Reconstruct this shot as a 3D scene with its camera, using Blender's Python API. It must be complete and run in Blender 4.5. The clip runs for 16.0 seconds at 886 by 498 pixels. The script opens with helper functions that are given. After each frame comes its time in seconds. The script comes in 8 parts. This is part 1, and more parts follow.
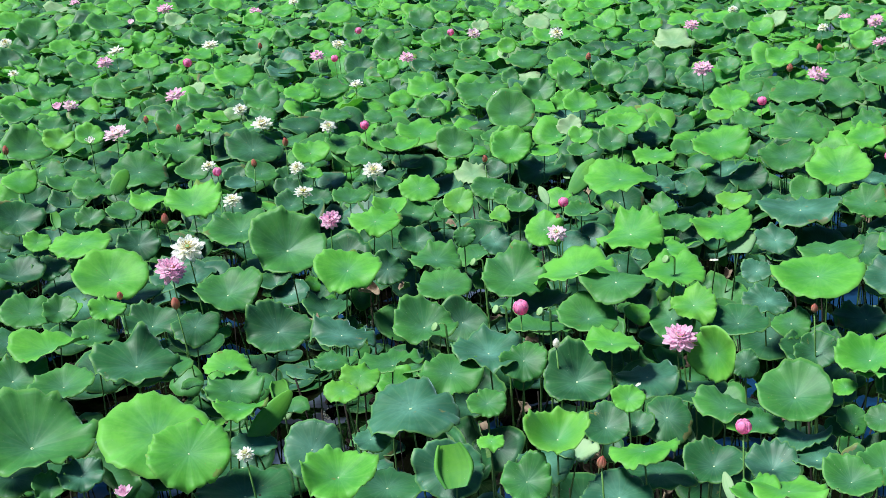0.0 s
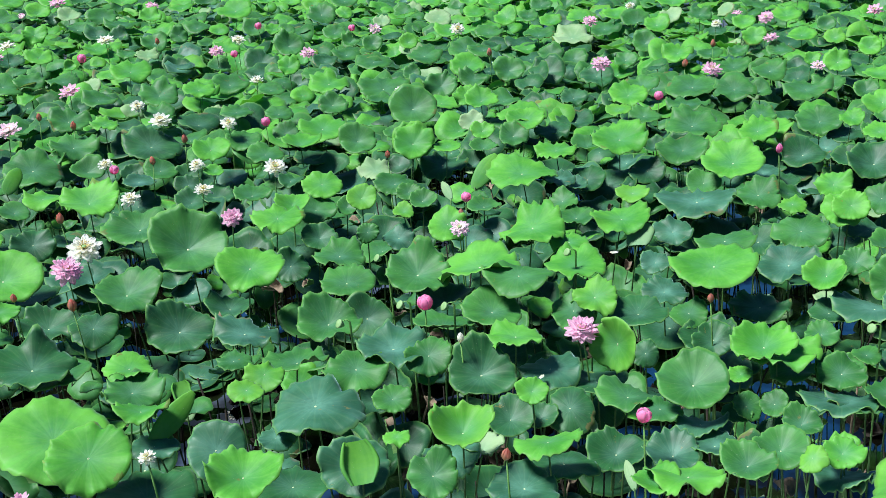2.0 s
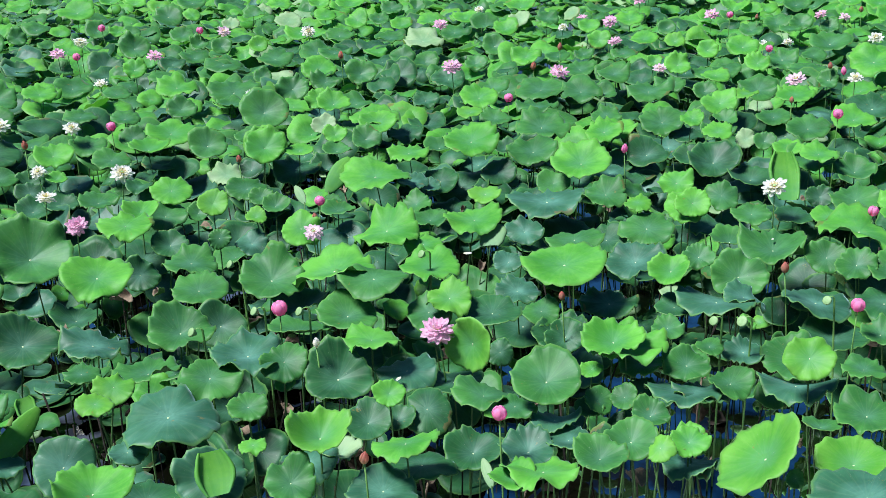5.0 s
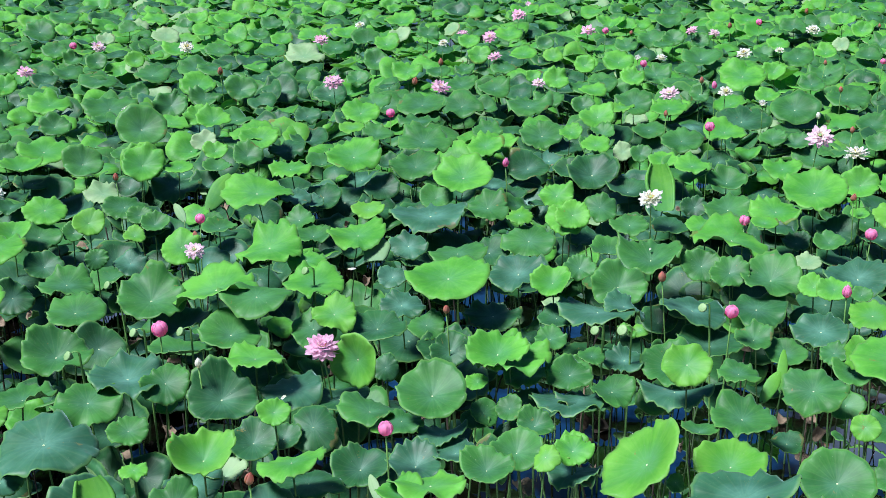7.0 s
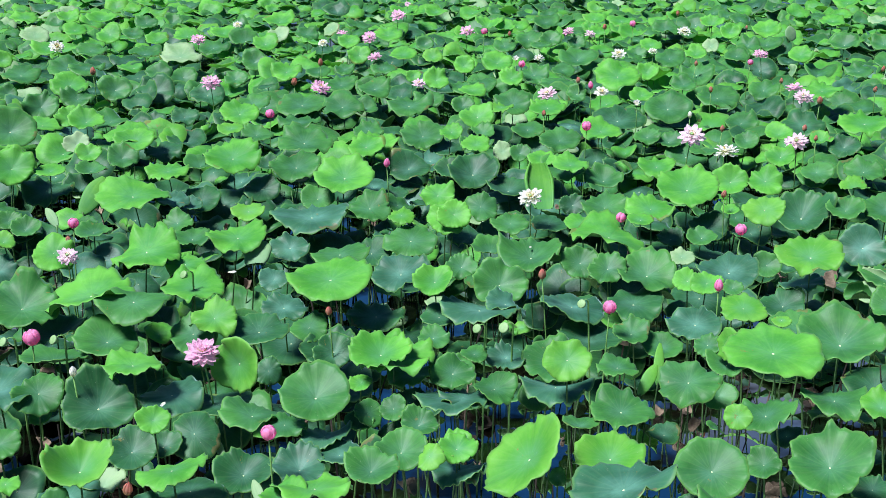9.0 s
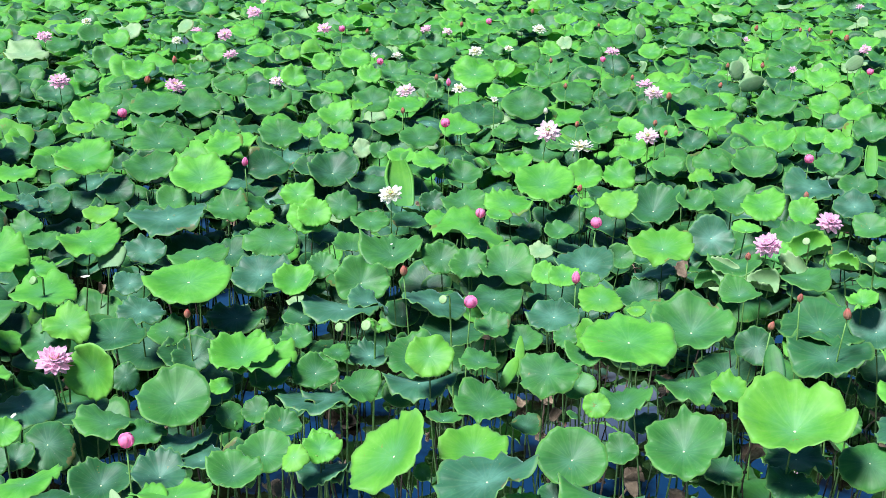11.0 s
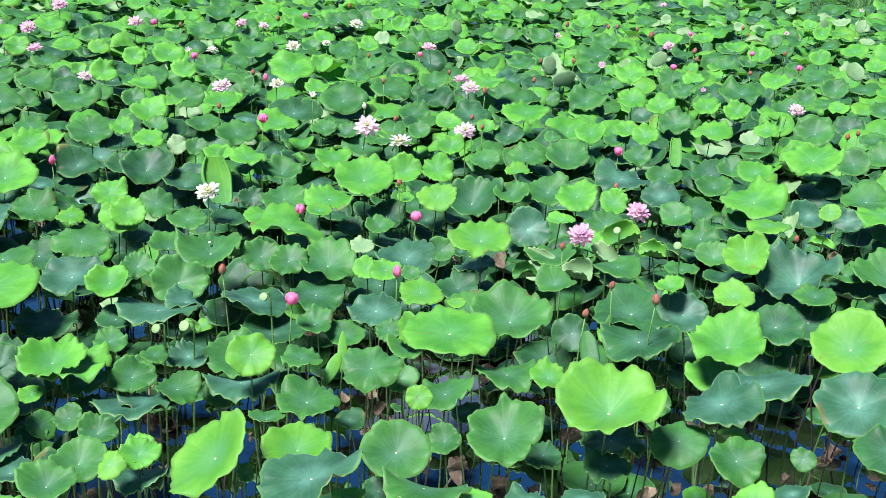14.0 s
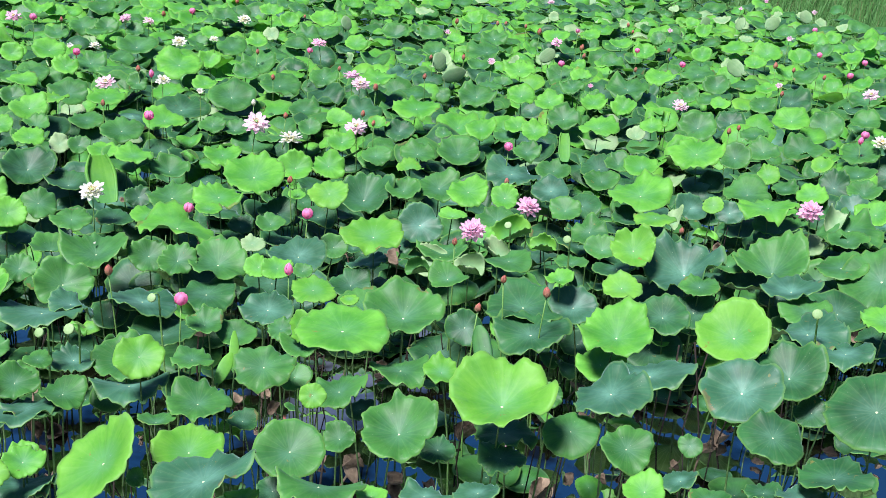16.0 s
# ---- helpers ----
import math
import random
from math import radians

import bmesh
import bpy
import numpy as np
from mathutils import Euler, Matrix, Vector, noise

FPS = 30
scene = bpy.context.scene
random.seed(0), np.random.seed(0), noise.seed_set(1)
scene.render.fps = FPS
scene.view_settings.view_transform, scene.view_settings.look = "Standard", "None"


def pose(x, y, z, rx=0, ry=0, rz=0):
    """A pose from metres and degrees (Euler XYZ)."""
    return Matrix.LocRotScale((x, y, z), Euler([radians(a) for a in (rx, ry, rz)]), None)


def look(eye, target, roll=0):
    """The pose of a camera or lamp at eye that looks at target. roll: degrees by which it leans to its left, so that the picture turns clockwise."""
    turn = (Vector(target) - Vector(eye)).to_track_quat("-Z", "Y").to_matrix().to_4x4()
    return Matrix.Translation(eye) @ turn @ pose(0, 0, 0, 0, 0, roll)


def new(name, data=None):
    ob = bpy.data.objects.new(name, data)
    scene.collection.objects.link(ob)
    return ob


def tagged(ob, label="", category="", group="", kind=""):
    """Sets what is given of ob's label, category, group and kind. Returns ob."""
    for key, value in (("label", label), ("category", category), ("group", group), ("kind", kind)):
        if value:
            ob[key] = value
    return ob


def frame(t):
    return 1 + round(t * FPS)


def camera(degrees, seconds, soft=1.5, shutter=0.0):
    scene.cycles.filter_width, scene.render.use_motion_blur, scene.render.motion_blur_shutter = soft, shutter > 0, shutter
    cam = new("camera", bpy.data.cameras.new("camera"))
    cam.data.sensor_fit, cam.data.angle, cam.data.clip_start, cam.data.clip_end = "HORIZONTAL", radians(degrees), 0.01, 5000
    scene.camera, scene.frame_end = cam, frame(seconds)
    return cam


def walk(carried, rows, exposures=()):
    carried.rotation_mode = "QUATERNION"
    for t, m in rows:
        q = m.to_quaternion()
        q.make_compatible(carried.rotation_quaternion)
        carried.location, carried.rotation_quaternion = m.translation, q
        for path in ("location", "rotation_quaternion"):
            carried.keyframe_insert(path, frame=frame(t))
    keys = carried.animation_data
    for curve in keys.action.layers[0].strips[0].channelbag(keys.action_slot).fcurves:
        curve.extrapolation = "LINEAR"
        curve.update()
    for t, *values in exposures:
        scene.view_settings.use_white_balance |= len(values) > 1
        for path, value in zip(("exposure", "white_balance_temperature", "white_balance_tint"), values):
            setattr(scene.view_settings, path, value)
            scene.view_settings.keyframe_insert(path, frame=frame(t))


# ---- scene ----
cam = camera(43.19, 16.0, soft=0.86)
EYE, ARM = 3.30, 0.117   # eye above the water, and the arm's length round which the camera swings
# seconds, heading to the right, pitch, lean to the right
ROWS = [
    (0.0, 0.00, -19.61, 4.64),
    (0.5, 1.19, -19.71, 4.49),
    (1.0, 2.83, -19.83, 4.18),
    (1.5, 4.27, -20.01, 3.93),
    (2.0, 5.12, -20.19, 3.74),
    (2.5, 6.21, -20.30, 3.59),
    (3.0, 8.03, -20.35, 3.30),
    (3.5, 9.46, -20.41, 3.05),
    (4.0, 10.48, -20.46, 2.84),
    (4.2, 10.89, -20.46, 2.73),
    (6.3, 17.07, -20.14, 1.62),
    (6.5, 17.74, -20.05, 1.51),
    (7.0, 19.13, -19.84, 1.24),
    (7.5, 20.75, -19.72, 0.98),
    (8.0, 22.37, -19.71, 0.64),
    (8.5, 24.10, -19.80, 0.28),
    (9.0, 25.43, -19.89, 0.02),
    (9.2, 26.08, -19.92, -0.11),
    (11.3, 33.55, -19.96, -1.46),
    (11.5, 33.92, -19.98, -1.59),
    (12.0, 35.37, -19.98, -1.85),
    (12.5, 37.07, -19.97, -2.20),
    (13.0, 38.89, -19.95, -2.53),
    (13.5, 40.65, -19.91, -2.84),
    (14.0, 42.41, -19.85, -3.19),
    (14.5, 43.76, -19.81, -3.43),
    (15.0, 45.18, -19.77, -3.70),
    (15.5, 46.56, -19.75, -3.96),
    (16.0, 48.16, -19.68, -4.26),
]

def stand(t, heading, pitch, lean):
    a = radians(heading)
    return t, pose(ARM * math.sin(a), ARM * math.cos(a), EYE, 90 + pitch, 0, -heading) @ pose(0, 0, 0, 0, 0, -lean)


walk(cam, [stand(*row) for row in ROWS], exposures=[(0.0, 0.47, 5880, 5), (8.0, 0.40, 5680, 12), (12.0, 0.73, 5860, 10), (16.0, 0.60, 5980, 18)])

# ---- sky, sun ----
SUN_UP, SUN_ROUND = radians(62), radians(266)   # elevation; compass angle from +y towards +x
world = bpy.data.worlds.new("sky")
scene.world = world
world.use_nodes = True
wn, wl = world.node_tree.nodes, world.node_tree.links
sky = wn.new("ShaderNodeTexSky")
sky.sky_type, sky.sun_disc = "NISHITA", False
sky.air_density, sky.dust_density, sky.ozone_density = 1.0, 0.1, 2.0
sky.sun_elevation, sky.sun_rotation = SUN_UP, SUN_ROUND
deeper = wn.new("ShaderNodeHueSaturation")
deeper.inputs["Saturation"].default_value = 1.35
wl.new(sky.outputs[0], deeper.inputs["Color"])
way, puffs, cover, clouded = wn.new("ShaderNodeTexCoord"), wn.new("ShaderNodeTexNoise"), wn.new("ShaderNodeMapRange"), wn.new("ShaderNodeMix")
puffs.inputs["Scale"].default_value, puffs.inputs["Detail"].default_value = 3.2, 5.0     # scattered white clouds
wl.new(way.outputs["Generated"], puffs.inputs["Vector"])
cover.inputs["From Min"].default_value, cover.inputs["From Max"].default_value, cover.inputs["To Max"].default_value = 0.53, 0.66, 0.85
wl.new(puffs.outputs["Fac"], cover.inputs["Value"])
clouded.data_type = "RGBA"
wl.new(cover.outputs[0], clouded.inputs[0])
wl.new(deeper.outputs[0], clouded.inputs[6])
clouded.inputs[7].default_value = (7.5, 7.8, 8.2, 1)
wl.new(clouded.outputs[2], wn["Background"].inputs[0])
wn["Background"].inputs[1].default_value = 0.043
sun_data = bpy.data.lights.new("sun", "SUN")
sun_data.energy, sun_data.angle, sun_data.color = 5.45, radians(15), (1.0, 0.97, 0.90)
sun = new("sun", sun_data)
toward = Vector((math.sin(SUN_ROUND) * math.cos(SUN_UP), math.cos(SUN_ROUND) * math.cos(SUN_UP), math.sin(SUN_UP)))
sun.matrix_world = look(toward * 40, (0, 0, 0))


# ---- materials ----
def material(name):
    m = bpy.data.materials.new(name)
    m.use_nodes = True
    t = m.node_tree
    return m, t.nodes, t.links, t.nodes["Principled BSDF"]


def val(nodes, links, op, a, b=None, c=None):
    n = nodes.new("ShaderNodeMath")
    n.operation = op
    for i, v in enumerate((a, b, c)):
        if v is None:
            continue
        if isinstance(v, (int, float)):
            n.inputs[i].default_value = v
        else:
            links.new(v, n.inputs[i])
    return n.outputs[0]


def ramp(nodes, links, fac, stops):
    n = nodes.new("ShaderNodeValToRGB")
    while len(n.color_ramp.elements) < len(stops):
        n.color_ramp.elements.new(0.5)
    for e, (p, c) in zip(n.color_ramp.elements, stops):
        e.position, e.color = p, (*c, 1)
    links.new(fac, n.inputs[0])
    return n.outputs[0]


def mixed(nodes, links, fac, a, b, how="MIX"):
    n = nodes.new("ShaderNodeMix")
    n.data_type, n.blend_type = "RGBA", how
    for i, v in ((0, fac), (6, a), (7, b)):
        if isinstance(v, (int, float)):
            n.inputs[i].default_value = v
        elif isinstance(v, tuple):
            n.inputs[i].default_value = (*v, 1)
        else:
            links.new(v, n.inputs[i])
    return n.outputs[2]


def grain(nodes, links, scale, detail=4.0, vector=None, rough=0.55):
    n = nodes.new("ShaderNodeTexNoise")
    n.inputs["Scale"].default_value, n.inputs["Detail"].default_value, n.inputs["Roughness"].default_value = scale, detail, rough
    if vector is not None:
        links.new(vector, n.inputs["Vector"])
    return n.outputs["Fac"]


def leaf_material(name, dark, light, rough=0.46, glow=0.3, vein=(0.5, 0.62, 0.3), veins=0.04, wear=0.5, bloom=0.1, gloss=0.4, wax=0.14):
    """A peltate leaf: UV runs round (u) and outward (v). glow: how much light passes through."""
    m, nodes, links, p = material(name)
    geo, uv, info = nodes.new("ShaderNodeNewGeometry"), nodes.new("ShaderNodeUVMap"), nodes.new("ShaderNodeObjectInfo")
    sep = nodes.new("ShaderNodeSeparateXYZ")
    links.new(uv.outputs[0], sep.inputs[0])
    u, v = sep.outputs[0], sep.outputs[1]
    broad, fine = grain(nodes, links, 5.0, 3, geo.outputs["Position"]), grain(nodes, links, 60.0, 4, geo.outputs["Position"])
    own = val(nodes, links, "ADD", val(nodes, links, "MULTIPLY", info.outputs["Random"], 0.5), val(nodes, links, "MULTIPLY", geo.outputs["Random Per Island"], 0.5))
    tone = val(nodes, links, "ADD", val(nodes, links, "MULTIPLY_ADD", broad, 1.5, -0.50), val(nodes, links, "MULTIPLY", own, 0.42))
    tone = val(nodes, links, "ADD", tone, val(nodes, links, "MULTIPLY_ADD", val(nodes, links, "MULTIPLY", v, v), 0.42, -0.16))
    tone = val(nodes, links, "ADD", tone, val(nodes, links, "MULTIPLY_ADD", fine, 0.3, -0.18))
    # light and dark streaks in the colour imitate shading of the blade between veins
    turn = val(nodes, links, "MULTIPLY", u, 6.2832)
    spoke = nodes.new("ShaderNodeCombineXYZ")
    for i, x in enumerate((val(nodes, links, "MULTIPLY", val(nodes, links, "COSINE", turn), 3.2), val(nodes, links, "MULTIPLY", val(nodes, links, "SINE", turn), 3.2), val(nodes, links, "MULTIPLY_ADD", own, 40.0, v))):
        links.new(x, spoke.inputs[i])
    tone = val(nodes, links, "ADD", tone, val(nodes, links, "MULTIPLY", val(nodes, links, "MULTIPLY_ADD", grain(nodes, links, 1.0, 3, spoke.outputs[0], 0.7), 0.6, -0.3), val(nodes, links, "MINIMUM", val(nodes, links, "MULTIPLY", v, 4.0), 1.0)))
    base = ramp(nodes, links, tone, [(0.2, dark), (0.8, light)])
    # main veins run straight out from the middle, finer ones fork beyond half way
    def rays(count, shift, width):
        saw = val(nodes, links, "FRACT", val(nodes, links, "MULTIPLY_ADD", u, count, shift))
        off = val(nodes, links, "ABSOLUTE", val(nodes, links, "SUBTRACT", saw, 0.5))
        far = val(nodes, links, "MULTIPLY", off, val(nodes, links, "MULTIPLY", v, 6.28 / count))
        return val(nodes, links, "SUBTRACT", 1.0, val(nodes, links, "SMOOTH_MIN", val(nodes, links, "DIVIDE", far, width), 1.0, 0.2))
    main = rays(21, 0.0, 0.022)
    fork = val(nodes, links, "MULTIPLY", rays(42, 0.25, 0.012), val(nodes, links, "GREATER_THAN", v, 0.55))
    lines = val(nodes, links, "MAXIMUM", main, val(nodes, links, "MULTIPLY", fork, 0.6))
    base = mixed(nodes, links, val(nodes, links, "MULTIPLY", lines, veins), base, vein)
    # a thin waxy bloom in soft patches, and pale specks of dried water
    crinkle = grain(nodes, links, 22.0, 3, geo.outputs["Position"])
    soft = nodes.new("ShaderNodeMapRange")
    soft.inputs["From Min"].default_value, soft.inputs["From Max"].default_value, soft.inputs["To Max"].default_value = 0.48, 0.72, bloom
    links.new(grain(nodes, links, 7.0, 2, geo.outputs["Position"]), soft.inputs["Value"])
    base = mixed(nodes, links, soft.outputs[0], base, (0.14, 0.34, 0.28))
    # towards the middle, pale blue-green in the colour imitates the sky's sheen
    middle = nodes.new("ShaderNodeMapRange")
    middle.inputs["From Min"].default_value, middle.inputs["From Max"].default_value, middle.inputs["To Min"].default_value, middle.inputs["To Max"].default_value = 0.05, 0.6, 3.0 * bloom, 0.0
    links.new(v, middle.inputs["Value"])
    base = mixed(nodes, links, val(nodes, links, "MULTIPLY", middle.outputs[0], val(nodes, links, "MULTIPLY", crinkle, 1.6)), base, (0.17, 0.40, 0.30))
    speck = val(nodes, links, "MULTIPLY", val(nodes, links, "GREATER_THAN", grain(nodes, links, 130.0, 1, geo.outputs["Position"]), 0.77), 0.3)
    base = mixed(nodes, links, speck, base, (0.42, 0.52, 0.36))
    # worn, yellowed patches and small brown specks
    patch = val(nodes, links, "MULTIPLY", val(nodes, links, "GREATER_THAN", grain(nodes, links, 9.0, 6, geo.outputs["Position"], 0.7), 0.675), wear)
    base = mixed(nodes, links, patch, base, (0.26, 0.2, 0.05))
    # rims that have browned in places
    rim = val(nodes, links, "MULTIPLY", val(nodes, links, "GREATER_THAN", val(nodes, links, "ADD", v, val(nodes, links, "MULTIPLY_ADD", fine, 0.3, -0.15)), 0.86), val(nodes, links, "GREATER_THAN", grain(nodes, links, 3.2, 2, geo.outputs["Position"]), 0.67))
    base = mixed(nodes, links, val(nodes, links, "MULTIPLY", rim, wear), base, (0.20, 0.13, 0.05))
    heart = val(nodes, links, "LESS_THAN", v, 0.022)
    base = mixed(nodes, links, heart, base, (0.62, 0.72, 0.42))
    # the rim is thin and pale
    lip = nodes.new("ShaderNodeMapRange")
    lip.inputs["From Min"].default_value, lip.inputs["From Max"].default_value, lip.inputs["To Max"].default_value = 0.93, 0.99, 0.4
    links.new(v, lip.inputs["Value"])
    base = mixed(nodes, links, lip.outputs[0], base, (0.22, 0.44, 0.09))
    links.new(base, p.inputs["Base Color"])
    p.inputs["Roughness"].default_value = rough
    p.inputs["Specular IOR Level"].default_value = gloss
    # fine wax hairs, pale at a glance along the blade
    p.inputs["Sheen Weight"].default_value, p.inputs["Sheen Roughness"].default_value = wax, 0.35
    p.inputs["Sheen Tint"].default_value = (0.55, 0.86, 0.90, 1)
    bump = nodes.new("ShaderNodeBump")
    bump.inputs["Strength"].default_value, bump.inputs["Distance"].default_value = 0.2, 0.005
    links.new(val(nodes, links, "ADD", val(nodes, links, "MULTIPLY", lines, -0.05), val(nodes, links, "MULTIPLY", crinkle, 0.9)), bump.inputs["Height"])
    links.new(bump.outputs[0], p.inputs["Normal"])
    if glow:
        thin, both = nodes.new("ShaderNodeBsdfTranslucent"), nodes.new("ShaderNodeMixShader")
        warm = mixed(nodes, links, 1.0, base, (1.0, 1.0, 0.45), "MULTIPLY")
        links.new(warm, thin.inputs[0])
        both.inputs[0].default_value = glow
        links.new(p.outputs[0], both.inputs[1])
        links.new(thin.outputs[0], both.inputs[2])
        links.new(both.outputs[0], nodes["Material Output"].inputs[0])
    return m


LEAF = {
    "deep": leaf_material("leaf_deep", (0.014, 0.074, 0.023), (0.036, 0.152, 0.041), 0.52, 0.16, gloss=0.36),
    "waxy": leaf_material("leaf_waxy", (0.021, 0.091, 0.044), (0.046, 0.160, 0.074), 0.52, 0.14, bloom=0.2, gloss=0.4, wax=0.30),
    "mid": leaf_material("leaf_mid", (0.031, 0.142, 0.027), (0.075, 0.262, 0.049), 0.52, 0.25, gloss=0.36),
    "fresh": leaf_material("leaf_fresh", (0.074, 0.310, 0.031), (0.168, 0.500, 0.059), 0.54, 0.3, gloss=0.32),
    "lime": leaf_material("leaf_lime", (0.096, 0.340, 0.031), (0.185, 0.475, 0.056), 0.54, 0.3, gloss=0.32, wear=0.7, bloom=0.12),
    "pale": leaf_material("leaf_pale", (0.21, 0.37, 0.15), (0.36, 0.50, 0.26), 0.65, 0.25),
}
UNDER = leaf_material("leaf_underside", (0.12, 0.27, 0.07), (0.20, 0.37, 0.11), 0.65, 0.3, veins=0.3, wear=0.2)
EDGE = leaf_material("leaf_edge", (0.09, 0.28, 0.06), (0.19, 0.43, 0.12), 0.5, 0.3, veins=0.0, wear=0.0, bloom=0.0)


def plain(name, low, high, rough=0.6, scale=30.0, bump=0.2, glow=0.0):
    m, nodes, links, p = material(name)
    geo, info = nodes.new("ShaderNodeNewGeometry"), nodes.new("ShaderNodeObjectInfo")
    n = val(nodes, links, "ADD", val(nodes, links, "MULTIPLY", grain(nodes, links, scale, 5, geo.outputs["Position"]), 0.7), val(nodes, links, "MULTIPLY", info.outputs["Random"], 0.3))
    base = ramp(nodes, links, n, [(0.25, low), (0.75, high)])
    links.new(base, p.inputs["Base Color"])
    p.inputs["Roughness"].default_value = rough
    b = nodes.new("ShaderNodeBump")
    b.inputs["Strength"].default_value, b.inputs["Distance"].default_value = bump, 0.01
    links.new(grain(nodes, links, scale * 2, 4, geo.outputs["Position"]), b.inputs["Height"])
    links.new(b.outputs[0], p.inputs["Normal"])
    if glow:
        thin, both = nodes.new("ShaderNodeBsdfTranslucent"), nodes.new("ShaderNodeMixShader")
        links.new(base, thin.inputs[0])
        both.inputs[0].default_value = glow
        links.new(p.outputs[0], both.inputs[1])
        links.new(thin.outputs[0], both.inputs[2])
        links.new(both.outputs[0], nodes["Material Output"].inputs[0])
    return m


STALK = plain("stalk_green", (0.030, 0.080, 0.018), (0.100, 0.21, 0.048), 0.55, 40)
MUD = plain("rotting_brown", (0.005, 0.004, 0.003), (0.028, 0.018, 0.010), 0.9, 25, 0.4)
FLOWER_STALK = plain("flower_stalk_green", (0.09, 0.21, 0.04), (0.19, 0.38, 0.09), 0.55, 40)
DRY = plain("dry_brown", (0.07, 0.048, 0.030), (0.36, 0.265, 0.18), 0.85, 25, 0.6)
POD = plain("pod_green", (0.17, 0.31, 0.10), (0.29, 0.43, 0.19), 0.6, 60)
STAMEN = plain("stamen_yellow", (0.60, 0.42, 0.06), (0.80, 0.62, 0.15), 0.7, 80)


def petal_material(name, root, tip, rough=0.5):
    """v runs from a petal's root to its tip."""
    m, nodes, links, p = material(name)
    uv, geo = nodes.new("ShaderNodeUVMap"), nodes.new("ShaderNodeNewGeometry")
    sep = nodes.new("ShaderNodeSeparateXYZ")
    links.new(uv.outputs[0], sep.inputs[0])
    streak = grain(nodes, links, 90.0, 3, geo.outputs["Position"])
    at = val(nodes, links, "ADD", sep.outputs[1], val(nodes, links, "MULTIPLY_ADD", streak, 0.5, -0.25))
    base = ramp(nodes, links, at, [(0.1, root), (0.85, tip)])
    links.new(base, p.inputs["Base Color"])
    p.inputs["Roughness"].default_value = rough
    thin, both = nodes.new("ShaderNodeBsdfTranslucent"), nodes.new("ShaderNodeMixShader")
    links.new(base, thin.inputs[0])
    both.inputs[0].default_value = 0.7
    links.new(p.outputs[0], both.inputs[1])
    links.new(thin.outputs[0], both.inputs[2])
    links.new(both.outputs[0], nodes["Material Output"].inputs[0])
    return m


PETAL = {
    "pink": petal_material("petal_pink", (1.0, 0.93, 0.96), (1.0, 0.72, 0.87)),
    "rose": petal_material("petal_rose", (1.0, 0.46, 0.72), (1.0, 0.58, 0.82)),
    "blush": petal_material("petal_blush", (1.0, 0.95, 0.92), (1.0, 0.82, 0.92)),
    "white": petal_material("petal_white", (0.98, 0.96, 0.82), (0.99, 0.98, 0.95)),
    "russet": petal_material("petal_russet", (0.68, 0.56, 0.32), (0.82, 0.40, 0.34)),
}

# water: clear and still over dark mud
WATER, wnodes, wlinks, wp = material("pond_water")
wgeo = wnodes.new("ShaderNodeNewGeometry")
wlinks.new(ramp(wnodes, wlinks, grain(wnodes, wlinks, 3.0, 6, wgeo.outputs["Position"]), [(0.3, (0.0015, 0.0015, 0.001)), (0.7, (0.006, 0.005, 0.003))]), wp.inputs["Base Color"])
wp.inputs["Roughness"].default_value, wp.inputs["IOR"].default_value, wp.inputs["Specular IOR Level"].default_value = 0.0, 1.33, 0.6
wp.inputs["Coat Roughness"].default_value, wp.inputs["Coat IOR"].default_value = 0.005, 14.0
wsep = wnodes.new("ShaderNodeSeparateXYZ")
wlinks.new(wgeo.outputs["Position"], wsep.inputs[0])
drift = val(wnodes, wlinks, "MULTIPLY_ADD", wsep.outputs[0], 0.018, -0.19)      # more of the water is dulled towards the west
mirror_share = ramp(wnodes, wlinks, val(wnodes, wlinks, "ADD", grain(wnodes, wlinks, 1.7, 4, wgeo.outputs["Position"]), drift), [(0.28, (0.06, 0.06, 0.06)), (0.40, (1, 1, 1))])   # patches with the mirror turned down stand in for dark reflections of leaves
wlinks.new(mirror_share, wp.inputs["Coat Weight"])
wbump = wnodes.new("ShaderNodeBump")
wbump.inputs["Strength"].default_value, wbump.inputs["Distance"].default_value = 0.012, 0.02
wlinks.new(grain(wnodes, wlinks, 6.0, 2, wgeo.outputs["Position"]), wbump.inputs["Height"])
wlinks.new(wbump.outputs[0], wp.inputs["Normal"])
GRASS = plain("grass_blades", (0.045, 0.15, 0.035), (0.12, 0.30, 0.075), 0.6, 3, 0.2, 0.15)
SOIL = plain("grassy_ground", (0.05, 0.09, 0.02), (0.11, 0.16, 0.05), 0.95, 4, 0.6)


# ---- building blocks ----
def mesh_of(name, verts, faces, mats, slots=None, uvs=None, smooth=True):
    me = bpy.data.meshes.new(name)
    me.from_pydata([tuple(v) for v in verts], [], faces)
    for mt in mats:
        me.materials.append(mt)
    if slots is not None:
        me.polygons.foreach_set("material_index", slots)
    if uvs is not None:
        me.uv_layers.new(name="UVMap").data.foreach_set("uv", np.asarray(uvs, dtype=np.float32).ravel())
    if smooth:
        me.polygons.foreach_set("use_smooth", [True] * len(me.polygons))
    me.update()
    return me


def part(name, me, parent, label="", m=None):
    ob = new(name, me)
    ob.parent = parent
    if m is not None:
        ob.matrix_local = m
    if label:
        ob["label"] = label
    return ob


def thing(name, place, label, category, group=""):
    e = new(name)
    e.empty_display_size = 0.1
    e.location = place
    return tagged(e, label, category, group)


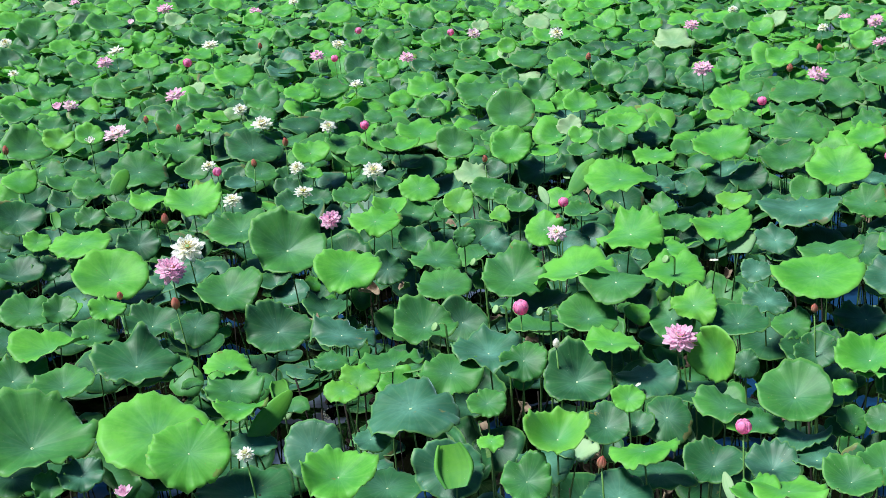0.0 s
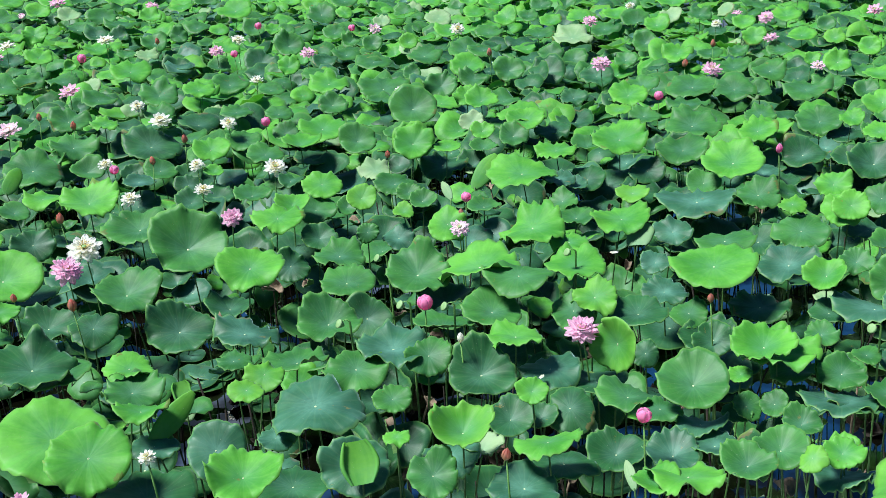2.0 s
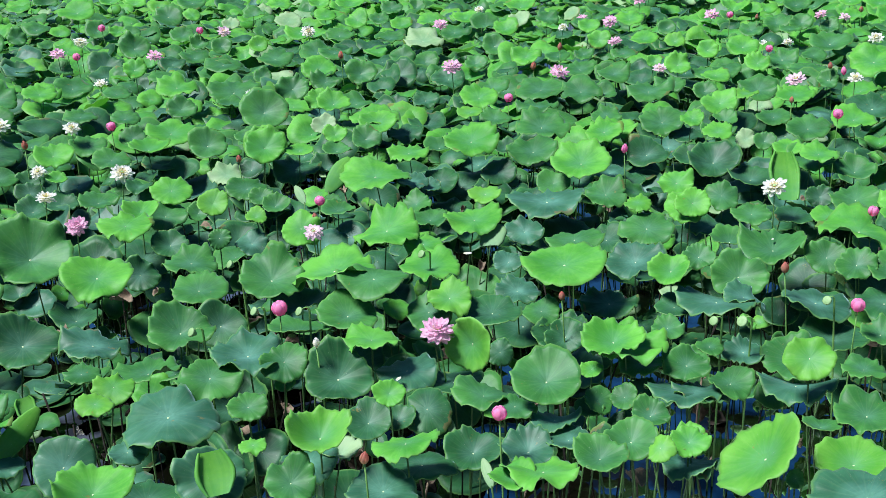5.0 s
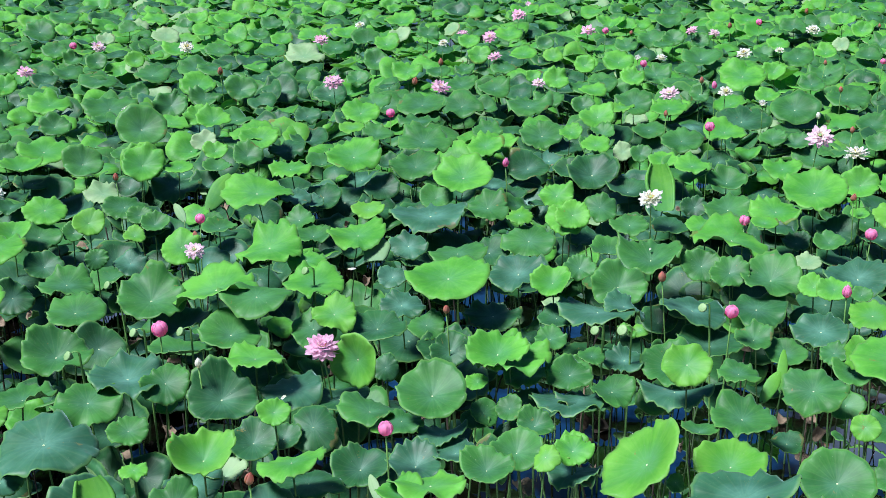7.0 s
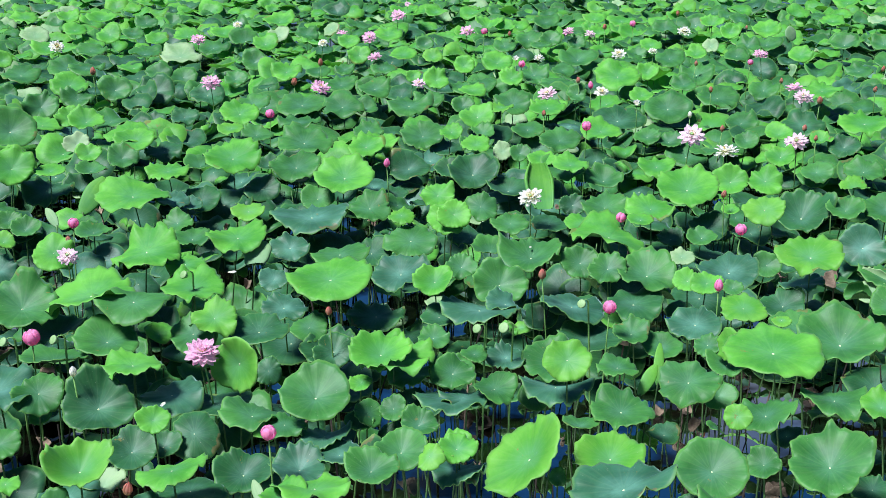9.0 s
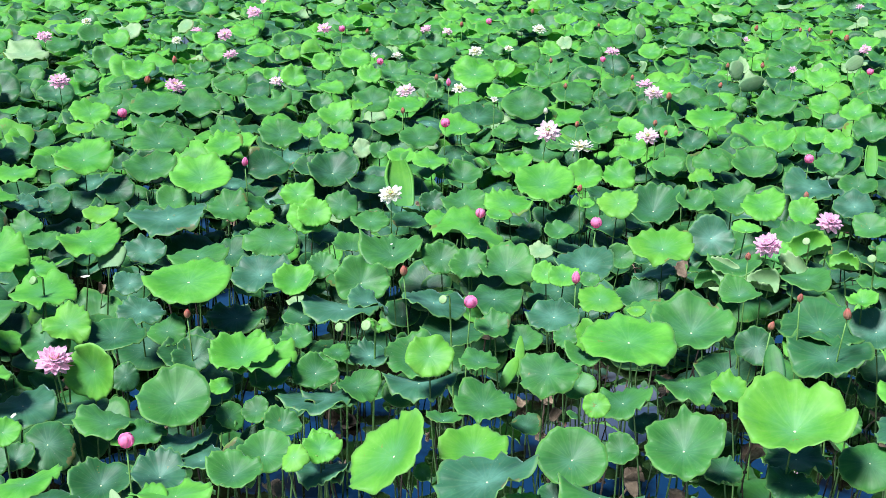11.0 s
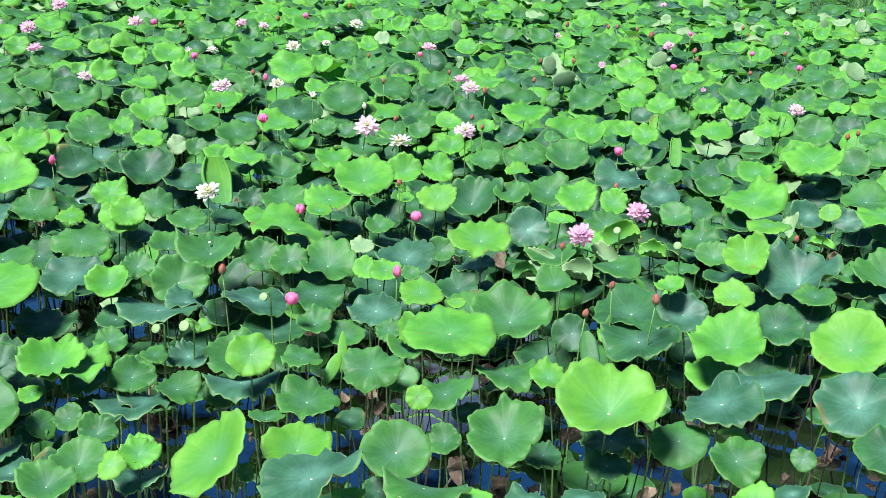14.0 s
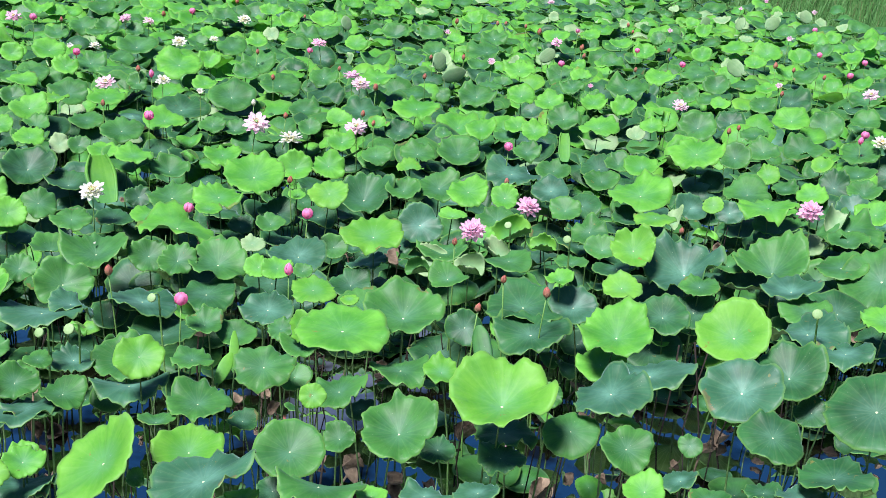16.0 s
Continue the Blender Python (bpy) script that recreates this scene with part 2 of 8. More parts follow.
FORMS = {  # cup, dimple, ruffle, saddle, fold, droop, scallop
    "shield": (0.24, 0.03, 0.24, 0.14, 0.0, 0.30, 0.15),
    "smooth": (0.22, 0.03, 0.19, 0.08, 0.0, 0.10, 0.12),
    "wavy": (0.16, 0.04, 0.27, 0.20, 0.0, 0.42, 0.14),
    "funnel": (0.42, 0.04, 0.22, 0.10, 0.0, 0.05, 0.13),
    "rolled": (0.10, 0.03, 0.05, 0.03, 0.85, 0.0, 0.06),
    "umbrella": (-0.26, 0.04, 0.18, 0.08, 0.0, 0.2, 0.13),
    "crumpled": (0.25, 0.05, 0.28, 0.3, 0.6, 0.5, 0.10),
}


def blade_arrays(rng, r, form, rings, segs, under=True, cone=None):
    """Vertices, faces, slots (0 top, 1 underside, 2 edge) and UVs of a leaf blade lying in xy, its middle at the origin.
    cone: how steeply the blade rises from its middle, in place of the form's own cup."""
    cup, dimple, ruffle, saddle, fold, droop, frill = FORMS[form]
    cup *= rng.uniform(0.6, 1.3)
    ruffle *= rng.uniform(0.6, 1.5)
    saddle *= rng.uniform(0.3, 1.4)
    droop *= rng.uniform(-0.3, 1.0)
    ph = [rng.uniform(0, 6.28) for _ in range(6)]
    keel = 0.0 if form in ("smooth", "rolled", "funnel") else rng.choice((-0.15, 0.0, 0.0, 0.16, 0.3)) * rng.uniform(0.6, 1.2)
    if cone is not None:
        cup, droop, keel = cone, 0.4 * droop, 0.3 * keel
    else:
        ruffle, saddle, droop = 0.62 * ruffle, 0.7 * saddle, 0.6 * droop
    if segs < 30:
        ruffle, frill = 0.6 * ruffle, 0.6 * frill
    th = np.linspace(0, 2 * math.pi, segs, endpoint=False)
    wave, crimp, scallop, pleat, total = np.zeros(segs), np.zeros(segs), np.zeros(segs), np.zeros(segs), 0.0
    for k in (3, 4, 5, 6, 7, 9, 11, 13, 15, 17, 20, 23):
        if 2.2 * k > segs:
            break
        amp = rng.uniform(0.2, 1.0) / k ** (0.55 if k < 9 else 0.3) * (0.5 if k < 5 else 1.0)
        p = rng.uniform(0, 6.28)
        if k < 9:
            wave += amp * np.cos(k * th + p)
        else:
            crimp += amp * np.cos(k * th + p)
            pleat += amp * np.cos(k * th + p + 0.4)
        scallop += amp * (0.8 if k < 6 else 0.78 if k < 9 else 0.45) * np.cos(k * th + p + 1.2)
        total += amp
    wave, crimp, pleat = wave * 2.2 / total, crimp * (0.8 if form == "smooth" else 1.0) / total, pleat * 0.022 / total
    edge = 1 + (0.03 if form == "smooth" else 0.06) * np.cos(2 * th + ph[0]) + (0.015 if form == "smooth" else 0.05) * np.cos(3 * th + ph[2]) + frill * rng.uniform(0.95, 1.65) / total * scallop
    notch = rng.choice((0.0, 0.02, 0.05, 0.08, 0.14)) * (0.2 if form == "smooth" else 0.6 if r > 0.17 else 1.0)
    edge -= notch * np.exp(-((np.mod(th - ph[4] + math.pi, 2 * math.pi) - math.pi) / 0.15) ** 2)
    edge -= 0.5 * notch * np.exp(-((np.mod(th - ph[4], 2 * math.pi) - math.pi) / 0.2) ** 2)
    vs = np.concatenate([[0.0, 0.035], np.linspace(0, 1, rings)[1:] ** 0.85])[1:]
    rr = vs[:, None]
    side = np.clip(np.cos(th - ph[3]), 0, 1) ** 1.5
    rho = rr * (1 + (edge[None] - 1) * rr ** 2)
    bowl = cup * (0.55 * rho + 0.5 * rho ** 2) if cone is not None else cup * (0.4 * rho + 0.7 * rho ** 2)
    z = bowl - dimple * np.exp(-(rr / 0.16) ** 2) + dimple + ruffle * ((0.15 * rr ** 2 + 0.9 * rr ** 4) * wave[None] + rr ** 9 * crimp[None]) + saddle * rho ** 2 * np.cos(2 * th + ph[0] + 1)[None]
    z = z - droop * rho ** 2.4 * side[None] + rr * (1.25 - rr) * pleat[None]
    if form not in ("rolled", "crumpled", "umbrella"):
        z = z - (0.05 + 0.03 * wave[None]) * rr ** 10     # the rim turns outward
    if keel:  # a soft crease through the middle, its halves raised or hanging
        across = rho * np.sin(th - ph[4])[None]
        z = z + keel * (np.sqrt(across ** 2 + 0.02) - 0.14)
    x, y = rho * np.cos(th)[None], rho * np.sin(th)[None]
    if fold:  # both halves curl up round the y axis
        bend = fold * rng.uniform(0.85, 1.2) * 2.3
        a = x * bend
        x, z = np.sin(a) / bend * (1 - 0.15 * np.abs(a)), z + (1 - np.cos(a)) / bend
    top = np.stack([x, y, z], -1).reshape(-1, 3) * r
    n = len(vs) * segs
    thick = 0.0035
    verts = np.concatenate([top, top - [0, 0, thick], [[0, 0, 0.0]], [[0, 0, -thick]]])
    faces, slots, uvs = [], [], []
    ring = len(vs)
    for i in range(ring - 1):
        for j in range(segs):
            k = (j + 1) % segs
            a, b, c, d = i * segs + j, i * segs + k, (i + 1) * segs + k, (i + 1) * segs + j
            q = [(j / segs, vs[i]), ((j + 1) / segs, vs[i]), ((j + 1) / segs, vs[i + 1]), (j / segs, vs[i + 1])]
            faces.append((a, d, c, b)); slots.append(0); uvs += [q[0], q[3], q[2], q[1]]
            if under:
                faces.append((n + a, n + b, n + c, n + d)); slots.append(1); uvs += q
    for j in range(segs):
        k = (j + 1) % segs
        o = (ring - 1) * segs
        faces.append((o + j, n + o + j, n + o + k, o + k)); slots.append(2); uvs += [(0, 1)] * 4
        faces.append((2 * n, j, k)); slots.append(0); uvs += [(0, 0), (j / segs, 0.03), ((j + 1) / segs, 0.03)]
        if under:
            faces.append((2 * n + 1, n + k, n + j)); slots.append(1); uvs += [(0, 0.5)] * 3
    return verts, faces, slots, uvs


def rod_arrays(points, radii, sides=6):
    verts, faces = [], []
    for i, (p, r) in enumerate(zip(points, radii)):
        for s in range(sides):
            a = 6.283 * s / sides
            verts.append((p[0] + r * math.cos(a), p[1] + r * math.sin(a), p[2]))
    for i in range(len(points) - 1):
        for s in range(sides):
            k = (s + 1) % sides
            faces.append((i * sides + s, i * sides + k, (i + 1) * sides + k, (i + 1) * sides + s))
    faces.append(tuple(reversed(range(sides))))
    faces.append(tuple(range((len(points) - 1) * sides, len(points) * sides)))
    return verts, faces


def stalk_points(foot, head, rng, steps=6):
    foot, head = Vector(foot), Vector(head)
    sway = Vector((rng.uniform(-0.03, 0.03), rng.uniform(-0.03, 0.03), 0))
    return [foot.lerp(head, i / steps) + sway * math.sin(math.pi * i / steps) for i in range(steps + 1)]


def stalk(parent, head, rng, thick=0.006, spread=0.08, label="", name="stalk", mat=STALK):
    """A slightly bent stalk from the mud to head, in the thing's own space (its origin is at the water)."""
    foot = (head[0] + rng.uniform(-spread, spread) - head[0], head[1] + rng.uniform(-spread, spread) - head[1], -0.12)
    pts = stalk_points(foot, head, rng)
    v, f = rod_arrays(pts, [thick * (1.25 - 0.4 * i / 6) for i in range(7)])
    return part(name, mesh_of("stalk", v, f, [mat]), parent, label)


def turned(nx, ny, spin):
    """The turn that brings +z to the leaf's normal, after a spin about its own axis."""
    nz = math.sqrt(max(0.02, 1 - nx * nx - ny * ny))
    return Vector((0, 0, 1)).rotation_difference(Vector((nx, ny, nz))).to_matrix().to_4x4() @ Matrix.Rotation(spin, 4, "Z")


def dome(sides=8):
    ring = [(math.cos(6.2832 * i / sides), math.sin(6.2832 * i / sides)) for i in range(sides)]
    verts = [(x, y, 0) for x, y in ring] + [(x * 0.6, y * 0.6, 0.8) for x, y in ring]
    faces = [(i, (i + 1) % sides, sides + (i + 1) % sides, sides + i) for i in range(sides)] + [tuple(range(sides, 2 * sides))]
    return verts, faces


LOOKS = {
    "deep": "broad dark blue-green lotus leaf", "waxy": "waxy grey-green lotus leaf", "mid": "mid-green lotus leaf",
    "fresh": "bright green lotus leaf", "lime": "young yellow-green lotus leaf", "pale": "pale green lotus leaf",
}
SHAPES = {"smooth": "smooth and evenly rounded", "shield": "flat with scalloped rim", "wavy": "its rim strongly waved", "funnel": "cupped like a shallow bowl", "rolled": "still half rolled up", "umbrella": "drooping round its stalk", "crumpled": "crumpled and folding up"}
counter = [0]
NAVEL = plain("leaf_navel", (0.55, 0.66, 0.36), (0.68, 0.76, 0.48), 0.6, 80)
NAVEL_MESH = mesh_of("navel", *dome(), [NAVEL])


def lotus_leaf(x, y, z, r, nx, ny, tone, form, spin=None, cone=None):
    counter[0] += 1
    rng = random.Random(counter[0] * 7 + 3)
    near = math.hypot(x, y) < 9
    leaf = thing("lotus_leaf", (x, y, 0), f"{LOOKS[tone]}, {SHAPES[form]}", "lotus leaf", "lotus leaves in the pond")
    v, f, s, uv = blade_arrays(rng, r, form, 9 if near else 6, 64 if near else 46, True, cone)
    spin = rng.uniform(0, 6.28) if spin is None else spin
    blade = part("blade", mesh_of("blade", v, f, [LEAF[tone], UNDER, EDGE], s, uv), leaf, m=Matrix.Translation((0, 0, z)) @ turned(nx, ny, spin))
    if near:
        part("navel", NAVEL_MESH, blade, "pale round navel where the veins meet", Matrix.Translation((0, 0, 0.001)) @ Matrix.Diagonal((0.015 * r, 0.015 * r, 0.015 * r, 1)))
    stalk(leaf, (0, 0, z - 0.003), rng, 0.0048 if near else 0.0055, 0.12)
    return leaf


def furled_leaf(x, y, z, length, width, tone, lean=0):
    """A young or dying leaf that stands with both sides rolled inward; z: its middle; lean: degrees to the right as seen from the bank."""
    counter[0] += 1
    rng = random.Random(counter[0] * 17 + 1)
    dry = tone == "dry"
    mat = DRY if dry else LEAF[tone]
    label = "shrivelled brown leaf hanging rolled up" if dry else f"{LOOKS[tone]}, standing upright with both sides rolled inward"
    leaf = thing("furled_leaf", (x, y, 0), label, "lotus leaf", "lotus leaves in the pond")
    cols, rows_n, verts, faces, uvs = 21, 9, [], [], []
    skew, tip = rng.uniform(-0.2, 0.2), 0.25 if abs(lean) > 12 else 0.62
    slots = []
    for lay in (0, 1):
        for i in range(rows_n):
            v = i / (rows_n - 1)
            wide = width * (tip + (1 - tip) * (1 - abs(2 * v - 1) ** 2.6)) * (1 + 0.05 * math.sin(9 * v + skew * 20))
            for j in range(cols):
                q = 2 * j / (cols - 1) - 1
                flat, roll = min(abs(q), 0.5) / 0.5, max(0.0, abs(q) - 0.5) / 0.5
                a, rad = roll * 4.6, 0.085 * wide * (1 - 0.35 * roll)
                px = (flat * wide * 0.44 + rad * math.sin(a)) * (1 if q >= 0 else -1)
                pz = -0.05 * wide * (1 - flat * flat) + rad * (1 - math.cos(a)) + 0.0025 * lay
                verts.append((px + skew * width * (v - 0.5) ** 2, (v - 0.5) * length, pz + 0.14 * length * (v - 0.5) ** 2))
    n = cols * rows_n
    for i in range(rows_n - 1):
        for j in range(cols - 1):
            a, b2, c, d = i * cols + j, i * cols + j + 1, (i + 1) * cols + j + 1, (i + 1) * cols + j
            at = [(j / cols, 0.3 + 0.5 * i / rows_n)] * 4
            faces += [(a, d, c, b2), (n + a, n + b2, n + c, n + d)]
            uvs += at + at
            slots += [1, 0]
    face_to = math.atan2(-x, y)      # heading from the bank
    m = Matrix.Translation((0, 0, z)) @ Matrix.Rotation(face_to + rng.uniform(-0.4, 0.4), 4, "Z") @ Matrix.Rotation(radians(lean), 4, "Y") @ Matrix.Rotation(radians(34 if tone == "pale" else 48), 4, "X") @ Matrix.Rotation(math.pi if abs(lean) > 12 or tone in ("pale", "dry") else 0.0, 4, "Y")
    part("blade", mesh_of("furled_blade", verts, faces, [mat, mat if abs(lean) > 12 or tone in ("pale", "dry") else UNDER], slots, uvs), leaf, m=m)
    low = m @ Vector((0, -0.46 * length, 0))
    stalk(leaf, (low.x, low.y, low.z), rng, 0.005, 0.1, mat=DRY if dry else STALK)
    return leaf


# ---- flowers ----
def petal_mesh(length, width, cup, curl):
    """A boat-shaped petal from the origin along +x, its inner face up."""
    nu, nv = 6, 5
    verts, faces, uvs = [], [], []
    for lay in (0, 1):
        for i in range(nu):
            t = i / (nu - 1)
            half = width / 2 * (math.sin(math.pi * (0.10 + 0.86 * t ** 1.25)) ** 0.75)
            for j in range(nv):
                s = 2 * j / (nv - 1) - 1
                zz = cup * width * s * s * (0.4 + 0.6 * t) + curl * length * t * t - lay * 0.002
                verts.append((length * t, half * s, zz))
    n = nu * nv
    def quad(a, b, c, d, ts):
        faces.append((a, b, c, d))
        uvs.extend(((0.5, t) for t in ts))
    for i in range(nu - 1):
        t0, t1 = i / (nu - 1), (i + 1) / (nu - 1)
        for j in range(nv - 1):
            a, b, c, d = i * nv + j, (i + 1) * nv + j, (i + 1) * nv + j + 1, i * nv + j + 1
            quad(a, b, c, d, (t0, t1, t1, t0))
            quad(n + a, n + d, n + c, n + b, (t0, t0, t1, t1))
        for j, flip in ((0, False), (nv - 1, True)):
            a, b = i * nv + j, (i + 1) * nv + j
            if flip:
                quad(a, b, n + b, n + a, (t0, t1, t1, t0))
            else:
                quad(a, n + a, n + b, b, (t0, t0, t1, t1))
    for j in range(nv - 1):
        a = (nu - 1) * nv + j
        quad(a, n + a, n + a + 1, a + 1, (1, 1, 1, 1))
    return verts, faces, uvs


PETAL_MESHES = {}


def petal(kind, colour):
    if (kind, colour) not in PETAL_MESHES:
        shape = {"outer": (1.0, 0.50, 0.14, 0.10), "inner": (0.90, 0.44, 0.22, 0.10), "core": (0.55, 0.26, 0.3, 0.2)}[kind]
        v, f, uv = petal_mesh(*shape)
        PETAL_MESHES[kind, colour] = mesh_of("petal_" + kind, v, f, [PETAL[colour]], None, uv)
    return PETAL_MESHES[kind, colour]


def lathe(profile, sides=10):
    verts, faces = [], []
    for r, z in profile:
        for s in range(sides):
            verts.append((r * math.cos(6.2832 * s / sides), r * math.sin(6.2832 * s / sides), z))
    for i in range(len(profile) - 1):
        for s in range(sides):
            k = (s + 1) % sides
            faces.append((i * sides + s, i * sides + k, (i + 1) * sides + k, (i + 1) * sides + s))
    faces.append(tuple(reversed(range(sides))))
    faces.append(tuple(range((len(profile) - 1) * sides, len(profile) * sides)))
    return verts, faces


POD_MESH = mesh_of("seed_head", *lathe([(0.12, -0.5), (0.34, -0.2), (0.5, 0.1), (0.5, 0.22), (0.42, 0.27), (0.05, 0.25)]), [POD])


def stamen_mesh():
    """A ring of short thread-like stamens round the middle."""
    rng = random.Random(4)
    verts, faces = [], []
    for i in range(26):
        a = 6.2832 * i / 26 + rng.uniform(-0.1, 0.1)
        lean = rng.uniform(0.5, 1.0)
        b = len(verts)
        for h, w in ((0, 0.02), (0.22, 0.012), (0.30, 0.03)):
            c = Vector((math.cos(a) * (0.10 + h * lean), math.sin(a) * (0.10 + h * lean), h))
            side = Vector((-math.sin(a), math.cos(a), 0)) * w
            out = Vector((math.cos(a), math.sin(a), 0)) * w
            verts += [c + side, c - side, c + out]
        for k in range(2):
            o = b + 3 * k
            for s in range(3):
                e = (s + 1) % 3
                faces.append((o + s, o + e, o + 3 + e, o + 3 + s))
    return mesh_of("stamens", verts, faces, [STAMEN])


STAMEN_MESH = stamen_mesh()
COLOURS = {"pink": "full pink lotus flower", "white": "full white lotus flower", "blush": "pale pink and white lotus flower", "rose": "deep pink lotus flower", "russet": "russet lotus flower"}


def bloom(name, x, y, z, size, colour, rows, label):
    """rows: (petal kind, count, angle above level, scale, lift)."""
    counter[0] += 1
    rng = random.Random(counter[0] * 11 + 1)
    fl = thing(name, (x, y, 0), label, "lotus flower" if "bud" not in name else "lotus bud", "lotus flowers in the pond")
    nod, d = rng.uniform(0.15, 0.42), math.hypot(x, y)     # most blooms nod towards the bank
    face = Matrix.Translation((0, 0, z)) @ turned(rng.uniform(-0.2, 0.2) - nod * x / d, rng.uniform(-0.2, 0.2) - nod * y / d, rng.uniform(0, 6.28))
    for kind, count, up, scale, lift in rows:
        start = rng.uniform(0, 6.28)
        for i in range(count):
            a = start + 6.2832 * i / count + rng.uniform(-0.14, 0.14)
            tilt = radians(up + rng.uniform(-9, 9))
            s = size * scale * rng.uniform(0.88, 1.1)
            m = face @ Matrix.Translation((0, 0, lift * size)) @ Matrix.Rotation(a, 4, "Z") @ Matrix.Rotation(-tilt, 4, "Y") @ Matrix.Translation((0.04 * size, 0, 0)) @ Matrix.Diagonal((s, s, s, 1))
            part("petal", petal(kind, colour), fl, m=m)
    return fl, face, rng


def lotus_flower(x, y, z, size, colour):
    near, size = math.hypot(x, y) < 10, size * (0.86 if math.hypot(x, y) < 8 else 0.92)
    rows = [("outer", 9, -24, 0.50, -0.03), ("outer", 10, -4, 0.54, 0.0), ("inner", 10, 16, 0.54, 0.02), ("inner", 8, 38, 0.46, 0.03), ("core", 8, 52, 0.44, 0.04)]
    if colour in ("white", "blush"):
        rows = [("outer", 8, -20, 0.52, -0.03), ("outer", 9, 0, 0.54, 0.0), ("inner", 8, 20, 0.48, 0.02)]
    if not near:
        rows = [("outer", 9, -10, 0.54, 0.0), ("outer", 9, 10, 0.52, 0.0), ("inner", 7, 32, 0.46, 0.02)]
    fl, face, rng = bloom("lotus_flower", x, y, z, size, colour, rows, f"{COLOURS[colour]}, wide open above the leaves")
    part("seed_head", POD_MESH, fl, "small yellow-green seed head", face @ Matrix.Translation((0, 0, size * 0.09)) @ Matrix.Diagonal((size * 0.15,) * 3 + (1,)))
    part("stamen_ring", STAMEN_MESH, fl, "ring of yellow stamens", face @ Matrix.Translation((0, 0, size * 0.07)) @ Matrix.Diagonal((size * (0.5 if colour == "white" else 0.4),) * 3 + (1,)))
    stalk(fl, (0, 0, z), rng, 0.005, 0.06, mat=FLOWER_STALK)
    return fl


BUD_PROFILES = {  # radius, height
    "closed": [(0.05, -0.78), (0.24, -0.66), (0.42, -0.38), (0.48, -0.10), (0.44, 0.22), (0.31, 0.52), (0.15, 0.76), (0.02, 0.9)],
    "ball": [(0.06, -0.52), (0.28, -0.46), (0.46, -0.24), (0.52, 0.02), (0.47, 0.26), (0.34, 0.44), (0.2, 0.52), (0.04, 0.46)],
}


def hugging_petal(profile, spread, out):
    """A petal that lies close on a bud, its tip a little away from it."""
    verts, faces, uvs = [], [], []
    n, cols = len(profile), 5
    for lay in (0, 1):
        for i, (r, z) in enumerate(profile):
            t = i / (n - 1)
            half = spread * (0.35 + 1.15 * t - 1.35 * t * t) * (1.0 if i < n - 1 else 0.3)
            rr = r * out + 0.02 * out + 0.06 * t * t - 0.012 * lay
            for j in range(cols):
                a = half * (2 * j / (cols - 1) - 1)
                verts.append((rr * math.cos(a), rr * math.sin(a), z * (1 + 0.04 * (out - 1)) + 0.05 * t * t * (out > 1.05)))
    m = n * cols
    for i in range(n - 1):
        for j in range(cols - 1):
            a, b2, c, d = i * cols + j, i * cols + j + 1, (i + 1) * cols + j + 1, (i + 1) * cols + j
            ts = (i / (n - 1), i / (n - 1), (i + 1) / (n - 1), (i + 1) / (n - 1))
            faces.append((a, b2, c, d))
            uvs += [(0.5, q) for q in ts]
            faces.append((m + a, m + d, m + c, m + b2))
            uvs += [(0.5, ts[0]), (0.5, ts[2]), (0.5, ts[2]), (0.5, ts[0])]
        for j in (0, cols - 1):
            a, d = i * cols + j, (i + 1) * cols + j
            faces.append((a, d, m + d, m + a) if j == 0 else (a, m + a, m + d, d))
            uvs += [(0.5, i / (n - 1))] * 4
    return verts, faces, uvs


BUDS = {}
BUD_LOOKS = {"rose": "plump deep pink lotus bud", "russet": "closed russet-pink lotus bud", "white": "small white lotus bud", "pink": "pink lotus bud", "blush": "pale pink lotus bud"}


def bud_meshes(kind, colour):
    if (kind, colour) not in BUDS:
        prof = BUD_PROFILES[kind]
        v, f = lathe(prof, 12)
        me = mesh_of("bud_heart", v, f, [PETAL[colour]])
        uv = me.uv_layers.new(name="UVMap")
        low, high = prof[0][1], prof[-1][1]
        for l in me.loops:
            uv.data[l.index].uv = (0.5, (v[l.vertex_index][2] - low) / (high - low))
        made = [me]
        for out in (1.03, 1.1):
            v, f, q = hugging_petal(prof, 0.95, out)
            made.append(mesh_of("bud_petal", v, f, [PETAL[colour]], None, q))
        BUDS[kind, colour] = made
    return BUDS[kind, colour]


def bud_like(name, kind, x, y, z, size, colour, label, category, group):
    counter[0] += 1
    rng = random.Random(counter[0] * 5 + 2)
    b = thing(name, (x, y, 0), label, category, group)
    heart, first, second = bud_meshes(kind, colour)
    face = Matrix.Translation((0, 0, z)) @ turned(rng.uniform(-0.15, 0.15), rng.uniform(-0.25, 0.05), rng.uniform(0, 6.28)) @ Matrix.Diagonal((size, size, size, 1))
    part("heart", heart, b, m=face)
    for me, count, start in ((first, 3, 0.0), (second, 3 if kind == "closed" else 4, 0.9)):
        for i in range(count):
            part("petal", me, b, m=face @ Matrix.Rotation(start + 6.2832 * i / count + rng.uniform(-0.15, 0.15), 4, "Z") @ Matrix.Rotation(rng.uniform(-0.05, 0.1), 4, "Y"))
    low = BUD_PROFILES[kind][0][1]
    stalk(b, (0, 0, z + size * low * 0.93), rng, 0.0045, 0.05, mat=FLOWER_STALK)
    return b


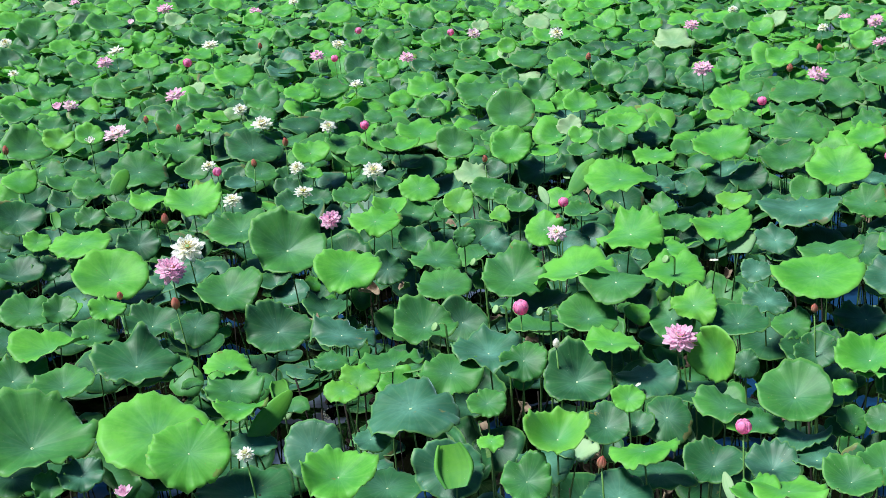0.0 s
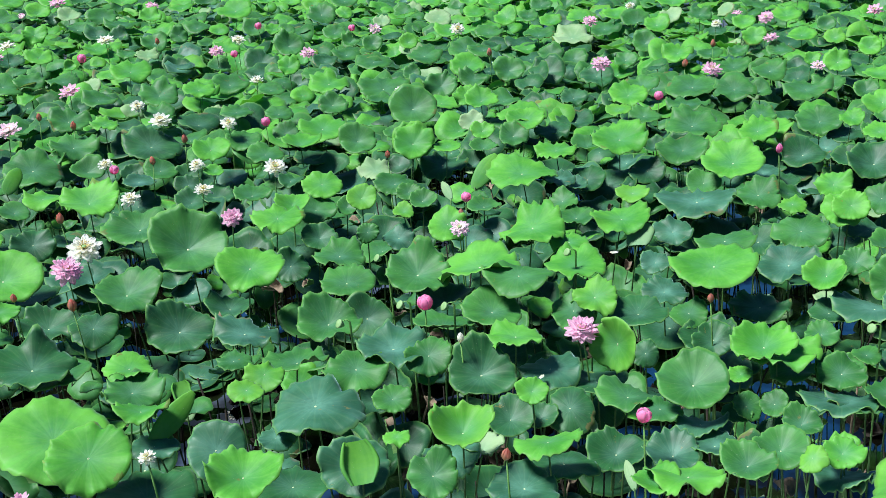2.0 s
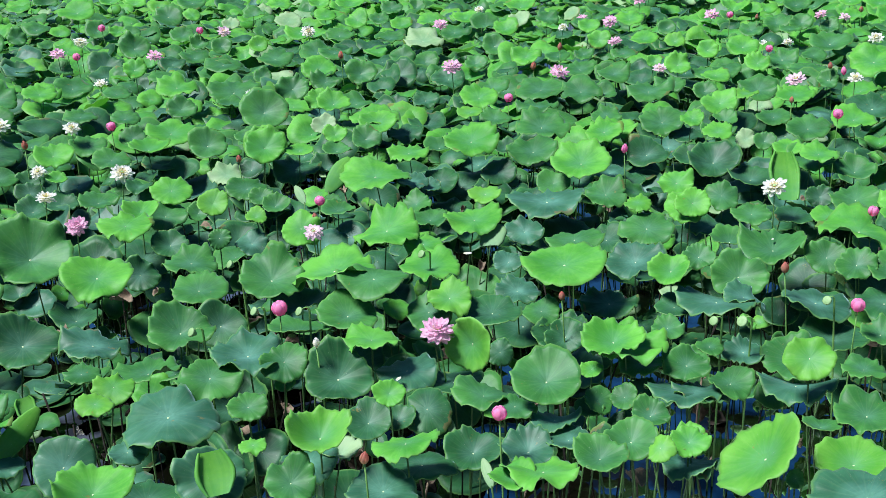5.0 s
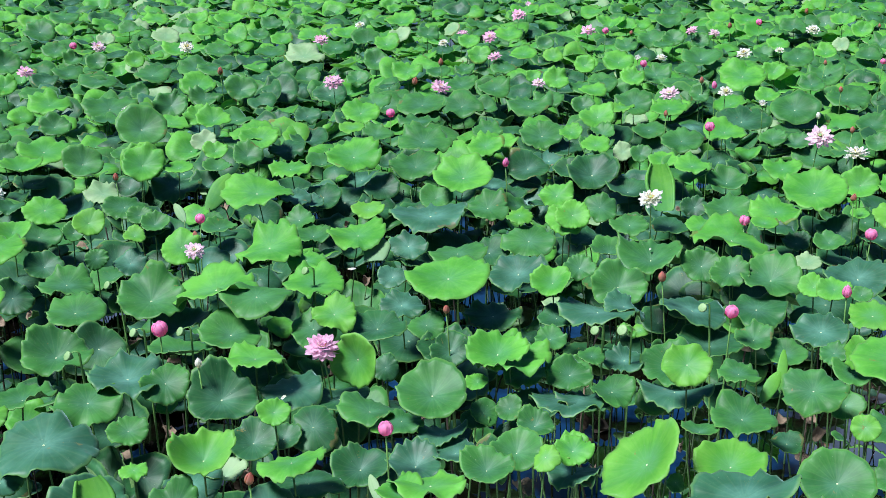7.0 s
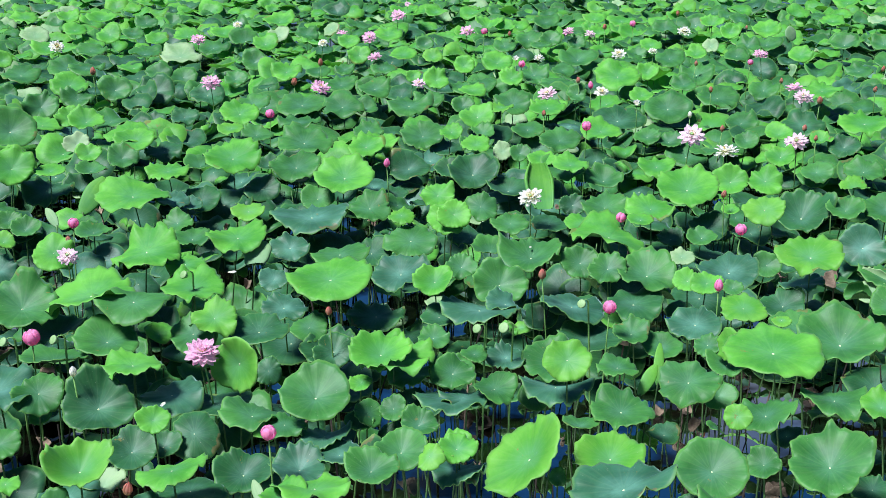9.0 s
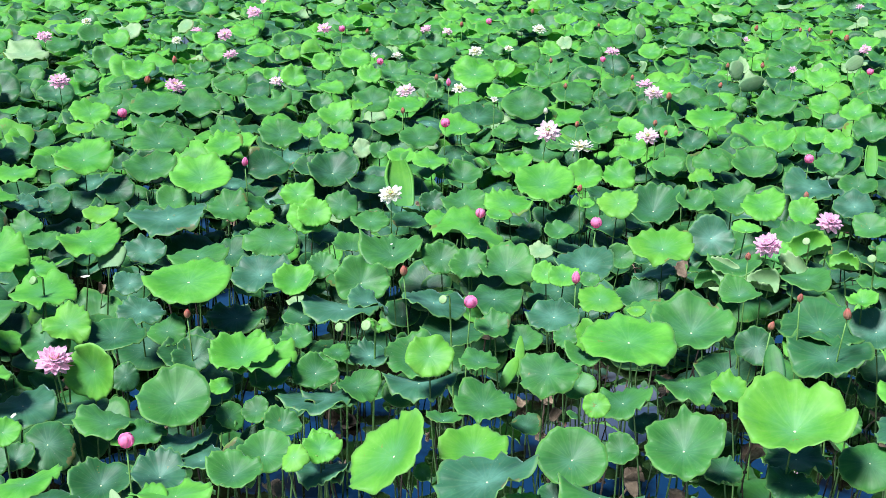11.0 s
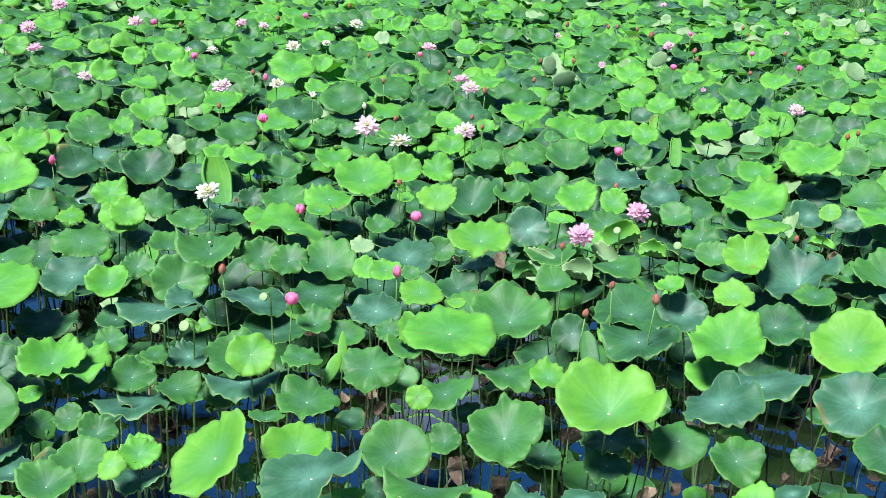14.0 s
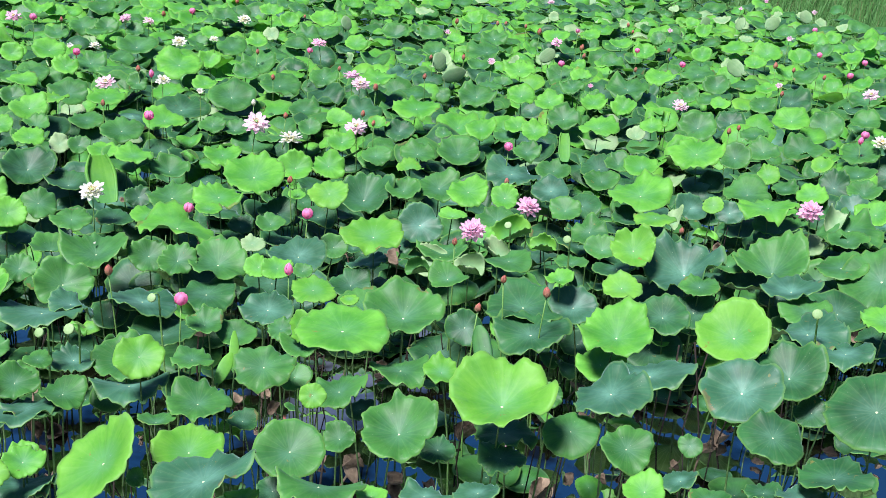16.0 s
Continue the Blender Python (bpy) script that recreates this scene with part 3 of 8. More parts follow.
def half_open_flower(x, y, z, size, colour):
    if colour in ("white", "blush", "pink"):
        rows = [("outer", 7, 40, 0.62, -0.12), ("inner", 6, 62, 0.66, -0.1)]
        fl, face, rng = bloom("half_open_lotus", x, y, z, size, colour, rows, f"{COLOURS[colour]}, half open like a cup")
        stalk(fl, (0, 0, z - size * 0.1), rng, 0.005, 0.06, mat=FLOWER_STALK)
        return fl
    return bud_like("half_open_lotus", "ball", x, y, z, size * 0.74, colour, f"{COLOURS[colour]}, round and half open", "lotus flower", "lotus flowers in the pond")


def lotus_bud(x, y, z, size, colour):
    if colour == "rose" and size > 0.085:
        return half_open_flower(x, y, z, size, colour)
    kind = "ball" if colour == "rose" and size > 0.06 else "closed"
    return bud_like("lotus_bud", kind, x, y, z, max(size, 0.045) * (0.72 if colour in ("russet", "white") else 0.85), colour, f"{BUD_LOOKS[colour]} on a thin stalk", "lotus bud", "lotus buds in the pond")


def seed_pod(x, y, z, size):
    """A pod that nods on the bent end of its stalk."""
    counter[0] += 1
    rng = random.Random(counter[0] * 3 + 2)
    p = thing("seed_pod", (x, y, 0), "pale green lotus seed pod nodding on a bent stalk", "seed pod", "lotus seed pods")
    part("pod", POD_MESH, p, m=Matrix.Translation((0, 0, z)) @ turned(-0.75, -0.35, 0) @ Matrix.Diagonal((1.25 * size, 1.25 * size, 1.25 * size, 1)))
    hook = size * 0.95
    arc = [(hook * (0.36 + 0.3 * k), 0.02, z + size * 0.35 * math.sin(0.4 + 0.8 * k)) for k in range(4)]
    foot = Vector((hook * 1.4 + rng.uniform(-0.05, 0.05), rng.uniform(-0.05, 0.05), -0.1))
    pts = [foot.lerp(Vector((hook * 1.36, 0.02, z - size * 0.2)), k / 4) for k in range(5)] + [Vector(q) for q in reversed(arc)]
    v, f = rod_arrays(pts, [0.0058] * 5 + [0.005] * 4)
    part("stalk", mesh_of("stalk", v, f, [FLOWER_STALK]), p)
    return p


def withered_leaf(x, y, z, size):
    """A dead leaf, shrunk and brown, hanging on its broken stalk."""
    counter[0] += 1
    rng = random.Random(counter[0] * 13 + 5)
    w = thing("withered_leaf", (x, y, 0), "crumpled dry brown lotus leaf on a broken stalk", "withered leaf", "withered leaves")
    v, f, s, uv = blade_arrays(rng, size * 0.34, "crumpled", 7, 30)
    part("blade", mesh_of("dry_blade", v, f, [DRY, DRY, DRY], s, uv), w, m=Matrix.Translation((0, 0, z)) @ turned(rng.uniform(-0.6, 0.6), rng.uniform(-0.7, 0.2), rng.uniform(0, 6.28)))
    pts = stalk_points((rng.uniform(-0.1, 0.1), rng.uniform(0, 0.15), -0.1), (0, 0, z), rng)
    v, f = rod_arrays(pts, [0.006] * 7)
    part("stalk", mesh_of("dry_stalk", v, f, [DRY]), w)
    return w


def fallen_petal(x, y, z, size):
    counter[0] += 1
    q = new("fallen_petal", petal("outer", "white"))
    q.matrix_world = Matrix.Translation((x, y, z)) @ Matrix.Rotation(counter[0] * 1.3, 4, "Z") @ Matrix.Rotation(0.25, 4, "X") @ Matrix.Diagonal((size, size, size, 1))
    return tagged(q, "single white petal fallen on a leaf", "petal")


# ---- pond, banks ----
def sheet(name, outline, z, mat, label):
    me = mesh_of(name, [(x, y, z) for x, y in outline], [tuple(range(len(outline)))], [mat], smooth=False)
    return tagged(new(name, me), label, name, kind="structure")


# the pond's shore, anticlockwise; the camera stands on the near bank
SHORE = [(-3, 2.1), (3, 2.1), (8, 0.4), (14.5, -0.5), (22.0, 2.0), (23.6, 6.0), (23.5, 14.0), (26.6, 22.0), (33, 36), (35, 70), (-45, 70), (-40, 10), (-12, 2.8)]
sheet("water", [(x, y) for x, y in SHORE], 0.0, WATER, "still dark pond water mirroring the blue sky")
mid_x, mid_y = 2.0, 25.0


def shore_ring(step, z):
    out = []
    for x, y in SHORE:
        d = Vector((x - mid_x, y - mid_y))
        d = d.normalized() * (d.length + step)
        out.append((mid_x + d.x, mid_y + d.y, z))
    return out


rings_of_land = [shore_ring(-1.2, -0.35), shore_ring(0.15, 0.06), shore_ring(1.3, 0.45), shore_ring(4, 0.8), shore_ring(60, 1.0), shore_ring(1600, 1.2)]
n_shore = len(SHORE)
land_verts = [v for ring in rings_of_land for v in ring]
land_faces = [tuple(range(n_shore))] + [(k * n_shore + i, k * n_shore + (i + 1) % n_shore, (k + 1) * n_shore + (i + 1) % n_shore, (k + 1) * n_shore + i) for k in range(5) for i in range(n_shore)]
tagged(new("ground", mesh_of("ground", land_verts, land_faces, [SOIL], smooth=False)), "muddy pond bed rising to grassy banks", "ground", kind="structure")


def in_pond(x, y, margin=0.4):
    """Left of the grassy shore on the far right."""
    return x < 23.4 - margin + max(0.0, y - 14) * 0.4 and (x < 14 or y > (x - 14) * 0.3)


def grass():
    rng = random.Random(8)
    verts, faces = [], []
    for _ in range(26000):
        t, y = rng.random() ** 1.5 * 12, rng.uniform(4, 19)
        x = 23.3 + max(0.0, y - 14) * 0.4 + t
        base = 0.05 + min(0.75, t * 0.3)
        h, w, a = rng.uniform(0.3, 0.75), rng.uniform(0.006, 0.012), rng.uniform(0, 6.28)
        lean = Vector((rng.uniform(-0.1, 0.22), rng.uniform(-0.15, 0.1), 0))
        side = Vector((math.cos(a), math.sin(a), 0)) * w
        p = Vector((x, y, base - 0.05))
        b = len(verts)
        verts += [p - side, p + side, p + lean * 0.35 + side * 0.8 + Vector((0, 0, h * 0.6)), p + lean * 0.35 - side * 0.8 + Vector((0, 0, h * 0.6)), p + lean + Vector((0, 0, h))]
        faces += [(b, b + 1, b + 2, b + 3), (b + 3, b + 2, b + 4)]
    return tagged(new("bank_grass", mesh_of("bank_grass", verts, faces, [GRASS], smooth=False)), "tall light green grass along the far bank", "grass", kind="stuff")


grass()


class Heap:
    """Many leaves or stalks gathered into one mesh."""
    def __init__(self):
        self.verts, self.faces, self.slots, self.uvs, self.count = [], [], [], [], 0

    def add(self, verts, faces, slots, uvs, m):
        a = np.asarray([tuple(v) for v in verts])
        mm = np.array(m)
        self.verts.append(a @ mm[:3, :3].T + mm[:3, 3])
        self.faces += [tuple(i + self.count for i in f) for f in faces]
        self.slots += list(slots)
        self.uvs += list(uvs)
        self.count += len(a)


TONES = ["deep", "waxy", "mid", "fresh", "lime", "pale"]
HEAP_MATS = [LEAF[t] for t in TONES] + [UNDER, EDGE, STALK, DRY, MUD]


def heap_leaf(heap, rng, x, y, z, r, nx, ny, tone, form, rings=5, segs=26, stem=True, spin=None, cone=None):
    v, f, s, uv = blade_arrays(rng, r, form, rings, segs, y * y + x * x < 150, cone)
    k = 9 if tone == "dry" else TONES.index(tone)
    spin = rng.uniform(0, 6.28) if spin is None else spin
    heap.add(v, f, [k if q == 0 else 5 + q for q in s], uv, Matrix.Translation((x, y, z)) @ turned(nx, ny, spin))
    if stem:
        pts = stalk_points((x + rng.uniform(-0.08, 0.08), y + rng.uniform(-0.08, 0.08), -0.1), (x, y, z), rng, 3)
        v, f = rod_arrays(pts, [0.0045] * 4, 5)
        heap.add(v, f, [8] * len(f), [(0, 0)] * sum(len(q) for q in f), Matrix.Identity(4))


def grow(name, heap, label):
    me = mesh_of(name, np.concatenate(heap.verts), heap.faces, HEAP_MATS, heap.slots, heap.uvs)
    return tagged(new(name, me), label, "lotus leaves", kind="stuff")


FAR = Heap()


def far_leaf(x, y, z, r, nx, ny, tone, form, spin=None, cone=None):
    counter[0] += 1
    heap_leaf(FAR, random.Random(counter[0] * 7 + 3), x, y, z, r, nx, ny, tone, form, *((7, 52) if math.hypot(x, y) < 11 else (5, 40)), True, spin, cone)


# low leaves that fill the shade between the tall ones
def pick(rng, table):
    roll = rng.random() * sum(w for _, w in table)
    for name, w in table:
        roll -= w
        if roll <= 0:
            return name
    return table[-1][0]


def spot(rng, near, far):
    d, a = math.sqrt(rng.uniform(near * near, far * far)), radians(rng.uniform(-27, 75))
    return d, a, d * math.sin(a), d * math.cos(a)


under, rng = Heap(), random.Random(21)
for near, far, count in ((4.2, 7, 230), (7, 10, 700), (10, 14, 1900), (14, 22, 3900), (22, 46, 4900)):
    for _ in range(count):
        d, a, x, y = spot(rng, near, far)
        bare = d < 6.6 and a > radians(20)      # open water
        if not in_pond(x, y) or (bare and rng.random() > 0.16):
            continue
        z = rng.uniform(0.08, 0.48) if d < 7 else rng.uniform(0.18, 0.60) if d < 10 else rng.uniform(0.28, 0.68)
        # near the bank mostly dark tones, so the colour deepens the shade in the gaps
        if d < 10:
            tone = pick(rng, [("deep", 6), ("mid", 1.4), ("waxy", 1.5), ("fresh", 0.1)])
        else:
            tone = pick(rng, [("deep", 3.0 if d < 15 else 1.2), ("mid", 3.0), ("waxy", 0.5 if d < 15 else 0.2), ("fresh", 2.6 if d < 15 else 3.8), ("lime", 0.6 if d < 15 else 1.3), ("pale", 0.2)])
        lean = rng.uniform(-0.05, 0.5)
        if d < 7.6 and rng.random() < 0.55:     # pads that float on the water
            heap_leaf(under, rng, x, y, 0.012, rng.uniform(0.09, 0.2), rng.uniform(-0.03, 0.03), rng.uniform(-0.03, 0.03), pick(rng, [("deep", 3), ("waxy", 2), ("mid", 1)]), "smooth", 3, 26, False)
            continue
        detail = (4, 24) if d < 10 else (3, 20) if d < 15 else (3, 15) if d < 22 else (3, 10)
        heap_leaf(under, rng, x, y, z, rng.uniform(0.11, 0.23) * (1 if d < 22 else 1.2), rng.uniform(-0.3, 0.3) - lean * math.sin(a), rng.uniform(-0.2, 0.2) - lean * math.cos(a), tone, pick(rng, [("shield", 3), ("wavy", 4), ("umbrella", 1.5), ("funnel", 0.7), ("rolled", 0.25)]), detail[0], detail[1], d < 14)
for i in range(72):      # a closed floor of low leaves farther out
    for j in range(76):
        d = 12.5 + 21 * (i / 72)
        a = radians(-27 + 102 * j / 76)
        if (j * 13) % 76 / 76 > d / 33.5:
            continue
        d, a = d + rng.uniform(-0.12, 0.12), a + rng.uniform(-0.009, 0.009)
        x, y = d * math.sin(a), d * math.cos(a)
        if in_pond(x, y):
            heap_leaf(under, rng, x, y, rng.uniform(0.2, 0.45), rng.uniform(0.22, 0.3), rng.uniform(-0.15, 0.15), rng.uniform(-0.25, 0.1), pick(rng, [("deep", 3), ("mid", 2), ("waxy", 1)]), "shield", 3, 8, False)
for _ in range(620):     # small, broken and yellowing leaves among them
    d, a, x, y = spot(rng, 5.2, 10)
    bare = d < 6.6 and a > radians(20)
    if bare and rng.random() > 0.6:
        continue
    tone = pick(rng, [("deep", 1), ("mid", 3), ("fresh", 1.4), ("lime", 0.6), ("pale", 0.1), ("dry", 0.9)])
    form = "crumpled" if tone == "dry" else pick(rng, [("wavy", 3), ("umbrella", 1), ("rolled", 0.8 if tone in ("fresh", "lime") else 0), ("funnel", 1)])
    heap_leaf(under, rng, x, y, rng.uniform(0.15, 0.62), rng.uniform(0.05, 0.13) * (0.5 if tone == "dry" else 1), rng.uniform(-0.5, 0.5), rng.uniform(-0.6, 0.2), tone, form, 4, 20, d > 7.5 or rng.random() < 0.4)
grow("low_lotus_leaves", under, "low lotus leaves over the water, many coloured dark for the shade there")

# bare and broken stalks standing in the water, and litter lying on it
litter, rng = Heap(), random.Random(33)
for _ in range(340):
    d, a, x, y = spot(rng, 4.3, 9)
    h = rng.uniform(0.15, 0.7)
    pts = stalk_points((x, y, -0.08), (x + rng.uniform(-0.12, 0.12), y + rng.uniform(-0.12, 0.12), h), rng, 3)
    v, f = rod_arrays(pts, [rng.uniform(0.003, 0.006)] * 4, 5)
    litter.add(v, f, [8 if rng.random() < 0.12 else 10] * len(f), [(0, 0)] * sum(len(q) for q in f), Matrix.Identity(4))
for _ in range(260):
    d, a, x, y = spot(rng, 4.3, 8)
    dry = 9 if rng.random() < 0.35 else 10
    v, f, s, uv = blade_arrays(rng, rng.uniform(0.02, 0.075), "crumpled", 4, 12)
    litter.add(v, f, [dry] * len(f), uv, Matrix.Translation((x, y, rng.uniform(-0.004, 0.03))) @ turned(rng.uniform(-0.4, 0.4), rng.uniform(-0.4, 0.4), rng.uniform(0, 6.28)))
grow("pond_litter", litter, "bare stalks and brown leaf litter in the dark water")

# ---- leaves, flowers, buds and pods ----
# some leaves lying under others take a dark tone for the shade on them
furled_leaf(-0.03, 4.26, 0.85, 0.186, 0.159, 'lime', 0)
furled_leaf(-0.86, 5.11, 0.85, 0.104, 0.096, 'lime', 0)
furled_leaf(-0.89, 4.94, 0.80, 0.317, 0.106, 'lime', 48)
furled_leaf(1.86, 6.68, 0.85, 0.173, 0.179, 'pale', -10)
furled_leaf(1.12, 8.40, 0.85, 0.336, 0.150, 'lime', 28)
furled_leaf(0.77, 8.00, 0.85, 0.203, 0.067, 'pale', -38)
furled_leaf(-2.66, 9.24, 0.88, 0.259, 0.131, 'lime', 32)
furled_leaf(-3.00, 8.53, 0.80, 0.144, 0.076, 'lime', -10)
furled_leaf(1.10, 4.81, 0.60, 0.102, 0.040, 'pale', -8)
furled_leaf(1.09, 4.09, 0.75, 0.142, 0.045, 'pale', -22)
furled_leaf(4.13, 7.02, 0.90, 0.378, 0.214, 'lime', 2)
furled_leaf(7.88, 5.72, 0.90, 0.281, 0.108, 'lime', 2)
furled_leaf(3.24, 4.35, 0.70, 0.188, 0.067, 'lime', 22)
furled_leaf(3.38, 4.45, 0.72, 0.235, 0.052, 'lime', 14)
furled_leaf(4.26, 3.49, 0.85, 0.240, 0.103, 'mid', -22)
furled_leaf(9.92, 9.15, 0.90, 0.313, 0.202, 'pale', 60)
furled_leaf(9.43, 8.46, 0.90, 0.398, 0.161, 'pale', 80)
furled_leaf(11.55, 8.79, 0.90, 0.305, 0.166, 'pale', 55)
furled_leaf(10.80, 11.78, 0.90, 0.270, 0.200, 'pale', 55)
furled_leaf(13.25, 7.06, 0.90, 0.366, 0.201, 'pale', -65)
furled_leaf(17.26, 9.22, 0.90, 0.320, 0.216, 'pale', -55)
furled_leaf(17.92, 8.97, 0.90, 0.344, 0.219, 'pale', 50)
furled_leaf(19.49, 9.15, 0.90, 0.407, 0.210, 'pale', -70)
furled_leaf(16.73, 9.55, 0.90, 0.280, 0.171, 'pale', 60)
furled_leaf(3.75, 3.91, 0.11, 0.165, 0.066, 'dry', -22)
furled_leaf(4.32, 3.06, 0.12, 0.200, 0.120, 'dry', -12)
lotus_leaf(5.23, 4.77, 0.75, 0.104, -0.35, -0.32, 'pale', 'crumpled')
lotus_leaf(5.23, 4.45, 0.75, 0.113, -0.36, -0.30, 'pale', 'crumpled')
lotus_leaf(4.96, 4.64, 0.75, 0.089, -0.34, -0.32, 'mid', 'crumpled')
lotus_leaf(5.98, 4.72, 0.75, 0.148, -0.37, -0.29, 'lime', 'crumpled')
lotus_leaf(5.59, 4.51, 0.75, 0.117, -0.37, -0.30, 'pale', 'crumpled')
lotus_leaf(5.98, 4.43, 0.75, 0.097, -0.38, -0.28, 'lime', 'crumpled')
lotus_leaf(7.27, 4.20, 0.75, 0.106, -0.41, -0.24, 'pale', 'crumpled')
lotus_leaf(1.25, 3.82, 0.88, 0.155, 0.05, 0.23, 'fresh', 'shield', None, 0.08)
lotus_leaf(2.60, 2.88, 0.95, 0.167, 0.31, 0.14, 'mid', 'wavy', None, -0.01)
lotus_leaf(3.08, 2.76, 0.77, 0.108, 0.08, 0.17, 'waxy', 'wavy', None, -0.02)
lotus_leaf(0.64, 4.09, 0.74, 0.155, 0.01, -0.06, 'waxy', 'shield', None, 0.08)
lotus_leaf(0.27, 4.17, 0.80, 0.114, -0.00, -0.49, 'mid', 'shield', None, 0.27)
lotus_leaf(1.75, 3.81, 0.91, 0.062, -0.54, -0.26, 'lime', 'shield', None, -0.10)
lotus_leaf(3.65, 2.07, 0.89, 0.091, -0.34, -0.08, 'fresh', 'shield', None, 0.16)
lotus_leaf(3.27, 2.63, 0.77, 0.098, -0.10, 0.23, 'waxy', 'wavy', None, 0.00)
lotus_leaf(-0.51, 4.19, 0.88, 0.155, 0.12, -0.25, 'fresh', 'shield', None, 0.30)
lotus_leaf(2.31, 3.22, 0.93, 0.206, -0.24, 0.23, 'waxy', 'shield', None, 0.14)
lotus_leaf(1.55, 3.97, 0.80, 0.116, -0.07, -0.21, 'mid', 'shield', None, 0.40)
lotus_leaf(2.45, 3.52, 0.87, 0.143, -0.14, -0.22, 'lime', 'shield', None, 0.29)
lotus_leaf(0.77, 4.22, 0.87, 0.143, -0.07, 0.28, 'fresh', 'wavy', None, 0.06)
lotus_leaf(2.27, 3.64, 0.77, 0.040, -0.36, -0.60, 'mid', 'shield', None, 0.00)
lotus_leaf(1.90, 3.86, 0.88, 0.081, -0.18, -0.36, 'fresh', 'shield', None, 0.19)
lotus_leaf(1.92, 3.88, 0.76, 0.118, 0.07, 0.17, 'waxy', 'wavy', None, 0.01)
lotus_leaf(-0.05, 4.34, 0.78, 0.150, 0.04, -0.57, 'waxy', 'shield', None, 0.18)
lotus_leaf(0.42, 4.32, 0.90, 0.135, 0.01, -0.27, 'lime', 'shield', None, 0.60)
lotus_leaf(1.92, 3.90, 0.86, 0.083, -0.09, -0.28, 'fresh', 'shield', None, 0.17)
lotus_leaf(1.95, 3.89, 0.75, 0.115, 0.02, 0.21, 'waxy', 'wavy', None, 0.01)
lotus_leaf(0.14, 4.37, 0.89, 0.058, 0.05, -0.17, 'fresh', 'shield', None, 0.02)
lotus_leaf(0.37, 4.39, 0.75, 0.131, 0.04, -0.07, 'waxy', 'wavy', None, 0.05)
lotus_leaf(0.86, 4.34, 0.68, 0.158, 0.03, 0.10, 'deep', 'shield', None, 0.00)
lotus_leaf(-0.33, 4.42, 0.67, 0.178, 0.09, -0.04, 'deep', 'shield', None, 0.05)
lotus_leaf(1.32, 4.24, 0.72, 0.124, -0.08, -0.18, 'waxy', 'shield', None, 0.38)
lotus_leaf(1.74, 4.09, 0.78, 0.114, -0.15, -0.36, 'mid', 'shield', None, 0.42)
lotus_leaf(1.62, 4.17, 0.69, 0.120, -0.14, -0.26, 'deep', 'shield', None, 0.31)
lotus_leaf(2.74, 3.22, 0.90, 0.145, -0.35, -0.39, 'mid', 'smooth', None, 0.25)
lotus_leaf(1.51, 4.25, 0.74, 0.111, 0.01, 0.12, 'waxy', 'wavy', None, 0.11)
lotus_leaf(-0.96, 4.43, 0.68, 0.232, 0.11, 0.16, 'deep', 'shield', None, 0.15)
lotus_leaf(1.11, 4.40, 0.66, 0.133, -0.08, -0.30, 'deep', 'shield', None, 0.35)
lotus_leaf(3.10, 3.31, 0.79, 0.078, -0.48, -0.21, 'mid', 'shield', None, 0.34)
lotus_leaf(4.06, 2.13, 0.75, 0.082, -0.22, 0.29, 'waxy', 'shield', None, 0.11)
lotus_leaf(-1.18, 4.46, 0.90, 0.182, 0.21, -0.43, 'fresh', 'smooth', None, 0.08)
lotus_leaf(1.89, 4.23, 0.81, 0.087, -0.14, -0.33, 'mid', 'shield', None, 0.41)
lotus_leaf(3.22, 3.06, 0.88, 0.173, -0.34, -0.15, 'mid', 'shield', None, 0.36)
lotus_leaf(1.50, 4.41, 0.76, 0.109, 0.01, 0.13, 'waxy', 'wavy', None, 0.06)
lotus_leaf(3.70, 2.86, 0.67, 0.109, -0.21, -0.07, 'deep', 'shield', None, 0.06)
lotus_leaf(-0.40, 4.67, 0.78, 0.090, 0.10, -0.13, 'waxy', 'shield', None, 0.08)
lotus_leaf(1.34, 4.50, 0.81, 0.098, -0.03, -0.03, 'mid', 'shield', None, 0.01)
lotus_leaf(3.53, 3.10, 0.67, 0.085, -0.24, -0.14, 'deep', 'shield', None, 0.08)
lotus_leaf(3.71, 2.89, 0.92, 0.238, -0.26, -0.11, 'lime', 'smooth', None, 0.48)
lotus_leaf(4.07, 2.43, 0.77, 0.126, -0.30, -0.32, 'mid', 'shield', None, 0.11)
lotus_leaf(1.86, 4.38, 0.65, 0.117, -0.17, -0.28, 'deep', 'shield', None, 0.23)
lotus_leaf(0.79, 4.69, 0.87, 0.074, -0.08, -0.56, 'fresh', 'shield', None, 0.25)
lotus_leaf(-0.68, 4.71, 0.73, 0.143, 0.14, -0.67, 'waxy', 'shield', None, 0.07)
lotus_leaf(4.37, 1.88, 0.68, 0.094, 0.04, 0.20, 'deep', 'shield', None, 0.05)
lotus_leaf(1.85, 4.43, 0.81, 0.068, -0.44, -0.41, 'mid', 'shield', None, 0.30)
lotus_leaf(3.18, 3.59, 0.87, 0.063, -0.50, -0.56, 'lime', 'smooth', None, 0.00)
lotus_leaf(4.27, 2.22, 0.81, 0.056, -0.68, -0.30, 'mid', 'shield', None, 0.00)
lotus_leaf(2.79, 3.94, 0.81, 0.151, -0.07, -0.11, 'mid', 'shield', None, 0.21)
lotus_leaf(3.99, 2.69, 0.78, 0.134, -0.38, -0.17, 'mid', 'smooth', None, -0.10)
lotus_leaf(4.55, 1.65, 0.79, 0.172, -0.00, 0.19, 'deep', 'shield', None, 0.12)
lotus_leaf(1.24, 4.68, 0.79, 0.145, 0.14, -0.01, 'mid', 'wavy', None, 0.12)
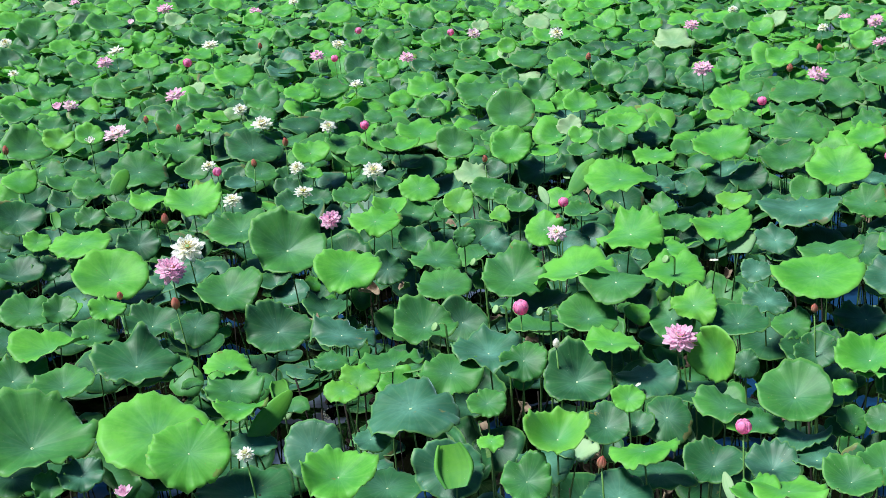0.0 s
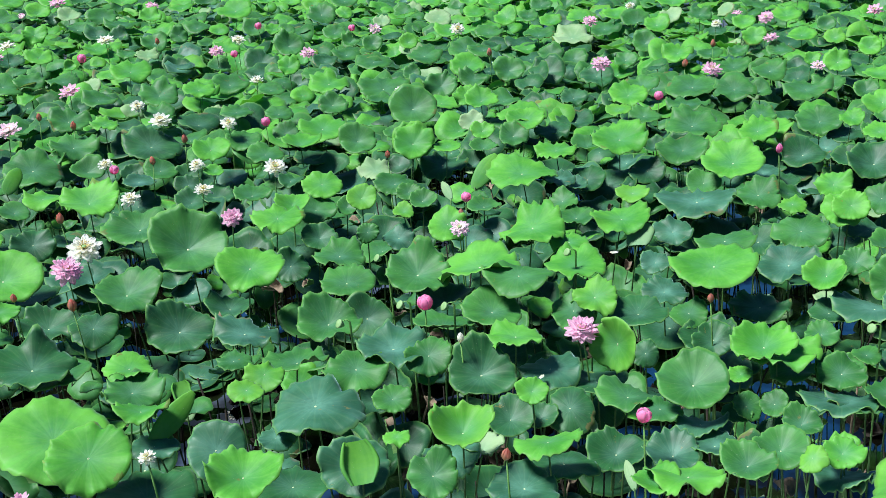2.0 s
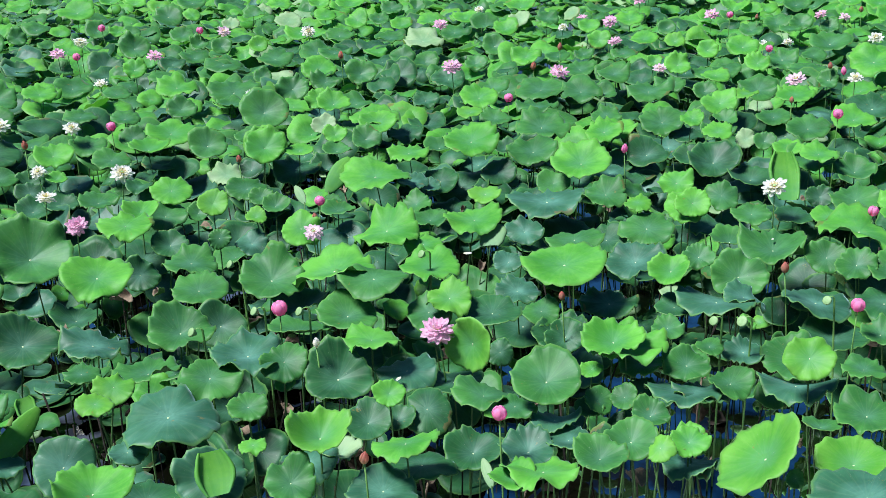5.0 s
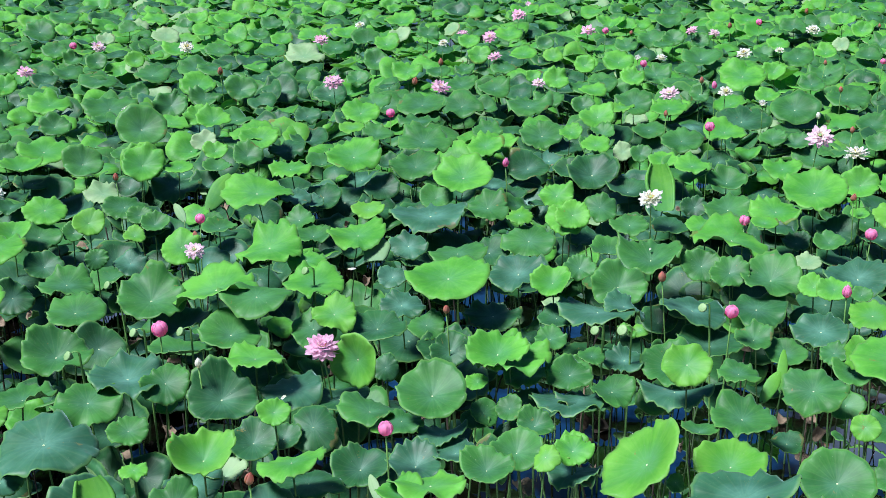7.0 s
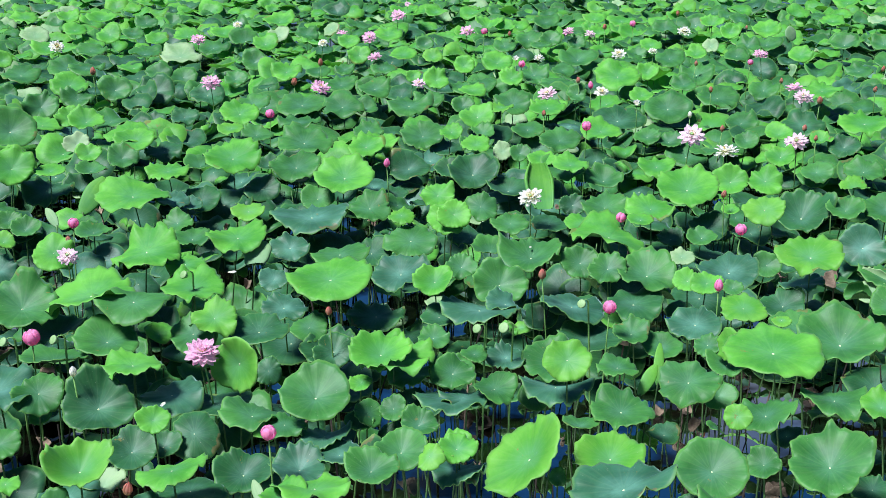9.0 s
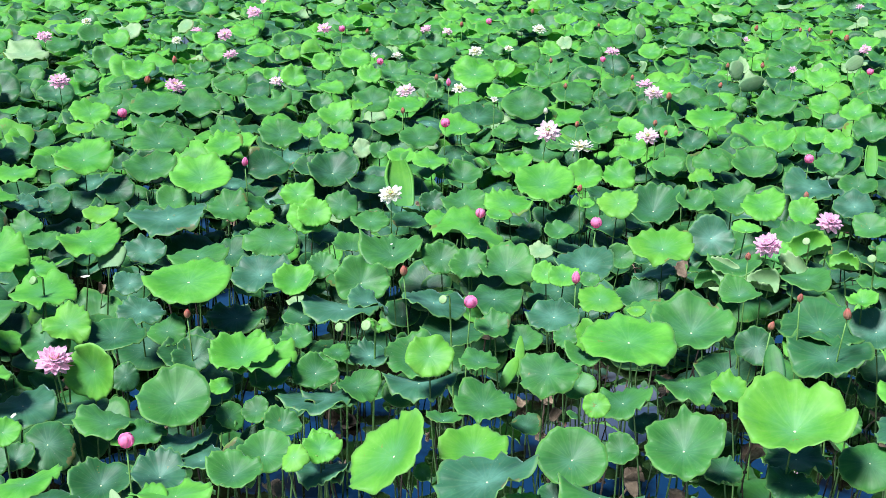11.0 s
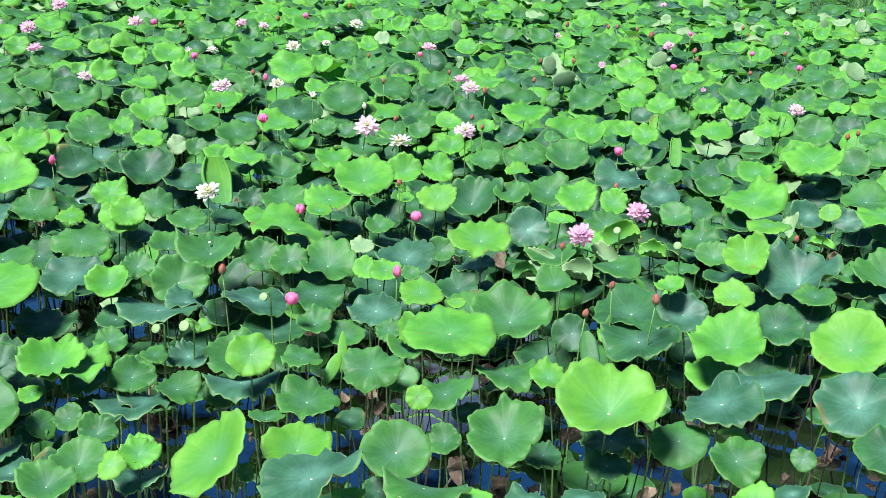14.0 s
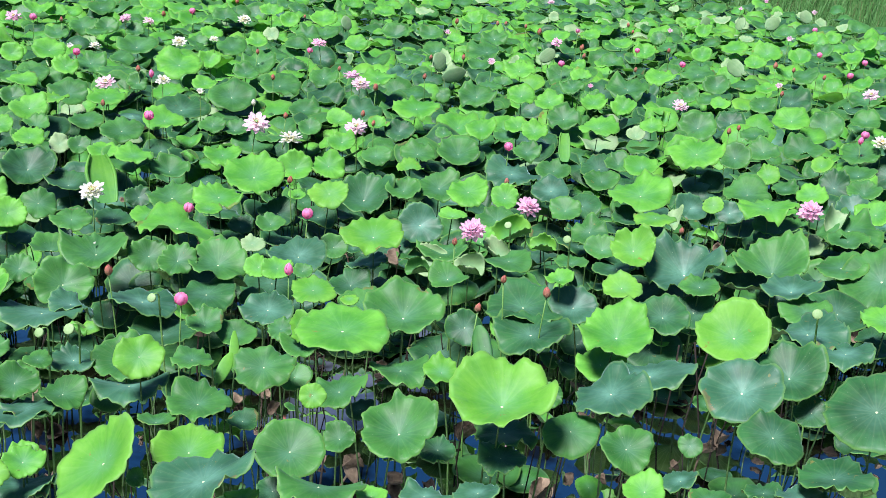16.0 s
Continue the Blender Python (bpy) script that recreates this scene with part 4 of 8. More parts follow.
lotus_leaf(0.70, 4.80, 0.67, 0.118, -0.05, -0.45, 'deep', 'shield', None, 0.37)
lotus_leaf(-1.37, 4.67, 0.89, 0.260, 0.21, -0.28, 'fresh', 'smooth', None, 0.04)
lotus_leaf(-1.84, 4.53, 0.75, 0.078, 0.30, -0.42, 'mid', 'shield', None, 0.26)
lotus_leaf(0.15, 4.89, 0.80, 0.092, 0.03, -0.38, 'mid', 'shield', None, 0.17)
lotus_leaf(3.88, 2.99, 0.68, 0.155, -0.02, 0.10, 'deep', 'shield', None, 0.01)
lotus_leaf(-0.97, 4.81, 0.73, 0.110, 0.14, -0.07, 'waxy', 'shield', None, 0.00)
lotus_leaf(-1.72, 4.60, 0.75, 0.101, 0.26, -0.31, 'waxy', 'shield', None, 0.16)
lotus_leaf(1.00, 4.85, 0.67, 0.131, -0.10, -0.52, 'deep', 'shield', None, -0.10)
lotus_leaf(-1.02, 4.88, 0.88, 0.121, 0.11, 0.17, 'fresh', 'wavy', None, 0.15)
lotus_leaf(2.19, 4.48, 0.75, 0.183, 0.08, 0.18, 'waxy', 'wavy', None, 0.03)
lotus_leaf(2.25, 4.46, 0.75, 0.137, 0.12, 0.13, 'waxy', 'wavy', None, 0.05)
lotus_leaf(-0.21, 4.75, 0.88, 0.224, -0.04, -0.06, 'waxy', 'wavy', None, -0.03)
lotus_leaf(2.38, 4.42, 0.80, 0.115, -0.03, -0.15, 'mid', 'wavy', None, 0.14)
lotus_leaf(3.43, 3.68, 0.77, 0.139, -0.21, 0.09, 'mid', 'shield', None, 0.15)
lotus_leaf(-0.54, 5.01, 0.87, 0.086, 0.12, -0.22, 'lime', 'shield', None, -0.06)
lotus_leaf(1.50, 4.52, 0.90, 0.168, -0.15, -0.37, 'mid', 'smooth', None, 0.33)
lotus_leaf(3.81, 3.36, 0.88, 0.100, -0.10, -0.27, 'lime', 'shield', None, 0.13)
lotus_leaf(4.57, 1.97, 0.85, 0.155, -0.24, -0.22, 'deep', 'shield', None, -0.03)
lotus_leaf(4.18, 2.96, 0.80, 0.064, -0.64, -0.41, 'mid', 'shield', None, 0.00)
lotus_leaf(2.26, 4.64, 0.81, 0.109, -0.16, -0.42, 'mid', 'shield', None, 0.19)
lotus_leaf(2.74, 4.44, 0.72, 0.184, 0.14, 0.18, 'waxy', 'wavy', None, 0.04)
lotus_leaf(1.94, 4.80, 0.91, 0.149, -0.14, -0.23, 'fresh', 'shield', None, 0.30)
lotus_leaf(-0.46, 5.16, 0.87, 0.098, 0.11, -0.46, 'lime', 'wavy', None, -0.10)
lotus_leaf(2.70, 4.28, 0.95, 0.116, -0.33, -0.54, 'lime', 'smooth', None, 0.12)
lotus_leaf(2.00, 4.79, 0.88, 0.201, -0.01, -0.06, 'fresh', 'shield', None, 0.24)
lotus_leaf(2.27, 4.69, 0.79, 0.110, -0.21, -0.42, 'mid', 'shield', None, 0.32)
lotus_leaf(3.77, 3.60, 0.81, 0.157, 0.01, 0.09, 'mid', 'wavy', None, 0.08)
lotus_leaf(-2.01, 4.83, 0.79, 0.287, 0.26, -0.21, 'mid', 'shield', None, 0.39)
lotus_leaf(2.09, 4.81, 0.77, 0.109, -0.06, -0.15, 'mid', 'shield', None, 0.03)
lotus_leaf(-0.01, 5.21, 0.82, 0.159, 0.06, -0.32, 'mid', 'shield', None, 0.06)
lotus_leaf(3.21, 3.99, 0.85, 0.146, -0.30, -0.21, 'mid', 'shield', None, 0.05)
lotus_leaf(0.97, 5.17, 0.73, 0.164, 0.01, -0.04, 'waxy', 'shield', None, -0.04)
lotus_leaf(4.25, 2.66, 0.90, 0.201, -0.24, 0.19, 'waxy', 'shield', None, 0.06)
lotus_leaf(0.81, 5.25, 0.89, 0.157, 0.04, 0.06, 'fresh', 'wavy', None, 0.03)
lotus_leaf(3.05, 4.36, 0.80, 0.111, -0.02, -0.04, 'mid', 'shield', None, 0.08)
lotus_leaf(2.84, 4.63, 0.75, 0.171, -0.13, -0.26, 'mid', 'shield', None, 0.13)
lotus_leaf(4.81, 3.10, 0.72, 0.137, -0.29, -0.07, 'fresh', 'smooth', None, 0.17)
lotus_leaf(0.36, 5.22, 0.85, 0.119, -0.00, -0.51, 'mid', 'shield', None, 0.10)
lotus_leaf(-1.12, 5.23, 0.81, 0.154, 0.16, -0.18, 'mid', 'shield', None, 0.20)
lotus_leaf(0.61, 5.12, 0.76, 0.175, -0.04, -0.51, 'deep', 'shield', None, 0.34)
lotus_leaf(2.46, 4.80, 0.81, 0.076, -0.01, -0.13, 'mid', 'shield', None, 0.08)
lotus_leaf(2.65, 4.80, 0.75, 0.105, -0.10, -0.25, 'waxy', 'shield', None, 0.13)
lotus_leaf(1.50, 5.29, 0.70, 0.074, -0.22, -0.74, 'deep', 'shield', None, 0.00)
lotus_leaf(3.65, 3.91, 0.95, 0.248, -0.09, -0.04, 'fresh', 'smooth', None, 0.09)
lotus_leaf(-1.16, 5.43, 0.85, 0.130, 0.14, -0.01, 'fresh', 'shield', None, 0.14)
lotus_leaf(4.64, 2.69, 0.86, 0.233, -0.10, 0.32, 'waxy', 'wavy', None, 0.04)
lotus_leaf(4.77, 2.25, 0.90, 0.199, -0.47, -0.11, 'waxy', 'smooth', None, 0.24)
lotus_leaf(0.19, 5.36, 0.84, 0.194, 0.06, -0.08, 'waxy', 'shield', None, 0.19)
lotus_leaf(-0.65, 5.59, 0.76, 0.100, 0.11, -0.06, 'mid', 'shield', None, -0.02)
lotus_leaf(2.39, 5.15, 0.77, 0.093, -0.11, -0.25, 'mid', 'shield', None, 0.12)
lotus_leaf(1.89, 5.36, 0.70, 0.111, -0.22, -0.55, 'deep', 'shield', None, 0.26)
lotus_leaf(4.84, 3.04, 0.89, 0.205, -0.32, -0.09, 'fresh', 'funnel', None, 0.37)
lotus_leaf(3.65, 4.40, 0.79, 0.078, -0.26, -0.29, 'mid', 'shield', None, 0.11)
lotus_leaf(5.35, 2.12, 0.65, 0.096, -0.56, -0.11, 'deep', 'shield', None, 0.11)
lotus_leaf(1.89, 5.45, 0.66, 0.154, -0.09, -0.33, 'deep', 'shield', None, 0.30)
lotus_leaf(1.32, 5.65, 0.89, 0.134, -0.08, -0.34, 'lime', 'shield', None, 0.13)
lotus_leaf(-2.00, 5.35, 0.85, 0.159, 0.05, -0.14, 'mid', 'shield', None, 0.21)
lotus_leaf(1.21, 5.70, 0.80, 0.134, -0.09, -0.42, 'mid', 'shield', None, 0.03)
lotus_leaf(5.12, 1.72, 0.90, 0.247, -0.45, -0.00, 'deep', 'smooth', None, 0.03)
lotus_leaf(-0.14, 5.85, 0.80, 0.177, 0.07, -0.37, 'mid', 'shield', None, 0.35)
lotus_leaf(1.84, 5.62, 0.75, 0.112, -0.12, -0.28, 'mid', 'shield', None, 0.05)
lotus_leaf(4.13, 3.95, 0.88, 0.222, -0.23, -0.15, 'mid', 'smooth', None, 0.38)
lotus_leaf(4.10, 4.35, 0.87, 0.054, -0.15, -0.10, 'lime', 'smooth', None, 0.00)
lotus_leaf(5.39, 2.64, 0.88, 0.207, -0.55, -0.11, 'lime', 'smooth', None, 0.39)
lotus_leaf(-0.62, 6.02, 0.72, 0.188, 0.26, -0.04, 'waxy', 'wavy', None, 0.02)
lotus_leaf(3.80, 4.70, 0.76, 0.149, -0.20, -0.22, 'waxy', 'shield', None, 0.14)
lotus_leaf(2.79, 5.38, 0.77, 0.212, 0.11, 0.11, 'waxy', 'wavy', None, 0.03)
lotus_leaf(-2.36, 5.60, 0.79, 0.182, 0.28, -0.28, 'mid', 'shield', None, 0.30)
lotus_leaf(4.02, 4.57, 0.87, 0.137, -0.13, -0.10, 'lime', 'shield', None, 0.03)
lotus_leaf(5.37, 2.28, 0.78, 0.200, -0.40, -0.03, 'deep', 'shield', None, 0.39)
lotus_leaf(-1.70, 5.64, 0.80, 0.231, 0.20, -0.14, 'deep', 'shield', None, 0.23)
lotus_leaf(4.92, 3.67, 0.66, 0.219, -0.20, -0.04, 'deep', 'shield', None, 0.19)
lotus_leaf(2.97, 5.40, 0.77, 0.125, 0.23, -0.13, 'waxy', 'wavy', None, 0.06)
lotus_leaf(2.29, 5.73, 0.69, 0.164, -0.03, -0.13, 'deep', 'shield', None, 0.05)
lotus_leaf(4.71, 4.00, 0.65, 0.115, -0.62, -0.50, 'deep', 'shield', None, 0.00)
lotus_leaf(2.62, 5.62, 0.89, 0.115, -0.41, -0.41, 'fresh', 'shield', None, 0.40)
lotus_leaf(1.80, 5.95, 0.75, 0.133, -0.09, -0.24, 'waxy', 'shield', None, 0.07)
lotus_leaf(3.35, 5.28, 0.73, 0.204, 0.21, -0.06, 'waxy', 'shield', None, 0.08)
lotus_leaf(0.76, 6.16, 0.93, 0.253, -0.12, 0.07, 'fresh', 'shield', None, 0.14)
lotus_leaf(-1.01, 6.21, 0.69, 0.198, 0.16, -0.46, 'deep', 'shield', None, 0.27)
lotus_leaf(2.03, 5.77, 0.95, 0.243, -0.07, -0.11, 'fresh', 'smooth', None, 0.12)
lotus_leaf(4.04, 4.92, 0.89, 0.093, -0.30, -0.35, 'fresh', 'shield', None, 0.13)
lotus_leaf(1.35, 6.24, 0.85, 0.189, -0.02, -0.14, 'fresh', 'shield', None, 0.15)
lotus_leaf(5.98, 2.24, 0.76, 0.162, -0.06, 0.17, 'waxy', 'wavy', None, 0.06)
lotus_leaf(0.94, 5.87, 0.97, 0.188, -0.00, -0.15, 'mid', 'shield', None, 0.04)
lotus_leaf(3.07, 5.66, 0.78, 0.163, -0.28, -0.57, 'mid', 'shield', None, 0.27)
lotus_leaf(3.77, 5.25, 0.68, 0.188, -0.07, -0.10, 'deep', 'wavy', None, 0.09)
lotus_leaf(5.32, 3.67, 0.73, 0.148, -0.50, -0.27, 'waxy', 'shield', None, 0.30)
lotus_leaf(5.15, 3.92, 0.69, 0.256, -0.13, 0.01, 'deep', 'shield', None, 0.11)
lotus_leaf(5.48, 3.45, 0.89, 0.126, -0.30, -0.07, 'lime', 'shield', None, 0.14)
lotus_leaf(0.40, 6.26, 0.88, 0.203, 0.02, -0.38, 'mid', 'shield', None, 0.31)
lotus_leaf(-1.53, 6.37, 0.70, 0.149, 0.20, -0.30, 'deep', 'shield', None, 0.04)
lotus_leaf(-2.00, 6.25, 0.91, 0.103, 0.25, -0.37, 'fresh', 'shield', None, 0.09)
lotus_leaf(-0.02, 6.57, 0.75, 0.183, 0.07, -0.13, 'mid', 'shield', None, 0.11)
lotus_leaf(6.11, 2.53, 0.74, 0.247, -0.02, 0.18, 'waxy', 'wavy', None, 0.07)
lotus_leaf(2.60, 6.08, 0.78, 0.178, -0.29, -0.18, 'waxy', 'shield', None, 0.23)
lotus_leaf(-0.59, 6.51, 0.93, 0.198, 0.12, -0.38, 'fresh', 'funnel', None, 0.14)
lotus_leaf(1.87, 6.36, 0.77, 0.095, -0.14, -0.44, 'waxy', 'shield', None, 0.13)
lotus_leaf(5.77, 3.31, 0.67, 0.178, -0.32, -0.05, 'deep', 'shield', None, 0.16)
lotus_leaf(3.98, 5.42, 0.77, 0.187, -0.20, -0.27, 'mid', 'shield', None, 0.34)
lotus_leaf(3.78, 5.56, 0.80, 0.121, -0.29, -0.44, 'mid', 'shield', None, 0.25)
lotus_leaf(6.38, 2.19, 0.87, 0.154, -0.24, 0.10, 'fresh', 'shield', None, 0.14)
lotus_leaf(1.39, 6.62, 0.86, 0.121, -0.04, -0.24, 'fresh', 'shield', None, 0.03)
lotus_leaf(-1.83, 6.53, 0.66, 0.181, 0.20, -0.22, 'deep', 'shield', None, 0.29)
lotus_leaf(3.02, 6.08, 0.76, 0.101, -0.26, -0.52, 'mid', 'shield', None, 0.18)
lotus_leaf(-1.31, 6.39, 0.88, 0.206, 0.09, -0.23, 'mid', 'shield', None, 0.27)
lotus_leaf(3.70, 5.75, 0.79, 0.121, -0.41, -0.50, 'mid', 'shield', None, 0.28)
lotus_leaf(3.46, 5.96, 0.79, 0.198, -0.17, -0.13, 'mid', 'shield', None, 0.34)
lotus_leaf(4.49, 5.26, 0.76, 0.192, -0.19, -0.19, 'waxy', 'shield', None, 0.19)
lotus_leaf(6.39, 2.68, 0.76, 0.154, -0.35, 0.01, 'mid', 'shield', None, 0.14)
lotus_leaf(4.85, 4.95, 0.91, 0.197, -0.24, -0.19, 'lime', 'funnel', None, 0.21)
lotus_leaf(-0.05, 6.93, 0.80, 0.178, 0.07, -0.14, 'mid', 'shield', None, 0.11)
lotus_leaf(2.32, 6.40, 0.85, 0.188, -0.06, -0.06, 'mid', 'shield', None, 0.00)
lotus_leaf(1.78, 6.82, 0.91, 0.191, -0.05, -0.15, 'fresh', 'shield', None, 0.14)
lotus_leaf(1.19, 6.78, 0.92, 0.225, -0.22, -0.14, 'fresh', 'wavy', None, 0.04)
lotus_leaf(0.67, 7.04, 0.91, 0.136, -0.03, -0.58, 'fresh', 'shield', None, 0.02)
lotus_leaf(3.99, 5.87, 0.88, 0.279, 0.22, -0.04, 'fresh', 'wavy', None, 0.05)
lotus_leaf(-0.38, 7.13, 0.69, 0.122, 0.07, -0.77, 'deep', 'shield', None, 0.09)
lotus_leaf(-2.63, 6.69, 0.75, 0.174, 0.27, -0.26, 'mid', 'shield', None, 0.16)
lotus_leaf(6.14, 3.81, 0.88, 0.157, -0.54, -0.24, 'lime', 'shield', None, 0.39)
lotus_leaf(-2.16, 6.92, 0.85, 0.245, 0.25, -0.34, 'fresh', 'smooth', None, 0.24)
lotus_leaf(2.92, 6.65, 0.77, 0.177, -0.14, -0.33, 'mid', 'shield', None, 0.07)
lotus_leaf(6.39, 3.55, 0.73, 0.265, -0.41, 0.02, 'waxy', 'wavy', None, 0.42)
lotus_leaf(0.15, 7.33, 0.81, 0.075, 0.01, -0.80, 'mid', 'shield', None, 0.00)
lotus_leaf(2.18, 7.00, 0.72, 0.129, -0.16, -0.44, 'waxy', 'shield', None, 0.10)
lotus_leaf(0.36, 7.34, 0.74, 0.116, 0.03, -0.41, 'waxy', 'shield', None, 0.11)
lotus_leaf(3.25, 6.66, 0.91, 0.115, -0.27, -0.64, 'fresh', 'shield', None, 0.19)
lotus_leaf(2.94, 6.85, 0.89, 0.097, -0.08, -0.21, 'lime', 'shield', None, 0.00)
lotus_leaf(3.23, 6.74, 0.86, 0.139, -0.24, -0.49, 'fresh', 'shield', None, 0.08)
lotus_leaf(6.85, 3.15, 0.76, 0.258, -0.29, 0.02, 'mid', 'funnel', None, 0.53)
lotus_leaf(-1.01, 7.00, 0.92, 0.258, 0.16, -0.56, 'mid', 'funnel', None, 0.41)
lotus_leaf(3.43, 6.76, 0.69, 0.155, -0.01, -0.13, 'deep', 'wavy', None, 0.07)
lotus_leaf(3.69, 6.66, 0.78, 0.132, -0.12, -0.29, 'mid', 'shield', None, 0.08)
lotus_leaf(-0.46, 7.62, 0.87, 0.183, 0.10, -0.20, 'fresh', 'shield', None, 0.07)
lotus_leaf(5.60, 5.25, 0.76, 0.160, -0.55, -0.48, 'waxy', 'shield', None, 0.19)
lotus_leaf(4.56, 6.21, 0.90, 0.167, -0.17, -0.23, 'fresh', 'shield', None, 0.11)
lotus_leaf(2.03, 7.45, 0.87, 0.113, -0.08, -0.26, 'lime', 'shield', None, 0.10)
lotus_leaf(6.43, 4.37, 0.79, 0.143, -0.50, -0.01, 'mid', 'shield', None, 0.11)
lotus_leaf(7.37, 2.61, 0.75, 0.284, -0.56, -0.06, 'mid', 'smooth', None, 0.15)
lotus_leaf(6.08, 4.94, 0.79, 0.151, -0.32, -0.17, 'mid', 'shield', None, 0.06)
lotus_leaf(1.58, 7.71, 0.77, 0.116, -0.32, -0.29, 'mid', 'shield', None, 0.12)
lotus_leaf(2.89, 7.32, 0.81, 0.169, -0.15, -0.27, 'mid', 'shield', None, 0.12)
lotus_leaf(7.34, 2.89, 0.77, 0.183, -0.20, 0.10, 'mid', 'shield', None, 0.05)
lotus_leaf(5.28, 5.87, 0.89, 0.142, -0.33, -0.33, 'lime', 'shield', None, 0.13)
lotus_leaf(0.14, 7.89, 0.88, 0.113, 0.03, -0.62, 'lime', 'smooth', None, 0.25)
lotus_leaf(3.67, 7.07, 0.79, 0.135, -0.22, -0.50, 'mid', 'shield', None, 0.04)
lotus_leaf(2.53, 7.56, 0.72, 0.285, -0.03, -0.00, 'waxy', 'shield', None, 0.10)
lotus_leaf(4.46, 6.63, 0.80, 0.173, -0.17, -0.28, 'mid', 'shield', None, 0.12)
lotus_leaf(-1.45, 7.86, 0.80, 0.242, -0.02, -0.22, 'mid', 'shield', None, 0.16)
lotus_leaf(-0.20, 8.02, 0.78, 0.156, 0.08, -0.43, 'mid', 'shield', None, 0.19)
lotus_leaf(3.42, 7.28, 0.85, 0.136, -0.20, -0.43, 'fresh', 'shield', None, 0.12)
lotus_leaf(6.91, 4.14, 0.87, 0.152, -0.09, 0.10, 'lime', 'shield', None, 0.01)
lotus_leaf(5.34, 6.05, 0.65, 0.153, -0.16, -0.14, 'deep', 'shield', None, 0.15)
lotus_leaf(6.29, 5.06, 0.89, 0.109, -0.55, -0.38, 'fresh', 'shield', None, 0.25)
lotus_leaf(-2.57, 7.72, 0.85, 0.211, 0.01, -0.16, 'fresh', 'shield', None, -0.01)
lotus_leaf(6.20, 5.34, 0.88, 0.161, -0.33, -0.20, 'fresh', 'shield', None, 0.09)
lotus_leaf(5.06, 6.46, 0.90, 0.240, -0.20, -0.24, 'fresh', 'funnel', None, 0.20)
lotus_leaf(-0.14, 8.22, 0.91, 0.151, 0.07, -0.45, 'fresh', 'smooth', None, 0.05)
lotus_leaf(1.37, 8.19, 0.86, 0.266, -0.01, -0.17, 'fresh', 'shield', None, 0.13)
lotus_leaf(-2.85, 7.80, 0.66, 0.132, 0.27, -0.31, 'deep', 'shield', None, 0.09)
lotus_leaf(-2.25, 8.02, 0.71, 0.155, 0.26, -0.55, 'deep', 'shield', None, 0.11)
lotus_leaf(-2.92, 7.83, 0.85, 0.099, 0.30, -0.43, 'fresh', 'shield', None, 0.17)
lotus_leaf(5.84, 6.09, 0.68, 0.216, -0.37, -0.34, 'deep', 'shield', None, 0.55)
lotus_leaf(2.93, 7.93, 0.87, 0.238, -0.15, -0.31, 'fresh', 'smooth', None, 0.24)
lotus_leaf(4.52, 7.16, 0.66, 0.100, -0.37, -0.62, 'deep', 'shield', None, 0.22)
lotus_leaf(6.28, 5.71, 0.80, 0.177, -0.33, -0.23, 'mid', 'shield', None, 0.23)
lotus_leaf(-1.88, 8.34, 0.89, 0.240, 0.07, -0.22, 'fresh', 'shield', None, 0.20)
lotus_leaf(2.79, 2.78, 0.88, 0.067, 0.02, 0.09, 'fresh', 'shield')
lotus_leaf(2.42, 3.12, 0.86, 0.066, 0.04, 0.07, 'fresh', 'shield')
lotus_leaf(1.13, 3.84, 0.86, 0.100, -0.01, 0.01, 'fresh', 'shield')
lotus_leaf(2.10, 3.59, 0.92, 0.200, -0.63, 0.20, 'lime', 'smooth')
lotus_leaf(2.70, 3.28, 0.70, 0.072, -0.34, -0.40, 'deep', 'shield')
lotus_leaf(4.02, 1.96, 0.74, 0.085, -0.15, 0.08, 'mid', 'shield')
lotus_leaf(0.52, 4.47, 0.72, 0.094, 0.03, -0.02, 'pale', 'funnel')
lotus_leaf(2.58, 3.96, 0.78, 0.089, 0.09, 0.11, 'mid', 'shield')
lotus_leaf(4.41, 1.72, 0.71, 0.125, 0.14, 0.25, 'waxy', 'shield')
lotus_leaf(1.70, 4.49, 0.75, 0.067, -0.11, -0.32, 'mid', 'shield')
lotus_leaf(1.74, 4.49, 0.78, 0.078, 0.28, -0.47, 'mid', 'wavy')
lotus_leaf(0.85, 4.84, 0.64, 0.084, -0.05, -0.33, 'deep', 'shield')
lotus_leaf(3.07, 3.97, 0.61, 0.082, -0.06, -0.07, 'deep', 'shield')
lotus_leaf(2.05, 4.70, 0.67, 0.085, -0.16, -0.36, 'deep', 'shield')
lotus_leaf(1.83, 4.80, 0.78, 0.058, -0.28, -0.32, 'fresh', 'shield')
lotus_leaf(1.29, 5.05, 0.89, 0.143, -0.79, -0.59, 'lime', 'smooth')
lotus_leaf(-2.12, 4.80, 0.66, 0.160, 0.24, -0.11, 'deep', 'shield')
lotus_leaf(3.83, 3.60, 0.71, 0.159, 0.13, 0.21, 'mid', 'wavy')
lotus_leaf(1.20, 5.12, 0.65, 0.156, 0.01, 0.04, 'deep', 'shield')
lotus_leaf(3.44, 4.03, 0.71, 0.086, -0.40, -0.46, 'mid', 'shield')
lotus_leaf(-0.31, 5.42, 0.79, 0.177, -0.05, 0.15, 'mid', 'wavy')
lotus_leaf(3.66, 4.24, 0.86, 0.090, -0.93, 0.11, 'lime', 'shield')
lotus_leaf(3.67, 4.26, 0.73, 0.106, -0.20, -0.20, 'mid', 'shield')
lotus_leaf(0.49, 5.73, 0.77, 0.186, 0.15, 0.15, 'mid', 'wavy')
lotus_leaf(3.39, 4.73, 0.77, 0.108, -0.14, -0.19, 'mid', 'shield')
